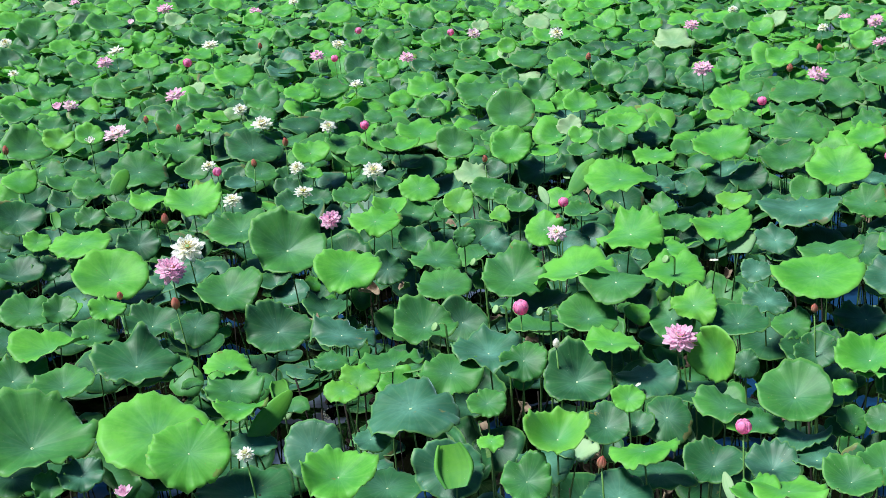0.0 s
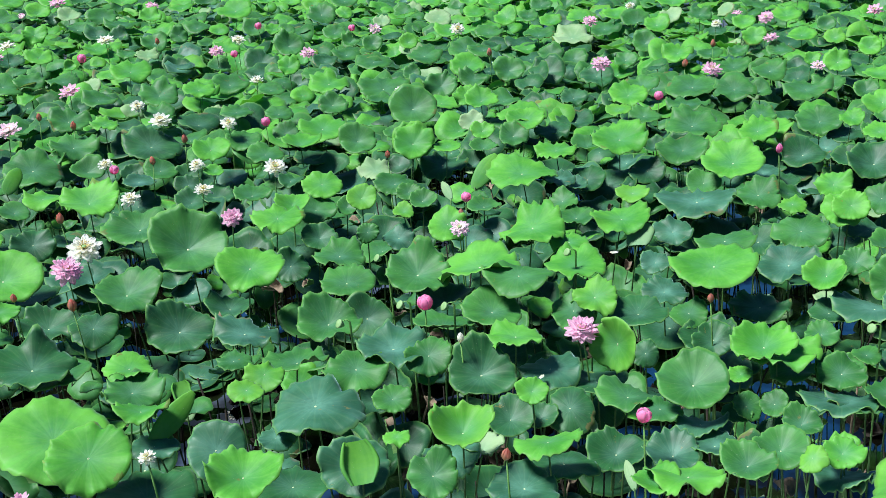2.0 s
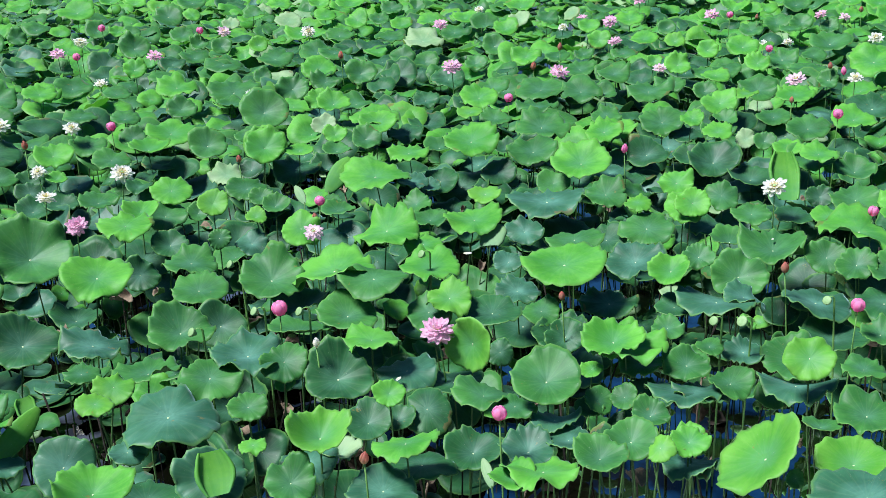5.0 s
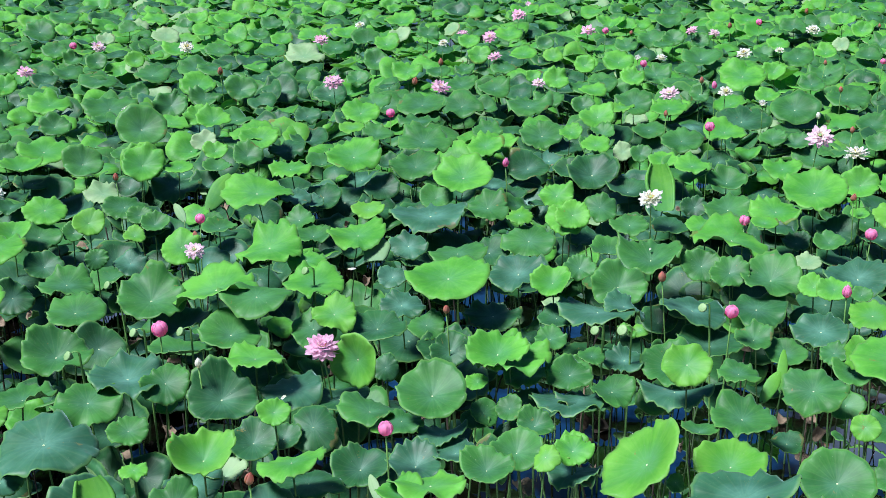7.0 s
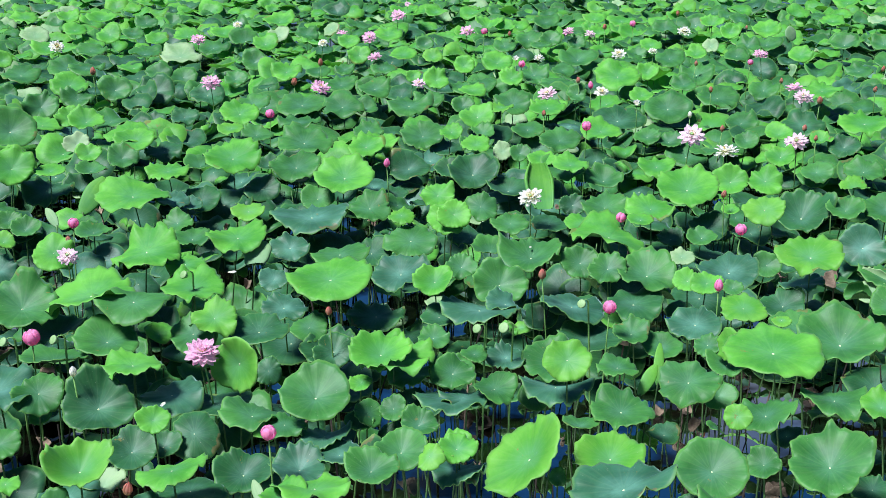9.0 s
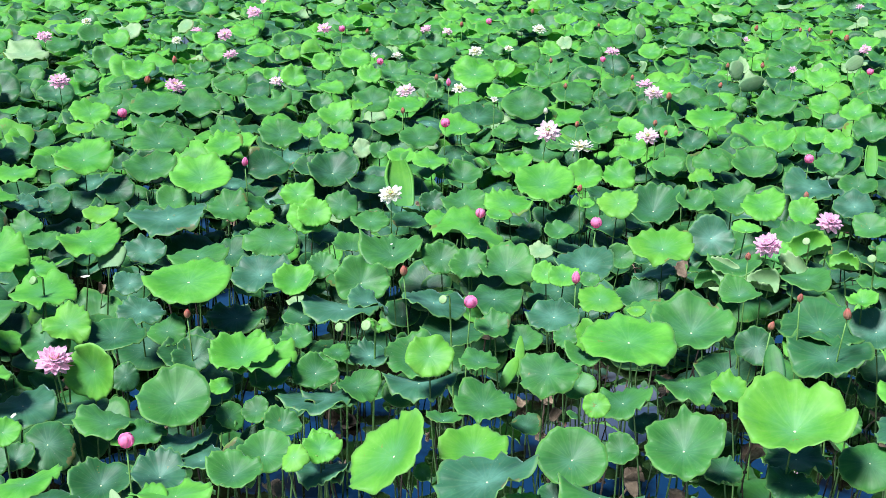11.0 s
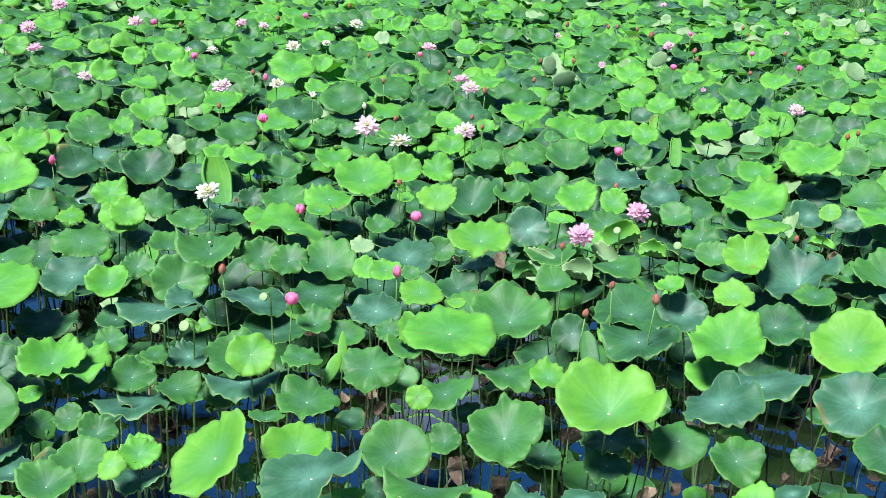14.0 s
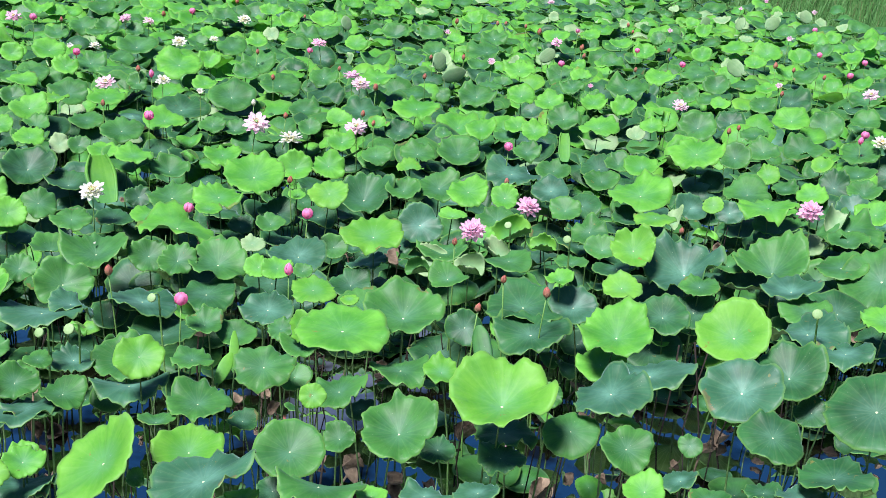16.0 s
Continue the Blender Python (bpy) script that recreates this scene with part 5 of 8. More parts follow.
lotus_leaf(3.53, 4.63, 0.70, 0.112, -0.17, -0.21, 'mid', 'shield')
lotus_leaf(-1.57, 5.66, 0.75, 0.169, -0.07, -0.04, 'mid', 'wavy')
lotus_leaf(3.34, 5.06, 0.60, 0.179, -0.05, -0.10, 'deep', 'shield')
lotus_leaf(2.60, 5.52, 0.71, 0.115, -0.08, -0.13, 'deep', 'shield')
lotus_leaf(0.08, 6.11, 0.70, 0.145, 0.02, -0.66, 'deep', 'shield')
lotus_leaf(-2.18, 5.74, 0.89, 0.200, 0.00, 0.06, 'fresh', 'wavy')
lotus_leaf(4.29, 4.40, 0.75, 0.181, -0.12, -0.06, 'mid', 'shield')
lotus_leaf(1.54, 5.57, 0.80, 0.159, -0.05, -0.14, 'deep', 'shield')
lotus_leaf(0.56, 6.22, 0.71, 0.167, 0.04, -0.09, 'deep', 'shield')
lotus_leaf(0.77, 5.79, 0.80, 0.172, -0.00, -0.22, 'mid', 'shield')
lotus_leaf(5.26, 3.75, 0.90, 0.085, -0.24, -0.06, 'fresh', 'shield')
lotus_leaf(4.01, 5.06, 0.86, 0.085, -0.35, -0.43, 'fresh', 'shield')
lotus_leaf(-2.08, 6.18, 0.77, 0.142, 0.20, -0.09, 'mid', 'shield')
lotus_leaf(4.91, 4.34, 0.80, 0.122, -0.30, -0.19, 'mid', 'shield')
lotus_leaf(4.35, 5.05, 0.76, 0.063, -0.34, -0.36, 'mid', 'shield')
lotus_leaf(-0.76, 6.65, 0.62, 0.146, 0.12, -0.07, 'deep', 'wavy')
lotus_leaf(4.65, 4.93, 0.63, 0.144, -0.25, -0.21, 'deep', 'wavy')
lotus_leaf(6.43, 2.26, 0.62, 0.119, -0.15, 0.14, 'deep', 'shield')
lotus_leaf(6.09, 3.28, 0.63, 0.144, -0.52, -0.18, 'deep', 'shield')
lotus_leaf(5.45, 4.30, 0.81, 0.165, -0.03, 0.09, 'mid', 'shield')
lotus_leaf(5.13, 4.70, 0.72, 0.092, -0.44, -0.35, 'pale', 'smooth')
lotus_leaf(6.14, 3.29, 0.79, 0.126, -0.25, 0.02, 'mid', 'shield')
lotus_leaf(6.59, 2.33, 0.65, 0.104, -0.17, 0.13, 'deep', 'shield')
lotus_leaf(4.88, 5.03, 0.70, 0.148, -0.09, 0.22, 'waxy', 'wavy')
lotus_leaf(6.51, 2.85, 0.81, 0.179, -0.14, 0.12, 'waxy', 'shield')
lotus_leaf(5.30, 4.74, 0.77, 0.169, -0.10, -0.00, 'mid', 'wavy')
lotus_leaf(-2.45, 6.71, 0.74, 0.111, 0.29, -0.45, 'mid', 'shield')
lotus_leaf(3.36, 6.33, 0.73, 0.143, 0.00, -0.09, 'mid', 'shield')
lotus_leaf(2.67, 6.74, 0.69, 0.151, -0.16, -0.30, 'deep', 'shield')
lotus_leaf(5.71, 4.50, 0.61, 0.116, -0.29, -0.13, 'deep', 'shield')
lotus_leaf(4.91, 5.39, 0.70, 0.096, -0.47, -0.50, 'mid', 'shield')
lotus_leaf(6.15, 3.93, 0.71, 0.152, -0.02, 0.14, 'deep', 'shield')
lotus_leaf(6.01, 4.20, 0.70, 0.115, -0.09, 0.07, 'mid', 'shield')
lotus_leaf(-2.06, 7.07, 0.67, 0.169, 0.17, -0.03, 'deep', 'shield')
lotus_leaf(5.65, 4.72, 0.78, 0.116, -0.30, -0.16, 'fresh', 'shield')
lotus_leaf(4.59, 5.87, 0.65, 0.085, -0.28, -0.34, 'pale', 'shield')
lotus_leaf(0.41, 7.45, 0.89, 0.078, 0.03, -0.33, 'lime', 'shield')
lotus_leaf(4.37, 6.06, 0.89, 0.096, -0.08, -0.12, 'fresh', 'shield')
lotus_leaf(6.73, 3.30, 0.63, 0.211, -0.07, 0.14, 'deep', 'shield')
lotus_leaf(4.07, 6.31, 0.82, 0.133, -0.06, -0.13, 'fresh', 'shield')
lotus_leaf(6.27, 4.14, 0.76, 0.117, -0.48, -0.23, 'mid', 'shield')
lotus_leaf(-0.18, 7.55, 0.72, 0.123, 0.07, -0.53, 'deep', 'shield')
lotus_leaf(6.76, 3.43, 0.75, 0.116, -0.20, 0.06, 'mid', 'shield')
lotus_leaf(4.79, 5.92, 0.74, 0.099, -0.26, -0.30, 'mid', 'shield')
lotus_leaf(1.63, 7.49, 0.71, 0.138, -0.03, -0.17, 'mid', 'shield')
lotus_leaf(5.78, 5.11, 0.83, 0.101, -0.16, -0.05, 'fresh', 'shield')
lotus_leaf(1.00, 7.66, 0.80, 0.120, 0.01, -0.13, 'mid', 'shield')
lotus_leaf(4.78, 6.25, 0.63, 0.102, -0.21, -0.27, 'deep', 'shield')
lotus_leaf(4.06, 6.75, 0.69, 0.139, -0.07, -0.16, 'deep', 'shield')
lotus_leaf(-0.36, 7.88, 0.88, 0.123, 0.09, -0.36, 'fresh', 'shield')
lotus_leaf(0.59, 8.02, 0.77, 0.105, 0.01, -0.41, 'mid', 'shield')
lotus_leaf(0.03, 8.05, 0.77, 0.084, 0.05, -0.57, 'mid', 'shield')
lotus_leaf(0.98, 7.99, 0.75, 0.104, 0.01, -0.20, 'mid', 'shield')
lotus_leaf(5.21, 6.14, 0.82, 0.062, -0.25, -0.26, 'fresh', 'shield')
lotus_leaf(5.11, 6.24, 0.67, 0.146, -0.26, -0.30, 'deep', 'shield')
lotus_leaf(0.50, 8.22, 0.79, 0.090, 0.01, -0.53, 'mid', 'shield')
lotus_leaf(-3.05, 7.67, 0.66, 0.182, 0.25, -0.17, 'deep', 'shield')
lotus_leaf(6.02, 5.84, 0.79, 0.131, -0.30, -0.22, 'mid', 'shield')
lotus_leaf(1.67, 8.25, 0.77, 0.129, -0.01, -0.12, 'waxy', 'shield')
lotus_leaf(1.78, 8.26, 0.70, 0.119, 0.01, -0.01, 'waxy', 'shield')
lotus_leaf(2.74, 8.04, 0.70, 0.130, -0.19, -0.48, 'mid', 'shield')
lotus_leaf(7.18, 4.54, 0.70, 0.131, -0.30, -0.06, 'deep', 'shield')
lotus_leaf(0.42, 8.53, 0.77, 0.155, 0.03, -0.34, 'mid', 'wavy')
lotus_leaf(6.96, 4.98, 0.69, 0.133, -0.40, -0.19, 'mid', 'shield')
lotus_leaf(7.58, 4.05, 0.87, 0.078, -0.69, -0.29, 'lime', 'shield')


# beyond: leaves of the same kinds, too many to tell apart, in one sheet of foliage
far_leaf(5.55, 6.57, 0.87, 0.139, -0.44, -0.50, 'fresh', 'shield', None, 0.32)
far_leaf(8.01, 3.14, 0.75, 0.147, -0.26, 0.08, 'mid', 'shield')
far_leaf(5.76, 6.42, 0.89, 0.141, -0.36, -0.36, 'fresh', 'shield', None, 0.08)
far_leaf(7.80, 3.71, 0.90, 0.227, -0.14, 0.11, 'fresh', 'wavy', None, 0.06)
far_leaf(7.35, 4.56, 0.85, 0.261, -0.25, -0.02, 'fresh', 'funnel', None, 0.13)
far_leaf(7.98, 3.42, 0.64, 0.121, -0.33, -0.28, 'pale', 'smooth')
far_leaf(4.65, 7.43, 0.90, 0.144, -0.09, -0.18, 'fresh', 'shield', None, 0.12)
far_leaf(7.65, 4.28, 0.77, 0.129, -0.42, -0.53, 'waxy', 'shield', None, 0.28)
far_leaf(5.23, 7.08, 0.90, 0.148, -0.15, -0.20, 'fresh', 'funnel', None, 0.14)
far_leaf(-2.25, 8.51, 0.91, 0.146, 0.10, -0.15, 'fresh', 'shield', None, 0.08)
far_leaf(1.73, 8.65, 0.89, 0.161, -0.02, -0.15, 'fresh', 'shield', None, 0.11)
far_leaf(8.27, 3.25, 0.75, 0.256, -0.19, 0.11, 'mid', 'shield', None, 0.07)
far_leaf(7.90, 4.07, 0.74, 0.110, -0.70, -0.29, 'waxy', 'shield', None, 0.19)
far_leaf(2.45, 8.55, 0.68, 0.149, -0.15, -0.47, 'deep', 'shield', None, 0.16)
far_leaf(4.69, 7.60, 0.81, 0.183, -0.15, -0.29, 'mid', 'shield', None, 0.19)
far_leaf(0.29, 8.98, 0.77, 0.145, 0.04, -0.38, 'pale', 'shield', None, 0.04)
far_leaf(8.33, 3.38, 0.75, 0.136, -0.45, -0.18, 'pale', 'crumpled')
far_leaf(4.58, 7.75, 0.88, 0.116, -0.15, -0.31, 'fresh', 'shield', None, 0.17)
far_leaf(2.27, 8.72, 0.91, 0.232, -0.09, -0.32, 'fresh', 'funnel', None, 0.20)
far_leaf(-2.76, 8.62, 0.76, 0.114, 0.05, -0.51, 'mid', 'shield', None, 0.16)
far_leaf(4.12, 8.09, 0.71, 0.208, -0.18, -0.45, 'deep', 'shield', None, 0.40)
far_leaf(2.78, 8.66, 0.79, 0.203, -0.13, -0.31, 'mid', 'shield', None, 0.17)
far_leaf(0.63, 9.21, 0.90, 0.177, -0.01, -0.64, 'fresh', 'funnel', None, 0.31)
far_leaf(7.23, 5.76, 0.75, 0.232, -0.08, -0.16, 'waxy', 'shield', None, 0.05)
far_leaf(6.49, 6.65, 0.81, 0.137, -0.27, -0.22, 'mid', 'shield', None, 0.17)
far_leaf(2.82, 8.86, 0.68, 0.189, -0.19, -0.53, 'deep', 'shield', None, 0.49)
far_leaf(3.73, 8.52, 0.70, 0.176, -0.20, -0.48, 'deep', 'shield', None, 0.21)
far_leaf(8.57, 3.63, 0.75, 0.113, -0.44, -0.19, 'mid', 'crumpled')
far_leaf(3.41, 8.68, 0.89, 0.160, -0.16, -0.29, 'fresh', 'shield', None, 0.16)
far_leaf(0.88, 9.32, 0.66, 0.195, 0.01, -0.28, 'deep', 'shield', None, 0.04)
far_leaf(8.59, 3.73, 0.86, 0.134, -0.44, -0.04, 'fresh', 'shield', None, 0.12)
far_leaf(4.28, 8.35, 0.89, 0.130, -0.14, -0.26, 'fresh', 'shield', None, 0.15)
far_leaf(6.55, 6.73, 0.75, 0.133, -0.31, -0.26, 'mid', 'shield', None, 0.09)
far_leaf(8.41, 4.20, 0.77, 0.207, -0.29, -0.12, 'mid', 'shield', None, 0.13)
far_leaf(0.65, 9.40, 0.86, 0.183, -0.02, -0.70, 'fresh', 'smooth', None, 0.30)
far_leaf(4.65, 8.24, 0.80, 0.091, -0.30, -0.58, 'mid', 'shield', None, 0.29)
far_leaf(6.42, 7.00, 0.86, 0.118, -0.41, -0.40, 'fresh', 'shield', None, 0.28)
far_leaf(3.54, 8.82, 0.86, 0.197, -0.10, -0.30, 'fresh', 'shield', None, 0.15)
far_leaf(4.54, 8.36, 0.80, 0.089, -0.32, -0.63, 'pale', 'shield', None, 0.21)
far_leaf(-0.62, 9.55, 0.83, 0.163, 0.11, -0.26, 'mid', 'smooth', None, 0.14)
far_leaf(6.95, 6.60, 0.77, 0.164, -0.26, -0.17, 'mid', 'shield', None, 0.16)
far_leaf(4.39, 8.57, 0.83, 0.147, -0.05, -0.21, 'mid', 'shield', None, 0.12)
far_leaf(1.53, 9.51, 0.81, 0.136, -0.07, -0.56, 'mid', 'funnel', None, 0.28)
far_leaf(8.69, 4.18, 0.90, 0.103, -0.62, -0.19, 'lime', 'shield', None, 0.07)
far_leaf(1.27, 9.58, 0.86, 0.103, -0.05, -0.58, 'fresh', 'funnel', None, 0.29)
far_leaf(-1.09, 9.68, 0.88, 0.166, 0.14, -0.39, 'fresh', 'funnel', None, 0.19)
far_leaf(-2.93, 9.30, 0.80, 0.166, 0.22, -0.17, 'mid', 'shield', None, 0.08)
far_leaf(4.28, 8.83, 0.89, 0.108, -0.19, -0.37, 'fresh', 'shield', None, 0.19)
far_leaf(7.79, 6.06, 0.79, 0.133, -0.38, -0.20, 'mid', 'shield', None, 0.20)
far_leaf(0.18, 9.87, 0.79, 0.174, 0.04, -0.61, 'mid', 'funnel', None, 0.30)
far_leaf(1.68, 9.73, 0.89, 0.167, -0.05, -0.40, 'fresh', 'shield', None, 0.19)
far_leaf(3.11, 9.43, 0.78, 0.253, -0.11, -0.25, 'mid', 'shield', None, 0.14)
far_leaf(8.31, 5.62, 0.66, 0.190, -0.37, -0.13, 'deep', 'shield', None, 0.13)
far_leaf(5.24, 8.56, 0.77, 0.188, -0.16, -0.30, 'mid', 'smooth', None, 0.16)
far_leaf(2.53, 9.73, 0.91, 0.118, -0.06, -0.21, 'lime', 'smooth', None, 0.12)
far_leaf(5.56, 8.38, 0.86, 0.189, -0.14, -0.24, 'fresh', 'shield', None, 0.14)
far_leaf(8.79, 4.93, 0.89, 0.246, -0.36, -0.06, 'fresh', 'shield', None, 0.14)
far_leaf(1.70, 9.95, 0.89, 0.240, 0.00, -0.10, 'fresh', 'smooth', None, 0.08)
far_leaf(4.17, 9.20, 0.78, 0.210, -0.15, -0.34, 'mid', 'funnel', None, 0.17)
far_leaf(5.93, 8.19, 0.81, 0.121, -0.23, -0.32, 'mid', 'shield', None, 0.18)
far_leaf(-0.12, 10.13, 0.87, 0.221, 0.08, -0.31, 'fresh', 'smooth', None, 0.15)
far_leaf(7.76, 6.59, 0.89, 0.144, -0.38, -0.24, 'fresh', 'shield', None, 0.20)
far_leaf(1.98, 9.99, 0.70, 0.170, -0.03, -0.23, 'deep', 'shield', None, 0.13)
far_leaf(2.78, 9.80, 0.81, 0.144, -0.11, -0.35, 'mid', 'shield', None, 0.17)
far_leaf(7.55, 6.86, 0.82, 0.075, -0.38, -0.28, 'mid', 'shield', None, 0.21)
far_leaf(-2.66, 9.88, 0.78, 0.259, 0.24, -0.39, 'mid', 'shield', None, 0.12)
far_leaf(6.72, 7.78, 0.78, 0.113, -0.32, -0.34, 'mid', 'funnel', None, 0.21)
far_leaf(-0.46, 10.29, 0.82, 0.127, 0.09, -0.53, 'mid', 'shield', None, 0.25)
far_leaf(9.57, 3.96, 0.69, 0.167, -0.72, -0.20, 'deep', 'shield', None, 0.24)
far_leaf(8.22, 6.33, 0.86, 0.128, -0.47, -0.27, 'fresh', 'funnel', None, 0.25)
far_leaf(3.82, 9.67, 0.77, 0.153, -0.13, -0.20, 'mid', 'shield', None, 0.12)
far_leaf(1.27, 10.32, 0.77, 0.116, -0.06, -0.67, 'pale', 'funnel', None, 0.28)
far_leaf(5.18, 9.04, 0.77, 0.156, -0.09, -0.22, 'mid', 'funnel', None, 0.12)
far_leaf(-0.86, 10.40, 0.76, 0.164, 0.12, -0.31, 'mid', 'smooth', None, 0.15)
far_leaf(8.20, 6.52, 0.88, 0.127, -0.36, -0.19, 'fresh', 'smooth', None, 0.18)
far_leaf(8.14, 6.60, 0.78, 0.127, -0.27, -0.12, 'mid', 'shield', None, 0.14)
far_leaf(7.47, 7.35, 0.74, 0.143, -0.41, -0.35, 'deep', 'smooth', None, 0.25)
far_leaf(4.81, 9.36, 0.86, 0.165, -0.23, -0.43, 'fresh', 'shield', None, 0.22)
far_leaf(9.39, 4.87, 0.78, 0.155, -0.63, -0.22, 'mid', 'smooth', None, 0.31)
far_leaf(3.27, 10.08, 0.81, 0.195, -0.04, -0.05, 'mid', 'shield', None, 0.07)
far_leaf(-1.73, 10.54, 0.74, 0.274, 0.17, -0.31, 'deep', 'shield', None, 0.15)
far_leaf(8.86, 6.05, 0.88, 0.205, -0.22, -0.02, 'fresh', 'funnel', None, 0.10)
far_leaf(2.79, 10.37, 0.88, 0.189, -0.10, -0.32, 'fresh', 'shield', None, 0.15)
far_leaf(9.70, 4.75, 0.82, 0.153, -0.49, -0.10, 'mid', 'shield', None, 0.21)
far_leaf(7.82, 7.48, 0.89, 0.221, -0.21, -0.13, 'fresh', 'funnel', None, 0.12)
far_leaf(5.15, 9.52, 0.89, 0.110, -0.02, -0.12, 'lime', 'shield', None, 0.08)
far_leaf(5.54, 9.30, 0.89, 0.176, -0.12, -0.14, 'fresh', 'smooth', None, 0.10)
far_leaf(-2.45, 10.60, 0.78, 0.231, 0.20, -0.25, 'mid', 'shield', None, 0.14)
far_leaf(4.99, 9.70, 0.78, 0.179, -0.14, -0.37, 'mid', 'shield', None, 0.18)
far_leaf(0.77, 10.92, 0.80, 0.242, -0.01, -0.66, 'mid', 'smooth', None, 0.32)
far_leaf(1.67, 10.85, 0.82, 0.196, -0.00, -0.19, 'mid', 'shield', None, 0.10)
far_leaf(5.63, 9.43, 0.87, 0.177, -0.09, -0.20, 'fresh', 'shield', None, 0.11)
far_leaf(1.31, 10.91, 0.88, 0.135, -0.04, -0.58, 'fresh', 'shield', None, 0.26)
far_leaf(6.21, 9.08, 0.74, 0.259, -0.16, -0.24, 'deep', 'shield', None, 0.14)
far_leaf(9.47, 5.85, 0.86, 0.120, -0.41, -0.13, 'fresh', 'smooth', None, 0.18)
far_leaf(3.86, 10.45, 0.83, 0.216, -0.16, -0.34, 'mid', 'funnel', None, 0.16)
far_leaf(-0.55, 11.16, 0.81, 0.148, 0.10, -0.24, 'mid', 'smooth', None, 0.12)
far_leaf(7.73, 8.16, 0.73, 0.217, -0.23, -0.18, 'deep', 'shield', None, 0.14)
far_leaf(5.45, 9.84, 0.83, 0.207, -0.16, -0.37, 'mid', 'shield', None, 0.17)
far_leaf(3.52, 10.69, 0.83, 0.258, -0.09, -0.19, 'mid', 'shield', None, 0.11)
far_leaf(-2.22, 11.05, 0.88, 0.133, 0.18, -0.23, 'fresh', 'shield', None, 0.12)
far_leaf(7.33, 8.58, 0.71, 0.176, -0.23, -0.24, 'mid', 'shield', None, 0.15)
far_leaf(10.32, 4.64, 0.77, 0.197, -0.43, -0.04, 'mid', 'shield', None, 0.18)
far_leaf(6.80, 9.07, 0.80, 0.243, -0.26, -0.34, 'mid', 'smooth', None, 0.19)
far_leaf(5.05, 10.15, 0.79, 0.119, -0.24, -0.57, 'mid', 'smooth', None, 0.30)
far_leaf(4.56, 10.40, 0.78, 0.232, -0.07, -0.19, 'mid', 'shield', None, 0.11)
far_leaf(10.56, 4.18, 0.80, 0.194, -0.38, 0.02, 'mid', 'shield', None, 0.15)
far_leaf(9.20, 6.72, 0.78, 0.181, -0.47, -0.24, 'mid', 'shield', None, 0.23)
far_leaf(3.86, 10.77, 0.78, 0.234, -0.08, -0.30, 'mid', 'shield', None, 0.14)
far_leaf(-0.98, 11.42, 0.81, 0.164, 0.12, -0.17, 'mid', 'shield', None, 0.10)
far_leaf(9.99, 5.63, 0.82, 0.196, -0.60, -0.23, 'mid', 'funnel', None, 0.30)
far_leaf(2.45, 11.23, 0.70, 0.150, -0.07, -0.34, 'deep', 'shield', None, 0.16)
far_leaf(-3.39, 10.99, 0.90, 0.144, 0.29, -0.52, 'fresh', 'smooth', None, 0.26)
far_leaf(3.13, 11.09, 0.80, 0.174, -0.11, -0.33, 'mid', 'shield', None, 0.15)
far_leaf(-0.01, 11.53, 0.77, 0.156, 0.06, -0.56, 'mid', 'smooth', None, 0.25)
far_leaf(-3.70, 10.99, 0.88, 0.154, 0.30, -0.47, 'lime', 'smooth', None, 0.24)
far_leaf(10.39, 5.21, 0.79, 0.135, -0.34, -0.01, 'mid', 'shield', None, 0.14)
far_leaf(4.86, 10.57, 0.78, 0.156, -0.19, -0.42, 'mid', 'shield', None, 0.20)
far_leaf(6.76, 9.47, 0.87, 0.123, -0.23, -0.32, 'fresh', 'shield', None, 0.17)
far_leaf(9.31, 7.01, 0.89, 0.155, -0.42, -0.22, 'fresh', 'funnel', None, 0.20)
far_leaf(-1.78, 11.55, 0.83, 0.167, 0.16, -0.29, 'mid', 'shield', None, 0.14)
far_leaf(-4.05, 11.03, 0.81, 0.245, 0.32, -0.48, 'mid', 'shield', None, 0.25)
far_leaf(9.83, 6.44, 0.89, 0.130, -0.57, -0.28, 'fresh', 'shield', None, 0.30)
far_leaf(9.68, 6.71, 0.90, 0.141, -0.40, -0.17, 'fresh', 'shield', None, 0.18)
far_leaf(9.23, 7.32, 0.90, 0.157, -0.41, -0.23, 'fresh', 'shield', None, 0.20)
far_leaf(5.36, 10.54, 0.85, 0.159, -0.06, -0.22, 'fresh', 'shield', None, 0.11)
far_leaf(6.34, 10.05, 0.81, 0.113, -0.36, -0.59, 'mid', 'shield', None, 0.29)
far_leaf(7.55, 9.24, 0.81, 0.226, -0.19, -0.21, 'mid', 'shield', None, 0.13)
far_leaf(9.05, 7.78, 0.82, 0.197, -0.41, -0.28, 'mid', 'shield', None, 0.21)
far_leaf(1.16, 11.90, 0.80, 0.176, -0.04, -0.70, 'mid', 'shield', None, 0.27)
far_leaf(4.48, 11.12, 0.83, 0.187, -0.11, -0.30, 'mid', 'shield', None, 0.14)
far_leaf(-0.03, 12.04, 0.89, 0.222, 0.07, -0.30, 'fresh', 'shield', None, 0.13)
far_leaf(8.89, 8.12, 0.79, 0.086, -0.65, -0.57, 'mid', 'shield', None, 0.00)
far_leaf(-2.72, 11.75, 0.78, 0.213, 0.22, -0.38, 'mid', 'shield', None, 0.18)
far_leaf(0.55, 12.06, 0.78, 0.276, 0.04, -0.34, 'mid', 'shield', None, 0.15)
far_leaf(4.48, 11.28, 0.80, 0.154, -0.26, -0.56, 'mid', 'smooth', None, 0.28)
far_leaf(1.54, 12.07, 0.81, 0.162, -0.04, -0.51, 'mid', 'shield', None, 0.22)
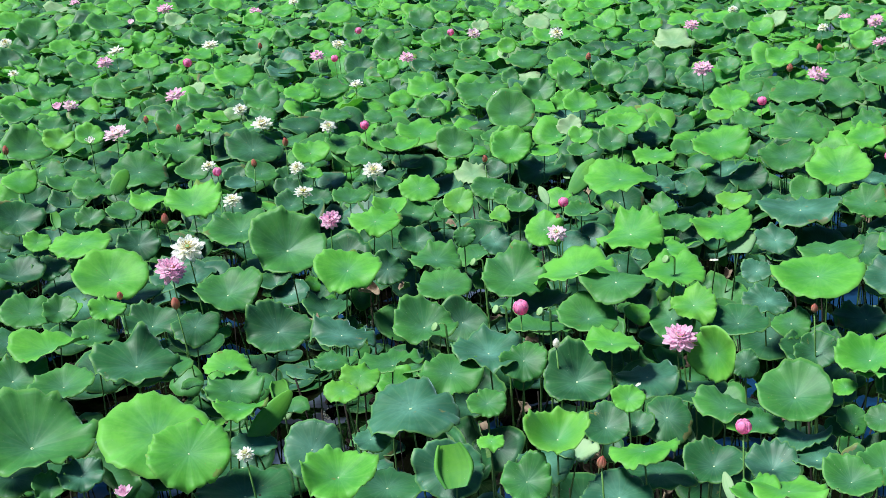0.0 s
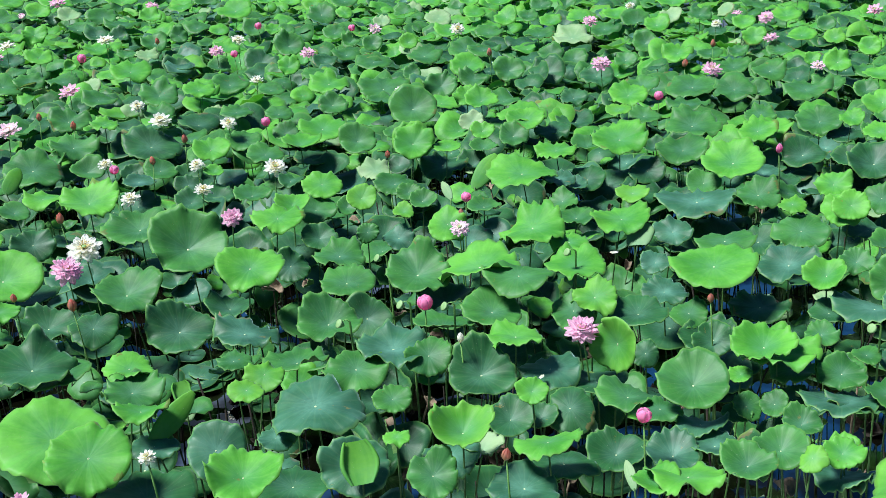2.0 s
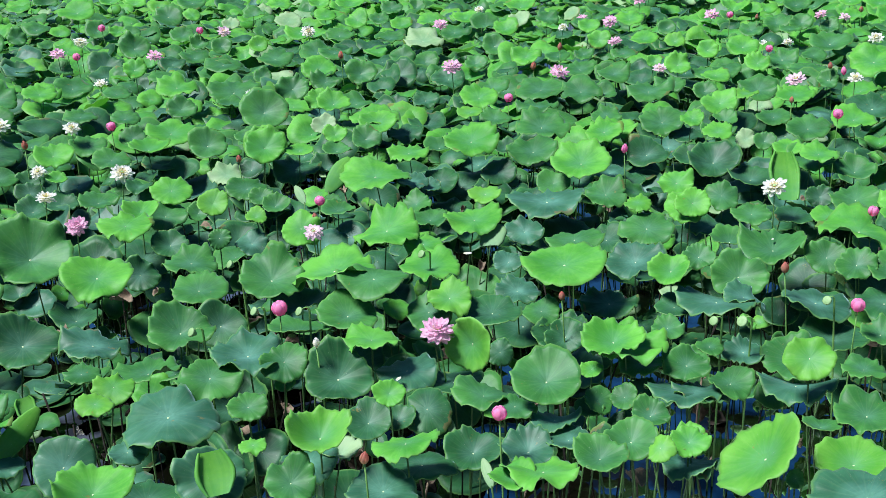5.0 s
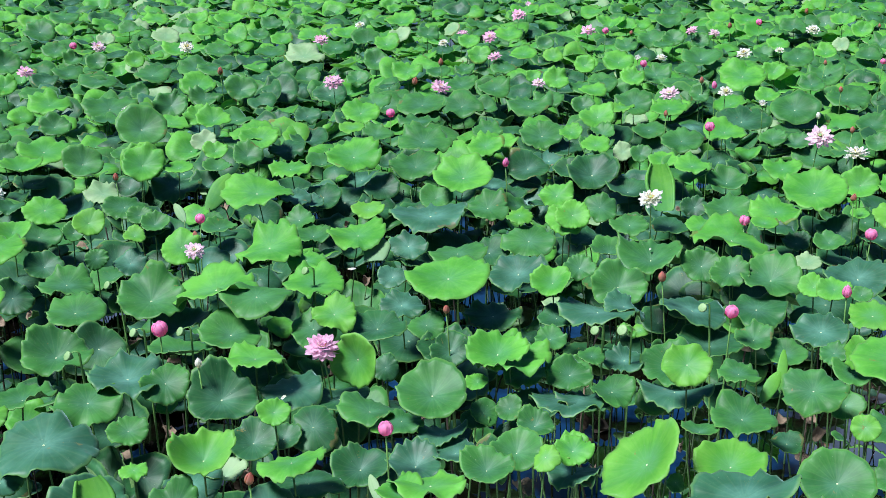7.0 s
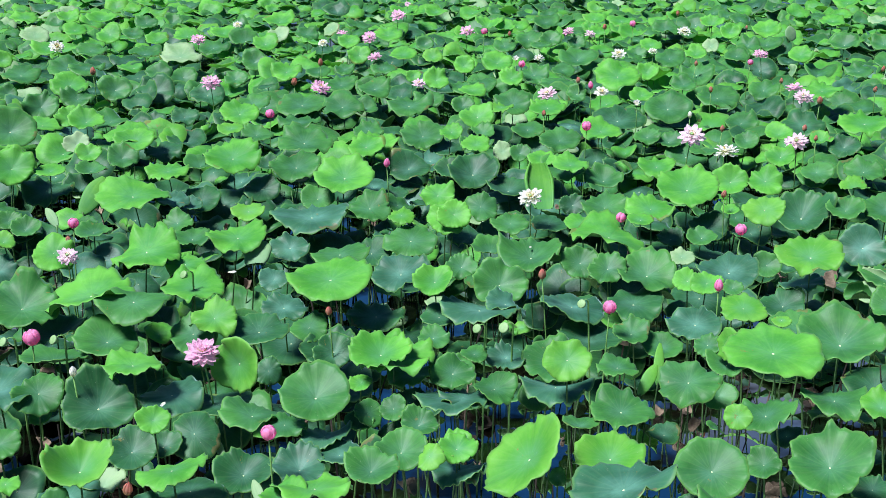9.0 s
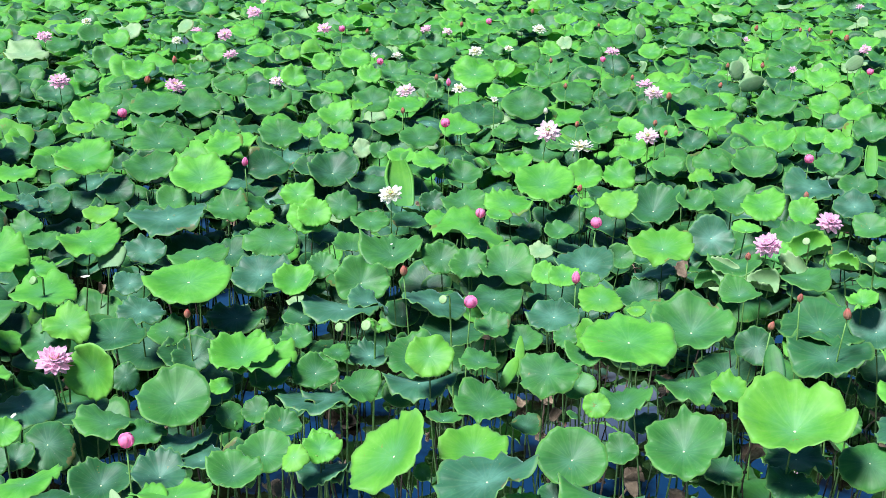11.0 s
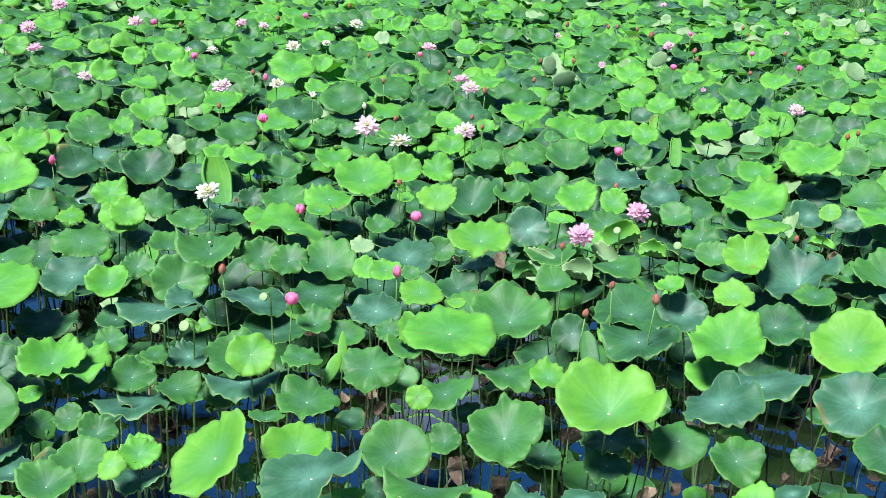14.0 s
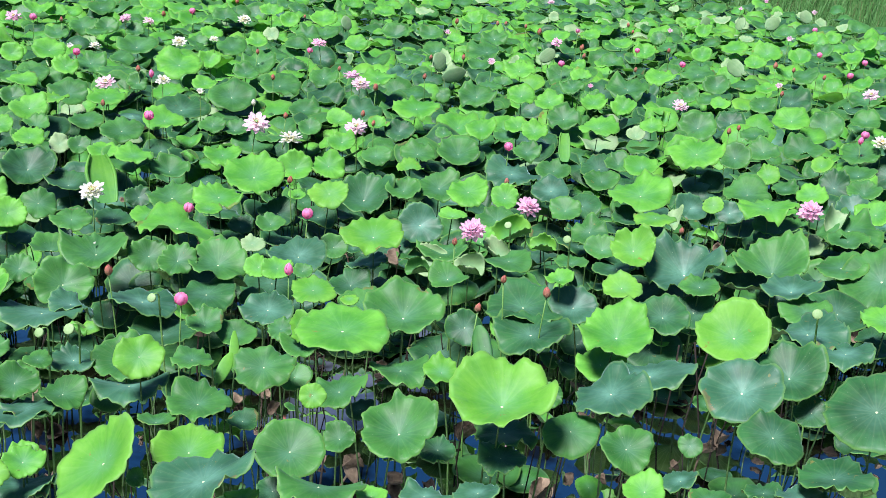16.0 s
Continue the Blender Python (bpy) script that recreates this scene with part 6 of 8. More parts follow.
far_leaf(8.48, 8.73, 0.90, 0.188, -0.20, -0.14, 'fresh', 'funnel', None, 0.11)
far_leaf(11.07, 5.16, 0.86, 0.198, -0.45, -0.06, 'fresh', 'funnel', None, 0.18)
far_leaf(5.19, 11.09, 0.87, 0.146, -0.28, -0.59, 'fresh', 'shield', None, 0.31)
far_leaf(5.65, 10.89, 0.81, 0.161, -0.13, -0.23, 'mid', 'shield', None, 0.12)
far_leaf(10.86, 5.74, 0.74, 0.161, -0.56, -0.17, 'deep', 'smooth', None, 0.25)
far_leaf(5.48, 11.01, 0.78, 0.147, -0.13, -0.24, 'mid', 'funnel', None, 0.12)
far_leaf(5.96, 10.79, 0.88, 0.137, -0.24, -0.50, 'fresh', 'shield', None, 0.24)
far_leaf(5.00, 11.27, 0.90, 0.083, -0.31, -0.72, 'fresh', 'funnel', None, 0.16)
far_leaf(-1.43, 12.30, 0.89, 0.176, 0.14, -0.27, 'fresh', 'smooth', None, 0.13)
far_leaf(6.43, 10.60, 0.81, 0.198, -0.05, -0.13, 'mid', 'funnel', None, 0.08)
far_leaf(1.51, 12.31, 0.91, 0.193, -0.03, -0.49, 'fresh', 'shield', None, 0.20)
far_leaf(8.21, 9.30, 0.82, 0.164, -0.32, -0.32, 'mid', 'funnel', None, 0.19)
far_leaf(2.90, 12.07, 0.72, 0.204, -0.09, -0.38, 'deep', 'funnel', None, 0.17)
far_leaf(5.72, 11.03, 0.80, 0.162, -0.12, -0.32, 'mid', 'funnel', None, 0.15)
far_leaf(10.22, 7.11, 0.78, 0.136, -0.50, -0.25, 'mid', 'smooth', None, 0.24)
far_leaf(4.33, 11.75, 0.77, 0.184, -0.14, -0.28, 'mid', 'funnel', None, 0.14)
far_leaf(7.08, 10.39, 0.87, 0.250, -0.23, -0.35, 'fresh', 'shield', None, 0.17)
far_leaf(7.67, 9.98, 0.81, 0.149, -0.27, -0.34, 'mid', 'shield', None, 0.18)
far_leaf(-1.42, 12.51, 0.85, 0.188, 0.14, -0.29, 'fresh', 'shield', None, 0.13)
far_leaf(1.99, 12.44, 0.79, 0.177, -0.09, -0.67, 'mid', 'funnel', None, 0.32)
far_leaf(0.91, 12.62, 0.82, 0.108, -0.02, -0.72, 'mid', 'smooth', None, 0.26)
far_leaf(3.81, 12.08, 0.90, 0.166, -0.16, -0.45, 'fresh', 'shield', None, 0.20)
far_leaf(9.72, 8.19, 0.79, 0.151, -0.14, -0.01, 'mid', 'shield', None, 0.08)
far_leaf(-1.90, 12.57, 0.81, 0.228, 0.17, -0.44, 'mid', 'funnel', None, 0.19)
far_leaf(11.68, 5.04, 0.75, 0.191, -0.73, -0.21, 'mid', 'smooth', None, 0.21)
far_leaf(-4.09, 12.06, 0.79, 0.203, 0.26, -0.25, 'mid', 'shield', None, 0.14)
far_leaf(3.29, 12.32, 0.82, 0.135, -0.14, -0.49, 'mid', 'shield', None, 0.21)
far_leaf(2.45, 12.57, 0.71, 0.217, -0.11, -0.60, 'deep', 'smooth', None, 0.28)
far_leaf(5.77, 11.57, 0.90, 0.125, -0.28, -0.64, 'fresh', 'smooth', None, 0.30)
far_leaf(6.48, 11.19, 0.80, 0.186, -0.23, -0.35, 'mid', 'shield', None, 0.17)
far_leaf(-1.15, 12.91, 0.80, 0.210, 0.13, -0.37, 'mid', 'funnel', None, 0.16)
far_leaf(7.58, 10.54, 0.85, 0.126, -0.39, -0.55, 'fresh', 'shield', None, 0.32)
far_leaf(10.52, 7.61, 0.81, 0.140, -0.41, -0.19, 'mid', 'shield', None, 0.18)
far_leaf(-3.85, 12.44, 0.81, 0.179, 0.25, -0.29, 'mid', 'shield', None, 0.14)
far_leaf(-0.10, 13.07, 0.79, 0.248, 0.08, -0.09, 'mid', 'smooth', None, 0.07)
far_leaf(5.87, 11.71, 0.89, 0.127, -0.26, -0.50, 'fresh', 'shield', None, 0.24)
far_leaf(8.12, 10.33, 0.81, 0.203, -0.29, -0.35, 'mid', 'shield', None, 0.19)
far_leaf(11.49, 6.40, 0.80, 0.138, -0.30, -0.01, 'mid', 'smooth', None, 0.12)
far_leaf(4.59, 12.33, 0.82, 0.119, -0.18, -0.37, 'mid', 'shield', None, 0.17)
far_leaf(5.03, 12.20, 0.82, 0.151, -0.12, -0.33, 'mid', 'funnel', None, 0.15)
far_leaf(6.25, 11.66, 0.88, 0.180, -0.20, -0.46, 'fresh', 'smooth', None, 0.21)
far_leaf(4.33, 12.50, 0.79, 0.149, -0.10, -0.20, 'mid', 'smooth', None, 0.10)
far_leaf(11.46, 6.63, 0.81, 0.129, -0.63, -0.26, 'mid', 'shield', None, 0.32)
far_leaf(2.58, 12.99, 0.83, 0.157, -0.09, -0.50, 'mid', 'shield', None, 0.21)
far_leaf(11.10, 7.24, 0.79, 0.250, -0.34, -0.09, 'mid', 'shield', None, 0.14)
far_leaf(-0.48, 13.24, 0.89, 0.140, 0.08, -0.64, 'fresh', 'funnel', None, 0.29)
far_leaf(11.88, 5.91, 0.78, 0.154, -0.45, -0.08, 'mid', 'smooth', None, 0.18)
far_leaf(12.39, 4.90, 0.75, 0.167, -0.50, -0.04, 'mid', 'shield', None, 0.20)
far_leaf(6.97, 11.37, 0.78, 0.153, -0.12, -0.24, 'mid', 'funnel', None, 0.12)
far_leaf(10.44, 8.34, 0.87, 0.192, -0.38, -0.21, 'fresh', 'shield', None, 0.17)
far_leaf(5.64, 12.14, 0.92, 0.122, -0.22, -0.47, 'lime', 'shield', None, 0.21)
far_leaf(0.53, 13.69, 0.78, 0.228, 0.05, -0.23, 'mid', 'smooth', None, 0.10)
far_leaf(12.28, 6.09, 0.91, 0.141, -0.32, 0.01, 'fresh', 'smooth', None, 0.12)
far_leaf(4.95, 12.78, 0.89, 0.133, -0.30, -0.70, 'fresh', 'shield', None, 0.21)
far_leaf(11.05, 8.18, 0.78, 0.181, -0.44, -0.22, 'mid', 'shield', None, 0.20)
far_leaf(1.87, 13.64, 0.83, 0.194, 0.01, -0.16, 'mid', 'funnel', None, 0.08)
far_leaf(6.51, 12.18, 0.79, 0.181, -0.20, -0.33, 'mid', 'shield', None, 0.16)
far_leaf(11.84, 7.28, 0.86, 0.179, -0.36, -0.09, 'fresh', 'shield', None, 0.14)
far_leaf(-2.37, 13.73, 0.89, 0.251, 0.18, -0.31, 'fresh', 'smooth', None, 0.14)
far_leaf(1.69, 13.84, 0.81, 0.231, -0.01, -0.34, 'mid', 'smooth', None, 0.14)
far_leaf(1.17, 13.91, 0.76, 0.232, 0.03, -0.26, 'mid', 'shield', None, 0.11)
far_leaf(10.02, 9.76, 0.80, 0.166, -0.28, -0.20, 'mid', 'shield', None, 0.14)
far_leaf(3.85, 13.48, 0.78, 0.167, -0.20, -0.65, 'mid', 'funnel', None, 0.32)
far_leaf(12.72, 5.97, 0.70, 0.258, -0.37, -0.01, 'deep', 'shield', None, 0.14)
far_leaf(8.44, 11.27, 0.82, 0.197, -0.21, -0.27, 'mid', 'shield', None, 0.14)
far_leaf(12.47, 6.85, 0.77, 0.162, -0.65, -0.25, 'mid', 'shield', None, 0.33)
far_leaf(3.04, 13.94, 0.83, 0.265, -0.05, -0.27, 'pale', 'shield', None, 0.12)
far_leaf(-3.21, 13.92, 0.80, 0.205, 0.19, -0.18, 'mid', 'shield', None, 0.10)
far_leaf(1.01, 14.26, 0.89, 0.122, -0.02, -0.71, 'lime', 'smooth', None, 0.30)
far_leaf(12.70, 6.60, 0.80, 0.181, -0.24, 0.04, 'mid', 'smooth', None, 0.09)
far_leaf(9.81, 10.52, 0.88, 0.151, -0.36, -0.34, 'fresh', 'smooth', None, 0.20)
far_leaf(-3.90, 13.85, 0.81, 0.241, 0.23, -0.27, 'mid', 'shield', None, 0.13)
far_leaf(-3.61, 13.95, 0.82, 0.190, 0.23, -0.33, 'mid', 'funnel', None, 0.15)
far_leaf(13.44, 5.38, 0.78, 0.195, -0.38, 0.02, 'mid', 'smooth', None, 0.14)
far_leaf(-0.88, 14.65, 0.69, 0.230, 0.11, -0.55, 'deep', 'shield', None, 0.23)
far_leaf(11.31, 9.61, 0.81, 0.298, -0.20, -0.06, 'mid', 'shield', None, 0.09)
far_leaf(0.58, 14.85, 0.81, 0.136, 0.01, -0.70, 'mid', 'smooth', None, 0.32)
far_leaf(7.11, 13.07, 0.80, 0.159, -0.21, -0.35, 'mid', 'smooth', None, 0.16)
far_leaf(-4.76, 14.10, 0.82, 0.241, 0.24, -0.19, 'mid', 'shield', None, 0.11)
far_leaf(5.26, 13.94, 0.86, 0.142, -0.15, -0.47, 'fresh', 'smooth', None, 0.19)
far_leaf(-1.32, 14.87, 0.89, 0.193, 0.13, -0.30, 'fresh', 'shield', None, 0.12)
far_leaf(6.23, 13.66, 0.80, 0.118, -0.29, -0.65, 'mid', 'smooth', None, 0.31)
far_leaf(13.08, 7.48, 0.74, 0.244, -0.30, -0.02, 'mid', 'shield', None, 0.11)
far_leaf(12.49, 8.44, 0.79, 0.160, -0.40, -0.15, 'mid', 'shield', None, 0.16)
far_leaf(7.65, 13.07, 0.77, 0.136, -0.04, -0.14, 'mid', 'shield', None, 0.08)
far_leaf(8.12, 12.91, 0.79, 0.134, -0.32, -0.44, 'mid', 'shield', None, 0.22)
far_leaf(-0.52, 15.24, 0.80, 0.206, 0.08, -0.71, 'mid', 'shield', None, 0.31)
far_leaf(13.95, 6.42, 0.83, 0.175, -0.44, -0.05, 'mid', 'shield', None, 0.16)
far_leaf(10.04, 11.74, 0.79, 0.175, -0.29, -0.31, 'mid', 'shield', None, 0.16)
far_leaf(7.96, 13.32, 0.79, 0.150, -0.35, -0.53, 'mid', 'shield', None, 0.27)
far_leaf(13.15, 8.38, 0.88, 0.149, -0.59, -0.27, 'fresh', 'shield', None, 0.27)
far_leaf(7.74, 13.55, 0.77, 0.185, -0.25, -0.39, 'mid', 'shield', None, 0.18)
far_leaf(-2.43, 15.53, 0.78, 0.165, 0.16, -0.27, 'pale', 'funnel', None, 0.12)
far_leaf(5.02, 14.92, 0.83, 0.175, -0.09, -0.38, 'mid', 'shield', None, 0.15)
far_leaf(13.71, 7.82, 0.89, 0.132, -0.67, -0.29, 'fresh', 'funnel', None, 0.30)
far_leaf(-2.69, 15.60, 0.81, 0.147, 0.17, -0.20, 'mid', 'shield', None, 0.10)
far_leaf(12.14, 10.20, 0.83, 0.189, -0.40, -0.25, 'mid', 'shield', None, 0.18)
far_leaf(-3.83, 15.50, 0.87, 0.184, 0.24, -0.41, 'fresh', 'shield', None, 0.17)
far_leaf(0.11, 16.21, 0.77, 0.174, 0.06, -0.49, 'mid', 'smooth', None, 0.19)
far_leaf(-4.72, 15.51, 0.79, 0.203, 0.27, -0.39, 'mid', 'shield', None, 0.17)
far_leaf(13.15, 9.89, 0.85, 0.193, -0.35, -0.15, 'fresh', 'smooth', None, 0.14)
far_leaf(-2.43, 16.31, 0.81, 0.196, 0.18, -0.56, 'mid', 'shield', None, 0.24)
far_leaf(-5.20, 15.78, 0.83, 0.224, 0.27, -0.30, 'mid', 'shield', None, 0.14)
far_leaf(14.86, 7.45, 0.87, 0.211, -0.55, -0.14, 'fresh', 'shield', None, 0.22)
far_leaf(-0.59, 16.68, 0.79, 0.139, 0.09, -0.50, 'mid', 'smooth', None, 0.19)
far_leaf(14.32, 8.75, 0.79, 0.155, -0.31, -0.04, 'mid', 'shield', None, 0.11)
far_leaf(-4.82, 16.10, 0.89, 0.137, 0.30, -0.61, 'fresh', 'smooth', None, 0.29)
far_leaf(-1.06, 16.96, 0.81, 0.184, 0.11, -0.60, 'mid', 'smooth', None, 0.24)
far_leaf(-2.17, 17.03, 0.79, 0.142, 0.16, -0.77, 'mid', 'shield', None, 0.21)
far_leaf(15.98, 6.68, 0.86, 0.155, -0.46, -0.02, 'fresh', 'shield', None, 0.16)
far_leaf(14.98, 9.33, 0.79, 0.124, -0.70, -0.36, 'mid', 'shield', None, 0.21)
far_leaf(16.65, 7.43, 0.79, 0.146, -0.61, -0.14, 'mid', 'shield', None, 0.24)
far_leaf(-4.41, 17.78, 0.85, 0.192, 0.26, -0.57, 'fresh', 'shield', None, 0.24)
far_leaf(-3.27, 18.67, 0.78, 0.283, 0.15, -0.08, 'mid', 'funnel', None, 0.06)
far_leaf(-5.85, 19.47, 0.80, 0.204, 0.31, -0.67, 'mid', 'shield', None, 0.32)
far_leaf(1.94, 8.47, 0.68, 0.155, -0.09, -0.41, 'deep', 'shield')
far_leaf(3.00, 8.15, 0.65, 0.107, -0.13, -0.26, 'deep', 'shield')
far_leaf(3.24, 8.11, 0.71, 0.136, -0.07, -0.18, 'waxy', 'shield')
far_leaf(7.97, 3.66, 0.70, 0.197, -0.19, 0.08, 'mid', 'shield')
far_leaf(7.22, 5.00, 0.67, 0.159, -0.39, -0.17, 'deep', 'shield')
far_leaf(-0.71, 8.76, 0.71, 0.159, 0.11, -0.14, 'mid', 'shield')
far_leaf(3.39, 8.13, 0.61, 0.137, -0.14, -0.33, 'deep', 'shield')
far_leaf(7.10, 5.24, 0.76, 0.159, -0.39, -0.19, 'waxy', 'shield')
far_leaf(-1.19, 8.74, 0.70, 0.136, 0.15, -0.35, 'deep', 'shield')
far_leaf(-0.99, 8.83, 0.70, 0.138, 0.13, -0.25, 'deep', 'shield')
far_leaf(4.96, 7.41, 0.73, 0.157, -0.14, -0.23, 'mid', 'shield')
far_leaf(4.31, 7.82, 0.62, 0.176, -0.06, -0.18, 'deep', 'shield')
far_leaf(6.45, 6.20, 0.81, 0.115, -0.17, -0.09, 'lime', 'shield')
far_leaf(8.19, 3.77, 0.79, 0.112, -0.31, 0.02, 'fresh', 'wavy')
far_leaf(-2.53, 8.68, 0.77, 0.124, 0.23, -0.28, 'mid', 'shield')
far_leaf(-1.01, 9.00, 0.87, 0.079, 0.14, -0.36, 'fresh', 'shield')
far_leaf(7.54, 5.06, 0.81, 0.139, -0.38, -0.14, 'mid', 'shield')
far_leaf(0.91, 9.16, 0.86, 0.118, 0.02, -0.24, 'fresh', 'shield')
far_leaf(8.67, 3.22, 0.81, 0.156, -0.47, -0.02, 'fresh', 'shield')
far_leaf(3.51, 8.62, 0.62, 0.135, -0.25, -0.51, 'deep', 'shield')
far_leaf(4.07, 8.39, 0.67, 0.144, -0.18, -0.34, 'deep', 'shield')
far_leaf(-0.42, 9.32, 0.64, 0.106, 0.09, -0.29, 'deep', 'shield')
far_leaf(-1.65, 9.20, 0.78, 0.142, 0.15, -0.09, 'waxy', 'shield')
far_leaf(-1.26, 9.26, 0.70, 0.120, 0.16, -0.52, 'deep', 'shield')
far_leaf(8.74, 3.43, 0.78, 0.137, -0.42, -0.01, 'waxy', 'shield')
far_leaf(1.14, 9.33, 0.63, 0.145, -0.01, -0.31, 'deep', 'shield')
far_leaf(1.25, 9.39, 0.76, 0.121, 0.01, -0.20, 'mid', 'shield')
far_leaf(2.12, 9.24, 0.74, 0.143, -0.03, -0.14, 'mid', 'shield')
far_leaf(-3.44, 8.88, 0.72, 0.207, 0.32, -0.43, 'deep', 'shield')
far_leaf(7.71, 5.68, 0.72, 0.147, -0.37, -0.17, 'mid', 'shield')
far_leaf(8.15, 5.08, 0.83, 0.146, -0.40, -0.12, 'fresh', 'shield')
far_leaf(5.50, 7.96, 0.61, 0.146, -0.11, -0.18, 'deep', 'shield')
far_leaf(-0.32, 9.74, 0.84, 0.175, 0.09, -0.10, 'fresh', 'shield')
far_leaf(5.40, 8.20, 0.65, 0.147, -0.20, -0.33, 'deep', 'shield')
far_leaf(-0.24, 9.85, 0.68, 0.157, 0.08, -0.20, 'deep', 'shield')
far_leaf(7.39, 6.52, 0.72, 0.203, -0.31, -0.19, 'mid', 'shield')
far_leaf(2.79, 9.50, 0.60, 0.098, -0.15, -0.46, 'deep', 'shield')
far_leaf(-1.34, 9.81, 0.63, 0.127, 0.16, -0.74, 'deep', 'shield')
far_leaf(-1.56, 9.79, 0.70, 0.151, 0.17, -0.38, 'mid', 'shield')
far_leaf(9.02, 4.16, 0.72, 0.122, -0.25, 0.05, 'mid', 'shield')
far_leaf(8.32, 5.43, 0.75, 0.126, -0.44, -0.17, 'mid', 'shield')
far_leaf(-3.22, 9.46, 0.65, 0.152, 0.24, -0.21, 'deep', 'shield')
far_leaf(4.34, 9.07, 0.68, 0.154, -0.11, -0.20, 'deep', 'shield')
far_leaf(-2.19, 9.86, 0.73, 0.152, 0.22, -0.46, 'mid', 'shield')
far_leaf(6.10, 8.09, 0.77, 0.128, -0.21, -0.27, 'mid', 'shield')
far_leaf(6.35, 7.91, 0.70, 0.129, -0.14, -0.15, 'mid', 'shield')
far_leaf(9.50, 3.66, 0.73, 0.147, -0.44, -0.01, 'mid', 'shield')
far_leaf(0.52, 10.17, 0.78, 0.094, 0.03, -0.41, 'mid', 'shield')
far_leaf(-1.84, 10.02, 0.64, 0.103, 0.20, -0.71, 'deep', 'shield')
far_leaf(-3.60, 9.53, 0.87, 0.159, 0.29, -0.32, 'fresh', 'shield')
far_leaf(4.74, 9.12, 0.76, 0.124, -0.06, -0.21, 'mid', 'shield')
far_leaf(-3.31, 9.78, 0.75, 0.156, 0.23, -0.16, 'mid', 'shield')
far_leaf(6.96, 7.64, 0.85, 0.131, -0.26, -0.24, 'fresh', 'shield')
far_leaf(7.96, 6.75, 0.71, 0.134, -0.30, -0.17, 'mid', 'shield')
far_leaf(-3.60, 9.82, 0.62, 0.152, 0.27, -0.26, 'deep', 'shield')
far_leaf(7.35, 7.52, 0.78, 0.107, -0.27, -0.22, 'fresh', 'shield')
far_leaf(9.81, 3.86, 0.79, 0.152, -0.29, 0.07, 'mid', 'shield')
far_leaf(5.98, 8.75, 0.63, 0.159, -0.22, -0.34, 'deep', 'shield')
far_leaf(2.28, 10.39, 0.66, 0.187, -0.03, -0.16, 'deep', 'shield')
far_leaf(9.78, 4.20, 0.81, 0.103, -0.53, -0.08, 'lime', 'shield')
far_leaf(1.42, 10.67, 0.88, 0.163, -0.03, -0.43, 'fresh', 'shield')
far_leaf(-3.60, 10.28, 0.74, 0.163, 0.05, -0.33, 'mid', 'shield')
far_leaf(5.21, 9.58, 0.65, 0.079, -0.35, -0.69, 'pale', 'shield')
far_leaf(4.09, 10.40, 0.80, 0.133, -0.17, -0.32, 'mid', 'shield')
far_leaf(1.08, 11.15, 0.78, 0.199, 0.04, -0.11, 'fresh', 'shield')
far_leaf(-3.46, 10.66, 0.66, 0.137, 0.24, -0.25, 'deep', 'shield')
far_leaf(9.70, 5.70, 0.73, 0.112, -0.50, -0.18, 'mid', 'shield')
far_leaf(9.56, 6.07, 0.70, 0.103, -0.46, -0.18, 'pale', 'funnel')
far_leaf(2.17, 11.34, 0.68, 0.116, -0.05, -0.35, 'deep', 'shield')
far_leaf(0.48, 11.56, 0.76, 0.176, 0.06, -0.04, 'mid', 'shield')
far_leaf(9.97, 6.00, 0.84, 0.099, -0.61, -0.27, 'lime', 'rolled', -1.17)
far_leaf(1.73, 11.69, 0.77, 0.107, -0.08, -0.65, 'lime', 'rolled', -1.30)
far_leaf(-1.47, 11.75, 0.66, 0.149, 0.15, -0.48, 'deep', 'shield')
far_leaf(-1.25, 12.05, 0.66, 0.122, 0.14, -0.41, 'pale', 'shield')
far_leaf(8.26, 9.09, 0.65, 0.155, -0.27, -0.25, 'mid', 'shield')
far_leaf(-0.80, 12.39, 0.69, 0.157, 0.11, -0.25, 'mid', 'shield')
far_leaf(8.72, 9.03, 0.62, 0.127, -0.36, -0.32, 'mid', 'shield')
far_leaf(-0.68, 12.62, 0.76, 0.159, 0.10, -0.18, 'mid', 'shield')
far_leaf(5.02, 11.68, 0.71, 0.141, -0.17, -0.38, 'deep', 'shield')
far_leaf(10.96, 6.57, 0.77, 0.159, -0.46, -0.15, 'mid', 'shield')
far_leaf(11.41, 6.19, 0.79, 0.115, -0.41, -0.08, 'fresh', 'shield')
far_leaf(10.19, 8.37, 0.74, 0.120, -0.27, -0.12, 'mid', 'shield')
far_leaf(10.75, 7.65, 0.88, 0.132, -0.30, -0.09, 'fresh', 'shield')
far_leaf(-2.63, 12.94, 0.74, 0.196, 0.18, -0.22, 'mid', 'shield')
far_leaf(10.00, 9.02, 0.72, 0.210, -0.02, -0.15, 'pale', 'shield')
far_leaf(-4.71, 12.82, 0.78, 0.226, 0.27, -0.23, 'mid', 'shield')
far_leaf(8.79, 10.45, 0.67, 0.136, -0.37, -0.41, 'deep', 'shield')
far_leaf(2.94, 13.38, 0.68, 0.169, -0.13, -0.59, 'mid', 'shield')
far_leaf(-4.85, 12.99, 0.82, 0.196, 0.31, -0.39, 'fresh', 'shield')
far_leaf(-2.85, 13.67, 0.76, 0.138, -0.14, -0.61, 'pale', 'shield')
far_leaf(11.36, 8.17, 0.89, 0.105, -0.39, -0.16, 'fresh', 'shield')
far_leaf(5.62, 12.99, 0.81, 0.177, -0.12, -0.26, 'fresh', 'shield')
far_leaf(9.61, 10.40, 0.72, 0.092, -0.89, 0.31, 'pale', 'shield')
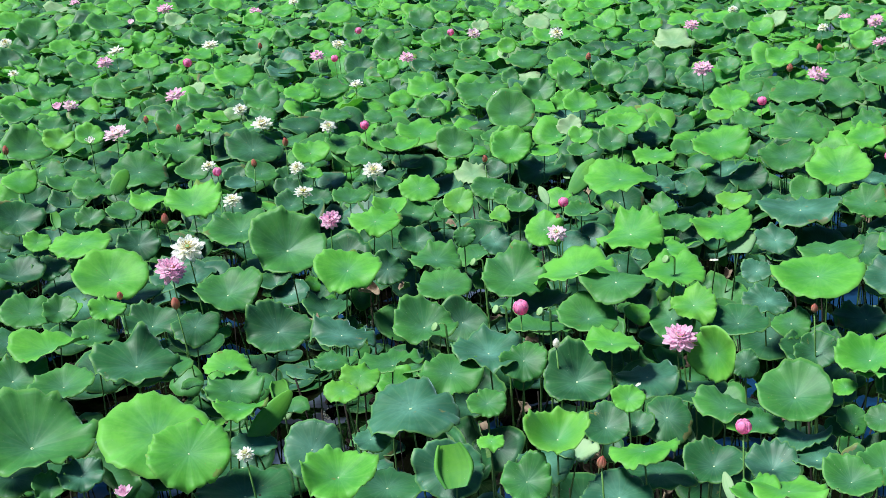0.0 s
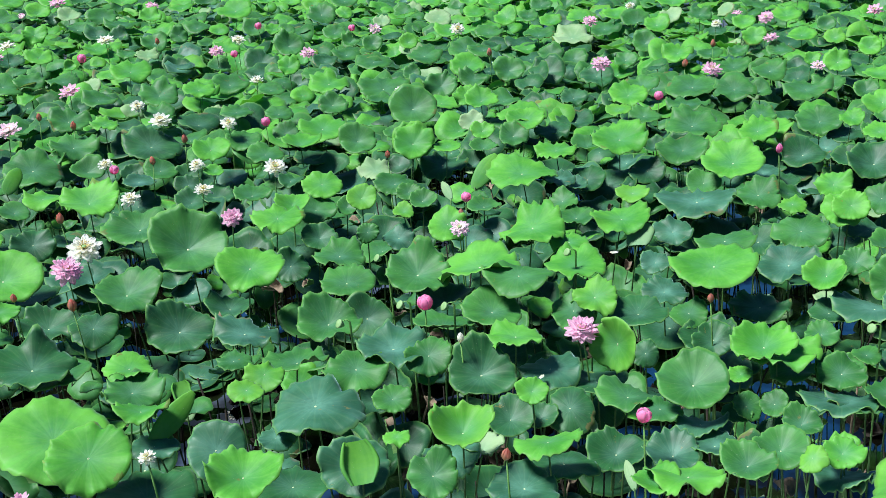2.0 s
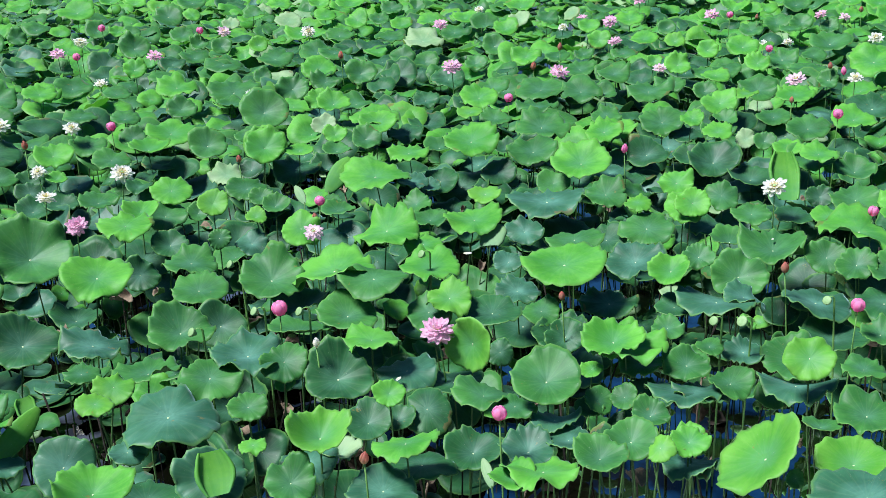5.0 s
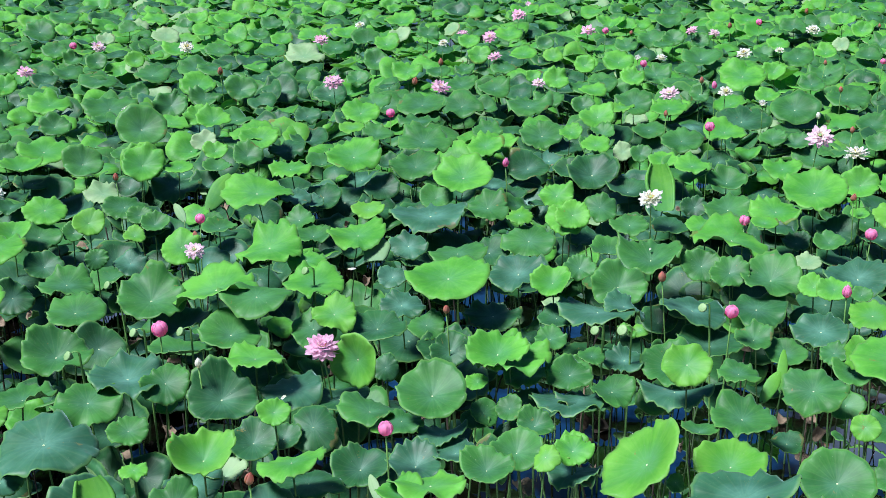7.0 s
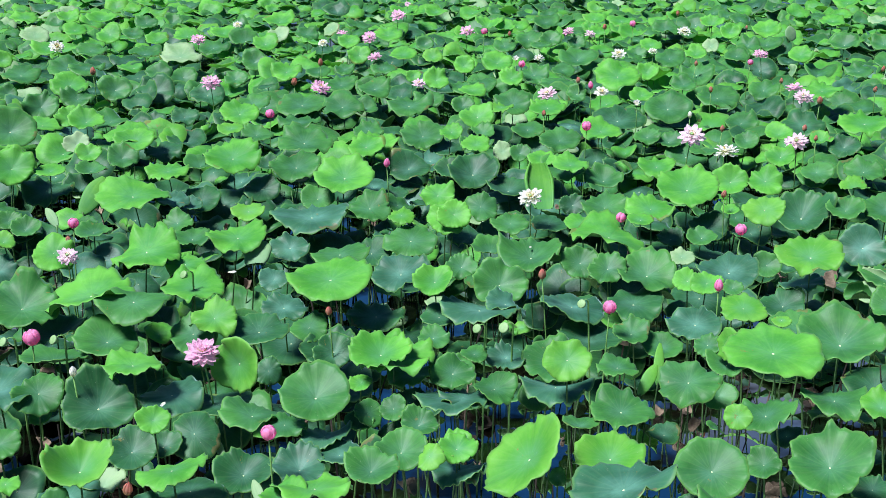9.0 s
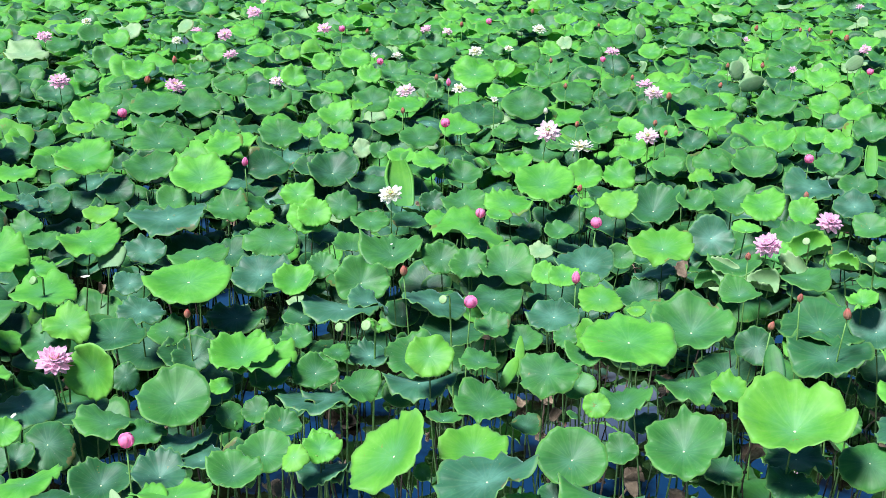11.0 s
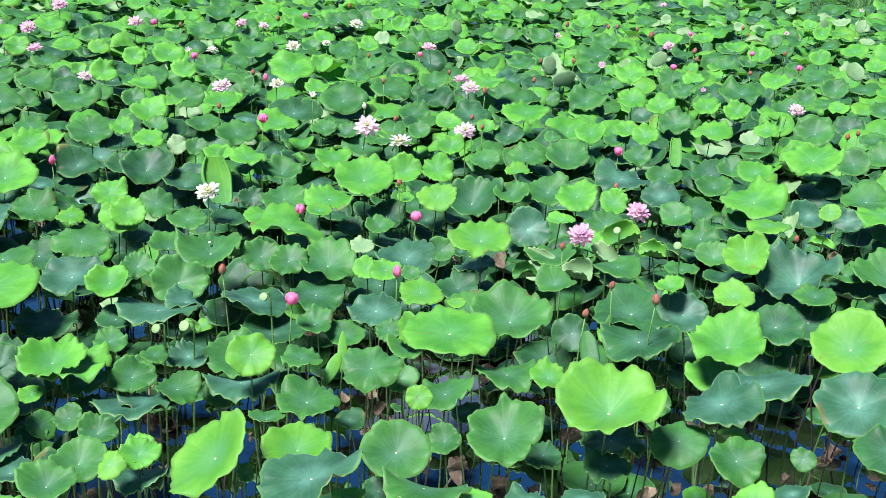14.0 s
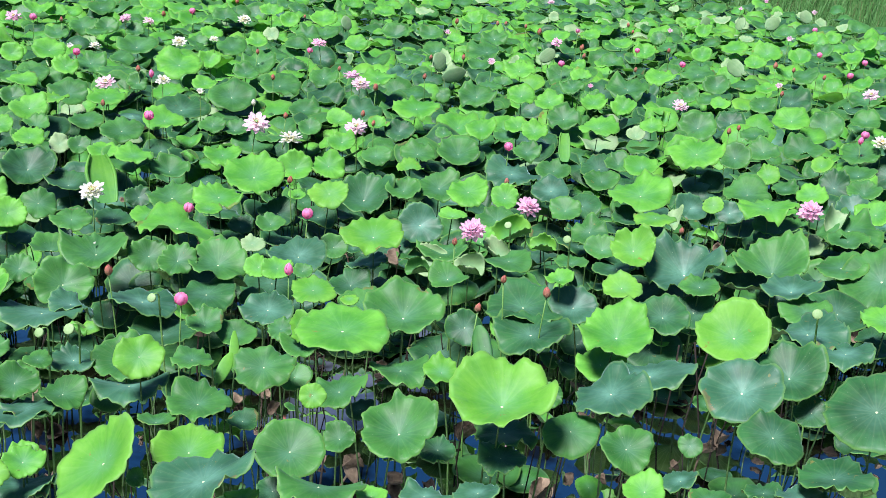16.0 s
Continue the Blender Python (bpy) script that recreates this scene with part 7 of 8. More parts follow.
far_leaf(10.51, 9.66, 0.73, 0.158, -0.62, 0.06, 'pale', 'shield')
far_leaf(7.62, 12.08, 0.74, 0.242, -0.18, -0.33, 'mid', 'shield')
far_leaf(-3.62, 13.93, 0.66, 0.218, 0.27, -0.63, 'pale', 'rolled', -0.90)
far_leaf(10.96, 9.41, 0.70, 0.160, -0.28, -0.14, 'mid', 'shield')
far_leaf(-1.40, 14.42, 0.74, 0.159, 0.13, -0.34, 'mid', 'shield')
far_leaf(8.93, 11.40, 0.82, 0.143, -0.26, -0.31, 'fresh', 'shield')
far_leaf(-0.06, 14.61, 0.67, 0.161, 0.07, -0.39, 'deep', 'shield')
far_leaf(11.39, 9.19, 0.75, 0.095, -0.76, 0.30, 'pale', 'shield')
far_leaf(9.47, 11.27, 0.77, 0.161, -0.24, -0.26, 'mid', 'shield')
far_leaf(2.72, 14.49, 0.80, 0.218, -0.01, -0.15, 'mid', 'shield')
far_leaf(10.84, 10.10, 0.78, 0.185, -0.28, -0.18, 'mid', 'shield')
far_leaf(9.57, 11.34, 0.78, 0.147, -0.28, -0.30, 'mid', 'shield')
far_leaf(8.77, 12.14, 0.83, 0.146, -0.24, -0.34, 'fresh', 'shield')
far_leaf(11.94, 9.07, 0.75, 0.150, -0.49, 0.11, 'pale', 'shield')
far_leaf(-3.26, 14.65, 0.86, 0.081, 0.24, -0.71, 'fresh', 'shield')
far_leaf(4.99, 14.22, 0.72, 0.143, -0.13, -0.28, 'deep', 'shield')
far_leaf(8.71, 12.34, 0.67, 0.163, -0.25, -0.36, 'mid', 'shield')
far_leaf(14.01, 5.68, 0.85, 0.128, -0.41, 0.01, 'fresh', 'shield')
far_leaf(1.62, 15.06, 0.87, 0.188, 0.01, -0.30, 'fresh', 'shield')
far_leaf(-2.00, 15.14, 0.63, 0.190, 0.16, -0.51, 'deep', 'shield')
far_leaf(-4.52, 14.63, 0.64, 0.184, 0.25, -0.31, 'deep', 'shield')
far_leaf(0.31, 15.32, 0.78, 0.130, 0.04, -0.59, 'mid', 'shield')
far_leaf(11.39, 10.26, 0.86, 0.138, -0.32, -0.20, 'fresh', 'shield')
far_leaf(3.71, 14.96, 0.73, 0.206, -0.09, -0.35, 'mid', 'shield')
far_leaf(4.38, 14.79, 0.76, 0.185, -0.13, -0.39, 'fresh', 'shield')
far_leaf(3.03, 15.24, 0.84, 0.152, -0.06, -0.36, 'fresh', 'shield')
far_leaf(9.73, 12.12, 0.75, 0.115, -0.40, -0.48, 'pale', 'shield')
far_leaf(2.20, 15.44, 0.73, 0.193, -0.02, -0.33, 'mid', 'shield')
far_leaf(10.42, 11.81, 0.76, 0.195, -0.22, -0.20, 'mid', 'shield')
far_leaf(4.23, 15.20, 0.75, 0.228, -0.10, -0.30, 'mid', 'shield')
far_leaf(8.77, 13.36, 0.81, 0.154, -0.14, -0.24, 'fresh', 'shield')
far_leaf(-5.37, 15.06, 0.80, 0.188, 0.26, -0.23, 'fresh', 'shield')
far_leaf(11.31, 11.32, 0.77, 0.199, -0.33, -0.26, 'mid', 'shield')
far_leaf(3.53, 15.65, 0.80, 0.195, -0.06, -0.30, 'fresh', 'shield')
far_leaf(14.16, 7.56, 0.71, 0.179, -0.19, -0.38, 'pale', 'shield')
far_leaf(2.53, 15.86, 0.86, 0.174, -0.31, -0.57, 'fresh', 'shield')
far_leaf(-5.56, 15.08, 0.65, 0.227, 0.27, -0.24, 'deep', 'shield')
far_leaf(13.97, 7.96, 0.70, 0.157, -0.34, -0.05, 'mid', 'shield')
far_leaf(10.64, 12.10, 0.90, 0.199, -0.28, -0.27, 'fresh', 'shield')
far_leaf(14.34, 7.35, 0.80, 0.156, -0.44, -0.08, 'fresh', 'shield')
far_leaf(9.28, 13.31, 0.75, 0.197, -0.12, -0.19, 'fresh', 'shield')
far_leaf(4.06, 15.74, 0.79, 0.196, -0.08, -0.29, 'fresh', 'shield')
far_leaf(6.27, 15.01, 0.72, 0.202, -0.12, -0.28, 'fresh', 'shield')
far_leaf(4.81, 15.56, 0.74, 0.156, -0.16, -0.45, 'pale', 'shield')
far_leaf(7.84, 14.39, 0.79, 0.154, -0.12, -0.30, 'fresh', 'shield')
far_leaf(11.96, 11.26, 0.75, 0.180, -0.40, -0.31, 'mid', 'shield')
far_leaf(7.65, 14.58, 0.81, 0.193, -0.06, -0.22, 'fresh', 'shield')
far_leaf(10.61, 12.81, 0.78, 0.139, -0.47, -0.55, 'fresh', 'shield')
far_leaf(2.94, 16.39, 0.77, 0.155, -0.05, -0.40, 'mid', 'shield')
far_leaf(13.86, 9.23, 0.79, 0.164, -0.29, -0.06, 'fresh', 'shield')
far_leaf(-0.77, 16.69, 0.82, 0.125, 0.10, -0.49, 'fresh', 'shield')
far_leaf(15.58, 6.15, 0.76, 0.157, -0.46, -0.01, 'mid', 'shield')
far_leaf(10.54, 13.14, 0.85, 0.165, -0.22, -0.25, 'fresh', 'shield')
far_leaf(2.19, 16.72, 0.82, 0.166, -0.02, -0.38, 'fresh', 'shield')
far_leaf(9.56, 13.99, 0.84, 0.205, -0.10, -0.17, 'fresh', 'shield')
far_leaf(-3.31, 16.63, 0.74, 0.207, 0.18, -0.20, 'fresh', 'shield')
far_leaf(10.10, 13.64, 0.73, 0.207, -0.19, -0.24, 'mid', 'shield')
far_leaf(5.06, 16.28, 0.81, 0.243, -0.10, -0.25, 'fresh', 'shield')
far_leaf(-4.48, 16.45, 0.67, 0.205, 0.23, -0.29, 'deep', 'shield')
far_leaf(15.51, 7.26, 0.79, 0.163, -0.54, -0.11, 'fresh', 'shield')
far_leaf(14.00, 9.89, 0.81, 0.169, -0.33, -0.11, 'fresh', 'shield')
far_leaf(9.36, 14.41, 0.83, 0.165, -0.17, -0.29, 'fresh', 'shield')
far_leaf(5.83, 16.18, 0.67, 0.137, -0.57, -0.32, 'pale', 'shield')
far_leaf(0.84, 17.24, 0.73, 0.129, 0.02, -0.57, 'pale', 'shield')
far_leaf(1.70, 17.25, 0.70, 0.215, 0.00, -0.39, 'pale', 'shield')
far_leaf(13.05, 11.44, 0.85, 0.164, -0.39, -0.26, 'fresh', 'shield')
far_leaf(2.65, 17.24, 0.88, 0.214, -0.02, -0.28, 'fresh', 'shield')
far_leaf(8.88, 15.02, 0.73, 0.207, -0.13, -0.28, 'mid', 'shield')
far_leaf(15.42, 8.26, 0.77, 0.211, -0.38, -0.05, 'fresh', 'shield')
far_leaf(3.30, 17.31, 0.77, 0.172, -0.08, -0.48, 'mid', 'shield')
far_leaf(7.06, 16.22, 0.84, 0.219, -0.10, -0.22, 'fresh', 'shield')
far_leaf(1.22, 17.70, 0.76, 0.176, -0.13, -0.33, 'mid', 'shield')
far_leaf(12.47, 12.76, 0.82, 0.194, -0.21, -0.14, 'fresh', 'shield')
far_leaf(0.30, 17.97, 0.80, 0.134, 0.05, -0.58, 'fresh', 'shield')
far_leaf(3.78, 17.69, 0.70, 0.158, -0.10, -0.49, 'mid', 'shield')
far_leaf(1.67, 18.24, 0.83, 0.199, 0.02, -0.30, 'fresh', 'shield')
far_leaf(-1.41, 18.36, 0.90, 0.300, -0.03, -0.36, 'fresh', 'shield')
far_leaf(-0.06, 18.49, 0.72, 0.252, 0.06, -0.57, 'mid', 'shield')
far_leaf(2.33, 18.40, 0.76, 0.182, -0.01, -0.34, 'fresh', 'shield')
far_leaf(-3.25, 18.27, 0.66, 0.163, 0.20, -0.53, 'deep', 'shield')
far_leaf(13.48, 12.85, 0.75, 0.157, -0.18, -0.09, 'pale', 'shield')
far_leaf(7.90, 16.88, 0.71, 0.184, -0.15, -0.30, 'fresh', 'shield')
far_leaf(16.27, 9.31, 0.81, 0.136, -0.67, -0.28, 'fresh', 'shield')
far_leaf(16.02, 9.77, 0.71, 0.183, -0.39, -0.10, 'mid', 'shield')
far_leaf(-6.51, 17.70, 0.72, 0.220, 0.33, -0.48, 'deep', 'shield')
far_leaf(17.16, 7.94, 0.84, 0.161, -0.38, -0.01, 'fresh', 'shield')
far_leaf(-6.23, 17.86, 0.61, 0.178, 0.29, -0.36, 'deep', 'shield')
far_leaf(14.89, 11.69, 0.72, 0.187, -0.32, -0.14, 'mid', 'shield')
far_leaf(-2.81, 18.75, 0.85, 0.195, 0.17, -0.40, 'fresh', 'shield')
far_leaf(16.30, 9.72, 0.66, 0.111, -0.79, 0.59, 'pale', 'shield')
far_leaf(16.88, 8.85, 0.71, 0.119, -0.40, -0.06, 'pale', 'shield')
far_leaf(-3.97, 18.76, 0.74, 0.279, 0.19, -0.21, 'mid', 'wavy')
far_leaf(15.97, 10.63, 0.75, 0.085, -0.73, -0.42, 'pale', 'shield')
far_leaf(17.78, 7.28, 0.79, 0.180, -0.38, 0.02, 'fresh', 'shield')
far_leaf(15.45, 11.71, 0.73, 0.096, -0.64, -0.41, 'pale', 'shield')
far_leaf(-0.57, 19.40, 0.84, 0.192, 0.09, -0.30, 'fresh', 'shield')
far_leaf(16.03, 11.09, 0.68, 0.125, -0.43, -0.18, 'pale', 'shield')
far_leaf(17.66, 8.58, 0.79, 0.206, -0.34, 0.00, 'mid', 'shield')
far_leaf(17.01, 9.96, 0.79, 0.124, -0.52, -0.18, 'fresh', 'shield')
far_leaf(0.35, 19.73, 0.75, 0.244, 0.07, -0.25, 'mid', 'shield')
far_leaf(16.60, 10.70, 0.67, 0.116, -0.42, -0.14, 'pale', 'shield')
far_leaf(-5.98, 18.85, 0.63, 0.281, 0.26, -0.28, 'fresh', 'shield')
far_leaf(0.98, 19.80, 0.64, 0.245, 0.04, -0.33, 'deep', 'shield')
far_leaf(-0.98, 20.01, 0.82, 0.198, 0.11, -0.35, 'fresh', 'shield')
far_leaf(18.78, 7.40, 0.71, 0.141, -0.66, -0.12, 'mid', 'shield')
far_leaf(-3.89, 20.49, 0.69, 0.263, 0.21, -0.47, 'mid', 'shield')
far_leaf(18.30, 10.13, 0.74, 0.151, -0.35, -0.04, 'pale', 'shield')
far_leaf(-2.10, 20.82, 0.75, 0.226, 0.14, -0.43, 'mid', 'shield')
far_leaf(-5.58, 20.17, 0.79, 0.349, 0.23, -0.24, 'mid', 'shield')
far_leaf(-4.45, 20.48, 0.75, 0.202, 0.22, -0.42, 'pale', 'shield')
far_leaf(18.56, 9.88, 0.71, 0.131, -0.29, -0.66, 'pale', 'shield')
far_leaf(-4.99, 20.59, 0.82, 0.229, 0.24, -0.39, 'fresh', 'shield')
far_leaf(18.99, 9.48, 0.75, 0.152, -0.61, 0.31, 'pale', 'shield')
far_leaf(19.81, 8.57, 0.76, 0.101, -0.57, -0.10, 'pale', 'shield')
far_leaf(-6.95, 20.49, 0.72, 0.380, 0.31, -0.45, 'mid', 'shield')
far_leaf(-3.67, 21.39, 0.81, 0.316, 0.17, -0.24, 'fresh', 'shield')
far_leaf(19.03, 11.59, 0.70, 0.108, -0.45, -0.14, 'pale', 'shield')
far_leaf(-4.92, 21.83, 0.85, 0.322, 0.19, -0.17, 'fresh', 'shield')
far_leaf(20.45, 9.28, 0.69, 0.127, -0.29, -0.44, 'pale', 'shield')
far_leaf(20.14, 10.02, 0.73, 0.128, -0.46, 0.28, 'pale', 'shield')
far_leaf(-5.93, 22.44, 0.85, 0.276, 0.23, -0.30, 'fresh', 'shield')
far_leaf(-7.85, 21.86, 0.80, 0.323, 0.29, -0.29, 'fresh', 'shield')
far_leaf(21.06, 9.92, 0.69, 0.154, -0.17, -0.34, 'pale', 'shield')
far_leaf(-4.67, 22.98, 0.70, 0.339, 0.19, -0.23, 'mid', 'shield')
far_leaf(-6.72, 23.22, 0.72, 0.229, 0.27, -0.41, 'fresh', 'shield')
far_leaf(-7.94, 24.94, 0.64, 0.270, 0.26, -0.26, 'pale', 'shield')
lotus_bud(0.56, 4.01, 0.96, 0.049, 'russet')
half_open_flower(-1.36, 4.06, 0.96, 0.080, 'pink')
lotus_bud(1.18, 4.20, 0.96, 0.066, 'rose')
lotus_flower(-0.92, 4.38, 0.92, 0.085, 'white')
lotus_bud(0.52, 5.16, 0.96, 0.034, 'white')
lotus_flower(1.13, 5.14, 0.94, 0.184, 'pink')
seed_pod(2.47, 4.78, 0.96, 0.040)
seed_pod(2.60, 4.73, 0.96, 0.047)
seed_pod(-0.07, 5.48, 0.96, 0.040)
seed_pod(0.49, 5.57, 0.96, 0.040)
lotus_bud(1.86, 5.33, 0.96, 0.035, 'russet')
seed_pod(0.26, 5.65, 0.96, 0.040)
half_open_flower(0.39, 5.65, 0.96, 0.097, 'rose')
lotus_bud(3.24, 4.73, 0.96, 0.072, 'rose')
seed_pod(3.13, 4.83, 0.96, 0.040)
lotus_bud(4.43, 3.68, 0.96, 0.031, 'russet')
lotus_bud(4.91, 3.58, 0.96, 0.058, 'russet')
lotus_bud(3.97, 4.73, 0.96, 0.055, 'rose')
lotus_bud(3.16, 5.31, 0.96, 0.057, 'russet')
lotus_bud(4.87, 3.87, 0.96, 0.026, 'russet')
lotus_bud(-1.56, 6.12, 0.96, 0.065, 'russet')
seed_pod(1.29, 6.19, 0.96, 0.040)
seed_pod(5.92, 2.42, 0.96, 0.049)
seed_pod(0.18, 6.40, 0.96, 0.040)
lotus_bud(-1.93, 6.32, 0.96, 0.047, 'russet')
lotus_bud(5.12, 4.49, 0.96, 0.039, 'russet')
lotus_flower(0.73, 6.87, 0.94, 0.137, 'blush')
lotus_flower(-1.72, 6.76, 0.94, 0.214, 'pink')
seed_pod(5.76, 4.08, 0.96, 0.044)
lotus_flower(5.43, 4.61, 0.94, 0.187, 'pink')
lotus_bud(0.77, 7.09, 0.96, 0.052, 'russet')
lotus_bud(4.72, 5.45, 0.96, 0.075, 'rose')
seed_pod(5.66, 4.50, 0.96, 0.040)
lotus_bud(4.16, 5.99, 0.96, 0.067, 'rose')
lotus_flower(-1.69, 7.16, 0.94, 0.233, 'white')
lotus_bud(0.85, 7.44, 0.96, 0.070, 'rose')
lotus_bud(6.57, 3.72, 0.96, 0.038, 'russet')
lotus_flower(-0.76, 7.52, 0.94, 0.157, 'pink')
lotus_flower(3.88, 6.71, 0.94, 0.177, 'white')
lotus_flower(6.15, 4.72, 0.94, 0.181, 'pink')
lotus_bud(5.12, 6.12, 0.96, 0.049, 'russet')
lotus_bud(-1.97, 7.80, 0.96, 0.069, 'russet')
lotus_bud(6.46, 5.19, 0.96, 0.047, 'russet')
lotus_flower(-1.02, 8.27, 0.94, 0.145, 'white')
lotus_flower(-1.55, 8.21, 0.94, 0.144, 'white')
lotus_bud(3.28, 7.92, 0.96, 0.053, 'rose')
lotus_flower(7.88, 3.41, 0.94, 0.186, 'pink')
lotus_flower(-0.50, 8.72, 0.94, 0.180, 'white')
lotus_bud(0.39, 8.73, 0.96, 0.054, 'russet')
lotus_flower(-1.14, 9.01, 0.94, 0.130, 'white')
lotus_bud(-1.79, 9.00, 0.96, 0.074, 'rose')
lotus_flower(5.94, 7.11, 0.94, 0.198, 'white')
lotus_bud(-1.51, 9.18, 0.96, 0.061, 'russet')
lotus_bud(7.29, 5.87, 0.96, 0.086, 'rose')
lotus_flower(-1.91, 9.28, 0.94, 0.124, 'white')
lotus_flower(6.67, 7.10, 0.94, 0.198, 'blush')
lotus_flower(6.02, 7.67, 0.94, 0.226, 'blush')
lotus_bud(6.85, 7.07, 0.96, 0.040, 'russet')
lotus_bud(5.34, 8.28, 0.96, 0.097, 'rose')
lotus_bud(-1.32, 9.84, 0.96, 0.070, 'russet')
lotus_bud(6.36, 7.69, 0.96, 0.050, 'russet')
lotus_bud(7.02, 7.39, 0.96, 0.052, 'russet')
lotus_bud(-0.63, 10.25, 0.96, 0.083, 'rose')
lotus_bud(5.25, 8.87, 0.96, 0.050, 'russet')
lotus_bud(2.96, 9.94, 0.96, 0.096, 'rose')
lotus_flower(-0.98, 10.40, 0.94, 0.148, 'white')
lotus_bud(6.43, 8.24, 0.96, 0.052, 'white')
half_open_flower(6.24, 8.81, 0.96, 0.086, 'white')
lotus_flower(-1.64, 10.72, 0.94, 0.201, 'white')
lotus_bud(9.62, 5.09, 0.96, 0.054, 'russet')
half_open_flower(-3.23, 10.47, 0.96, 0.106, 'white')
lotus_bud(-2.45, 10.75, 0.96, 0.071, 'russet')
lotus_bud(9.84, 5.11, 0.96, 0.049, 'russet')
lotus_bud(-4.01, 10.41, 0.96, 0.074, 'russet')
lotus_flower(0.69, 11.15, 0.94, 0.147, 'white')
lotus_flower(-3.06, 10.79, 0.94, 0.252, 'blush')
lotus_flower(5.75, 9.66, 0.94, 0.196, 'blush')
lotus_bud(10.47, 4.16, 0.96, 0.054, 'rose')
lotus_flower(10.63, 4.02, 0.94, 0.183, 'white')
lotus_bud(7.94, 8.19, 0.96, 0.069, 'russet')
lotus_flower(6.30, 9.52, 0.94, 0.145, 'white')
lotus_bud(10.75, 4.24, 0.96, 0.077, 'rose')
lotus_flower(3.80, 10.93, 0.94, 0.211, 'pink')
lotus_flower(7.96, 8.44, 0.94, 0.199, 'blush')
lotus_bud(-2.88, 11.27, 0.96, 0.068, 'russet')
lotus_bud(6.33, 9.77, 0.96, 0.057, 'rose')
lotus_flower(-1.96, 11.49, 0.94, 0.151, 'white')
lotus_bud(7.32, 9.07, 0.96, 0.052, 'russet')
lotus_flower(4.81, 10.70, 0.94, 0.142, 'blush')
lotus_bud(3.63, 11.26, 0.96, 0.074, 'russet')
lotus_bud(6.35, 10.04, 0.96, 0.058, 'russet')
lotus_flower(10.25, 6.02, 0.94, 0.177, 'blush')
lotus_flower(2.85, 11.68, 0.94, 0.212, 'pink')
lotus_flower(8.18, 8.81, 0.94, 0.181, 'pink')
lotus_bud(8.82, 8.35, 0.96, 0.055, 'russet')
lotus_bud(8.26, 9.10, 0.96, 0.049, 'russet')
half_open_flower(10.09, 7.06, 0.96, 0.074, 'pink')
lotus_flower(-0.80, 12.34, 0.94, 0.149, 'white')
lotus_bud(6.27, 11.11, 0.96, 0.091, 'rose')
lotus_flower(-2.84, 12.54, 0.94, 0.227, 'pink')
lotus_bud(1.82, 12.76, 0.96, 0.077, 'russet')
half_open_flower(-4.06, 12.24, 0.96, 0.136, 'pink')
lotus_bud(4.25, 12.19, 0.96, 0.074, 'russet')
half_open_flower(6.34, 11.37, 0.96, 0.093, 'white')
lotus_flower(-3.99, 12.45, 0.94, 0.163, 'blush')
lotus_bud(8.07, 10.29, 0.96, 0.052, 'russet')
lotus_bud(11.89, 5.71, 0.96, 0.057, 'russet')
lotus_flower(6.67, 11.42, 0.94, 0.127, 'white')
half_open_flower(10.13, 8.52, 0.96, 0.119, 'blush')
lotus_flower(4.98, 12.34, 0.94, 0.162, 'pink')
lotus_bud(8.68, 10.09, 0.96, 0.066, 'rose')
lotus_bud(9.73, 9.13, 0.96, 0.053, 'russet')
lotus_bud(10.11, 8.95, 0.96, 0.061, 'russet')
half_open_flower(12.24, 5.93, 0.96, 0.092, 'blush')
lotus_flower(7.67, 11.25, 0.94, 0.172, 'white')
lotus_bud(10.95, 8.12, 0.96, 0.088, 'rose')
lotus_bud(11.51, 7.43, 0.96, 0.054, 'russet')
lotus_flower(-0.25, 13.77, 0.94, 0.193, 'pink')
lotus_flower(8.16, 11.25, 0.94, 0.109, 'white')
lotus_flower(9.16, 10.48, 0.94, 0.180, 'pink')
lotus_flower(12.96, 5.13, 0.94, 0.184, 'blush')
lotus_bud(-1.15, 14.03, 0.96, 0.105, 'rose')
lotus_flower(4.75, 13.51, 0.94, 0.135, 'white')
lotus_bud(11.66, 8.31, 0.96, 0.057, 'russet')
lotus_bud(12.42, 7.34, 0.96, 0.078, 'rose')
lotus_flower(-1.40, 14.43, 0.94, 0.187, 'pink')
lotus_bud(13.43, 5.93, 0.96, 0.056, 'russet')
lotus_flower(5.45, 13.68, 0.94, 0.192, 'pink')
lotus_flower(1.69, 14.68, 0.94, 0.190, 'white')
lotus_flower(3.39, 14.44, 0.94, 0.195, 'pink')
lotus_bud(7.18, 13.07, 0.96, 0.056, 'russet')
lotus_bud(-3.09, 14.60, 0.96, 0.131, 'rose')
lotus_bud(13.53, 6.39, 0.96, 0.057, 'russet')
lotus_bud(12.17, 8.72, 0.96, 0.074, 'russet')
lotus_bud(13.91, 5.81, 0.96, 0.092, 'rose')
lotus_flower(5.24, 14.14, 0.94, 0.156, 'pink')
lotus_bud(6.97, 13.38, 0.96, 0.085, 'rose')
lotus_flower(8.18, 12.68, 0.94, 0.145, 'blush')
lotus_bud(13.60, 6.68, 0.96, 0.073, 'russet')
lotus_bud(12.75, 8.24, 0.96, 0.067, 'rose')
lotus_flower(6.81, 13.58, 0.94, 0.198, 'pink')
lotus_flower(0.64, 15.18, 0.94, 0.189, 'blush')
half_open_flower(11.24, 10.27, 0.96, 0.106, 'blush')
lotus_flower(-1.18, 15.21, 0.94, 0.197, 'white')
lotus_flower(8.03, 12.98, 0.94, 0.161, 'pink')
lotus_flower(12.26, 9.21, 0.94, 0.152, 'pink')
lotus_bud(0.34, 15.36, 0.96, 0.107, 'rose')
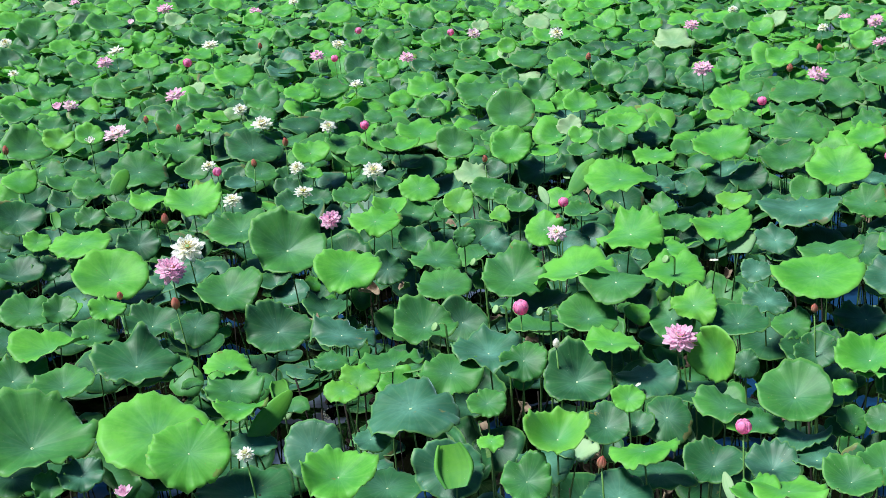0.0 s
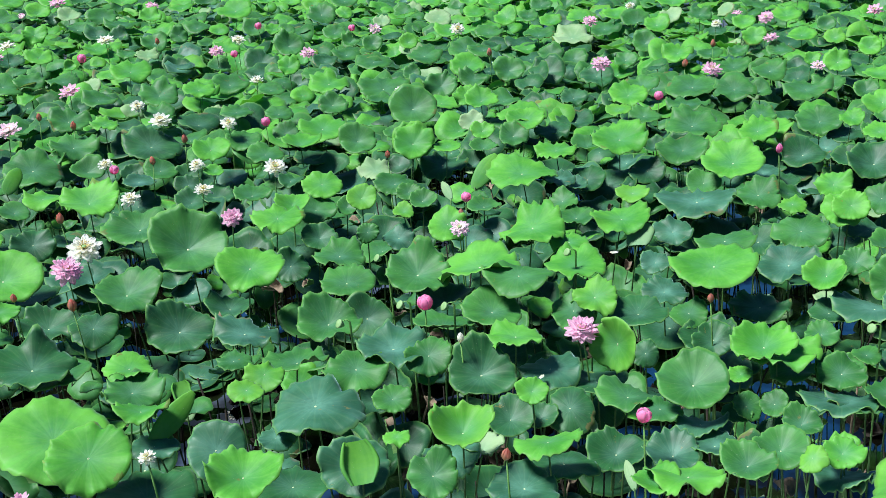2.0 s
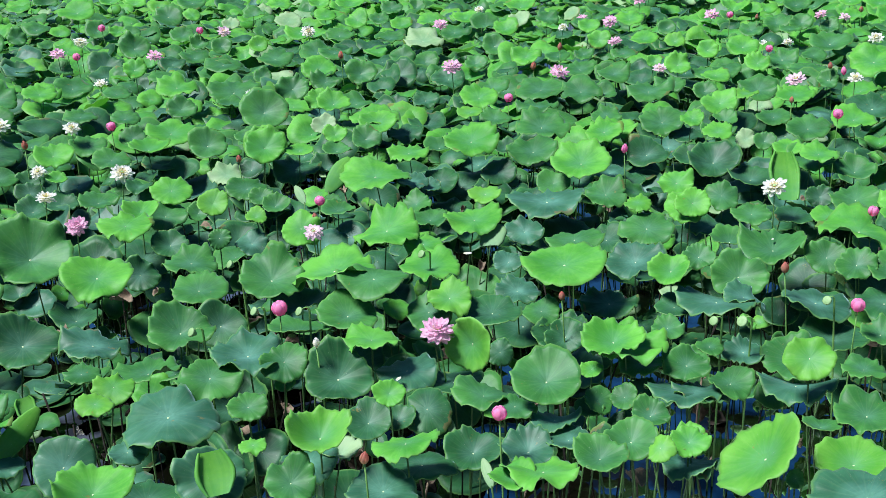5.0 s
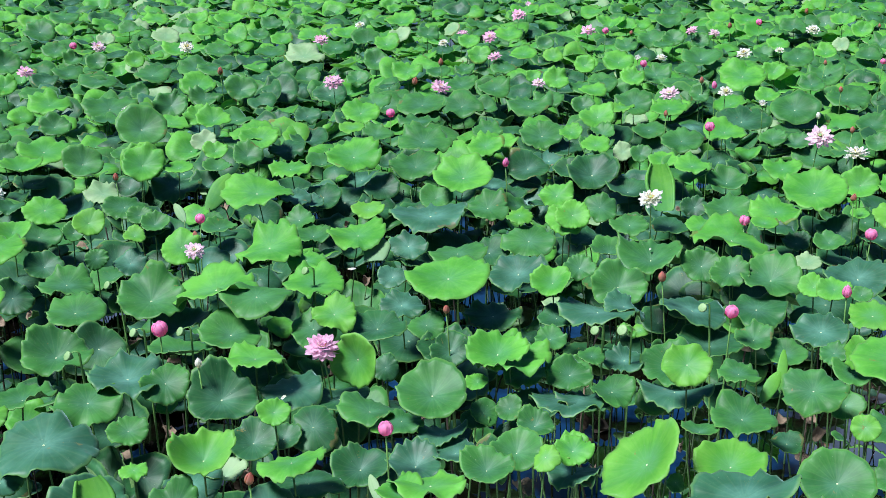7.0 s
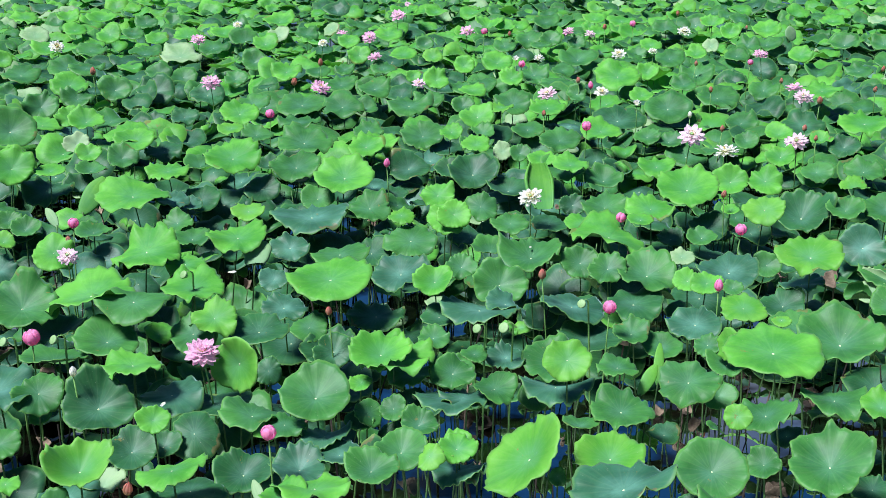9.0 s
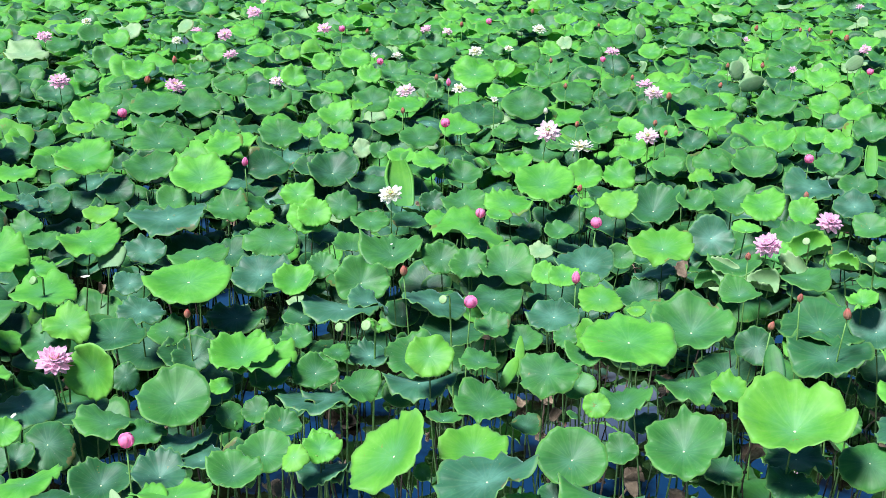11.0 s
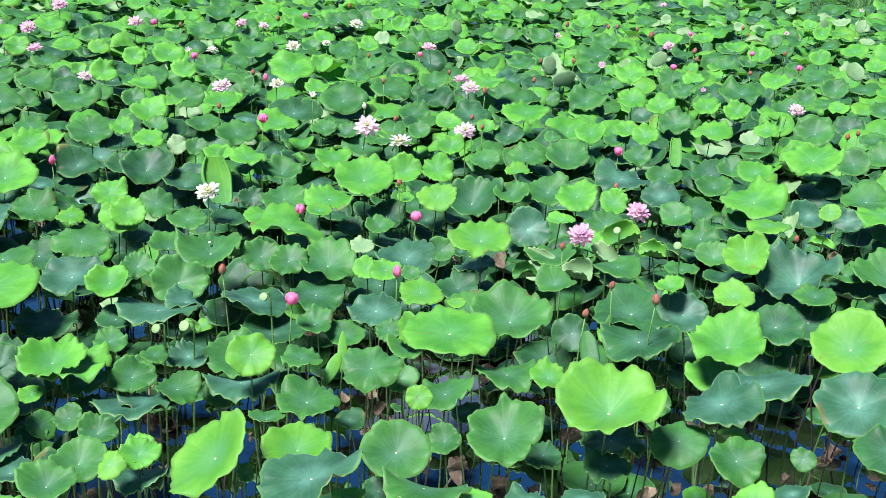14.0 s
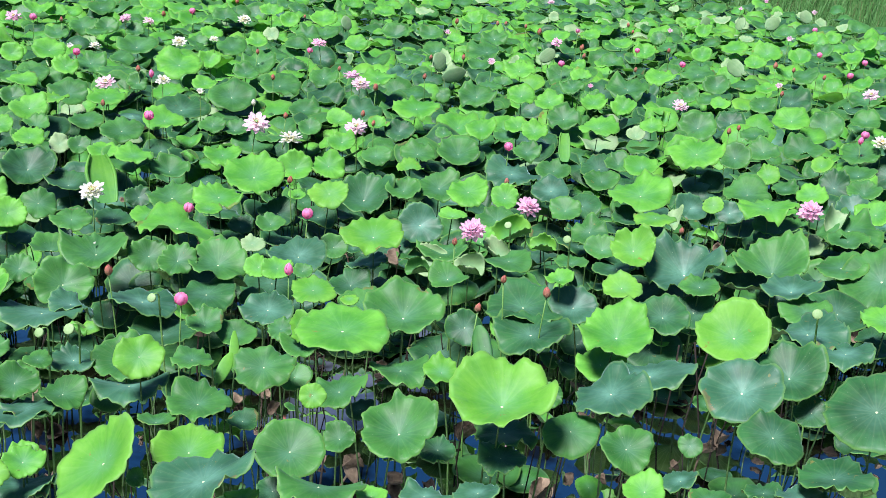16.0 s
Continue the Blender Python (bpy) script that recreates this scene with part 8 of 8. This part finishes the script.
lotus_bud(13.19, 8.03, 0.96, 0.060, 'russet')
lotus_flower(9.42, 12.31, 0.94, 0.182, 'white')
lotus_bud(8.63, 13.02, 0.96, 0.068, 'russet')
lotus_bud(-2.27, 15.53, 0.96, 0.077, 'russet')
lotus_flower(-4.34, 15.28, 0.94, 0.213, 'pink')
lotus_flower(-5.46, 14.95, 0.94, 0.134, 'white')
lotus_bud(10.33, 12.14, 0.96, 0.047, 'russet')
lotus_bud(9.14, 13.10, 0.96, 0.085, 'rose')
lotus_flower(4.20, 15.46, 0.94, 0.139, 'white')
lotus_bud(12.67, 9.83, 0.96, 0.087, 'russet')
lotus_bud(-0.95, 16.20, 0.96, 0.113, 'rose')
lotus_flower(-3.04, 16.03, 0.94, 0.239, 'white')
lotus_bud(15.13, 6.15, 0.96, 0.077, 'rose')
lotus_bud(12.22, 11.00, 0.96, 0.073, 'russet')
lotus_bud(13.34, 9.66, 0.96, 0.065, 'rose')
lotus_bud(12.89, 10.26, 0.96, 0.057, 'russet')
lotus_bud(12.67, 10.61, 0.96, 0.057, 'russet')
lotus_bud(15.10, 6.79, 0.96, 0.086, 'rose')
lotus_bud(12.80, 10.56, 0.96, 0.058, 'russet')
lotus_flower(6.55, 15.30, 0.94, 0.230, 'pink')
lotus_flower(-4.42, 16.22, 0.94, 0.242, 'white')
lotus_bud(14.12, 9.24, 0.96, 0.050, 'russet')
lotus_bud(10.31, 13.65, 0.96, 0.067, 'russet')
half_open_flower(14.72, 8.99, 0.96, 0.101, 'blush')
lotus_bud(14.65, 9.68, 0.96, 0.060, 'russet')
half_open_flower(7.05, 16.10, 0.96, 0.121, 'blush')
half_open_flower(15.95, 7.68, 0.96, 0.118, 'blush')
lotus_bud(17.51, 8.02, 0.96, 0.082, 'rose')
lotus_flower(-6.64, 18.08, 0.94, 0.197, 'white')
lotus_flower(15.63, 11.94, 0.94, 0.135, 'pink')
lotus_flower(-2.86, 19.53, 0.94, 0.212, 'pink')
half_open_flower(-4.89, 19.13, 0.96, 0.142, 'blush')
lotus_flower(-2.30, 20.46, 0.94, 0.181, 'white')
half_open_flower(18.51, 9.92, 0.96, 0.100, 'blush')
lotus_flower(-4.70, 20.94, 0.94, 0.289, 'pink')
half_open_flower(19.60, 9.05, 0.96, 0.122, 'blush')
half_open_flower(20.17, 10.30, 0.96, 0.108, 'pink')
lotus_flower(-7.01, 23.30, 0.94, 0.228, 'pink')
withered_leaf(3.77, 3.91, 0.12, 0.184)
withered_leaf(3.90, 4.87, 0.10, 0.171)
withered_leaf(4.85, 3.18, 0.35, 0.140)
withered_leaf(4.33, 3.06, 0.15, 0.209)
withered_leaf(4.86, 2.46, 0.45, 0.147)
withered_leaf(2.48, 4.90, 0.60, 0.096)
withered_leaf(5.97, 2.96, 0.10, 0.177)
withered_leaf(4.57, 3.78, 0.08, 0.265)
withered_leaf(5.26, 5.12, 0.30, 0.158)
withered_leaf(5.23, 5.59, 0.50, 0.121)
withered_leaf(5.42, 5.29, 0.55, 0.241)
withered_leaf(4.73, 2.96, 0.08, 0.124)
withered_leaf(2.94, 4.40, 0.20, 0.174)
withered_leaf(5.52, 3.71, 0.10, 0.145)
withered_leaf(8.71, 3.47, 0.60, 0.275)
withered_leaf(3.75, 5.30, 0.40, 0.152)
withered_leaf(0.37, 5.67, 0.35, 0.126)
withered_leaf(0.96, 4.68, 0.40, 0.133)
withered_leaf(0.92, 4.81, 0.40, 0.109)
withered_leaf(0.72, 5.02, 0.60, 0.072)
withered_leaf(-0.51, 7.11, 0.55, 0.228)
withered_leaf(1.20, 8.71, 0.60, 0.182)
withered_leaf(-0.36, 6.09, 0.50, 0.166)
withered_leaf(0.20, 4.98, 0.30, 0.141)
withered_leaf(1.56, 4.86, 0.60, 0.038)
withered_leaf(3.76, 4.58, 0.20, 0.137)
withered_leaf(1.95, 4.50, 0.30, 0.195)
fallen_petal(0.91, 5.06, 0.76, 0.056)
fallen_petal(1.63, 6.54, 0.80, 0.056)
fallen_petal(3.47, 6.00, 0.85, 0.028)
grow("far_lotus_leaves", FAR, "far green lotus leaves crowding the pond")
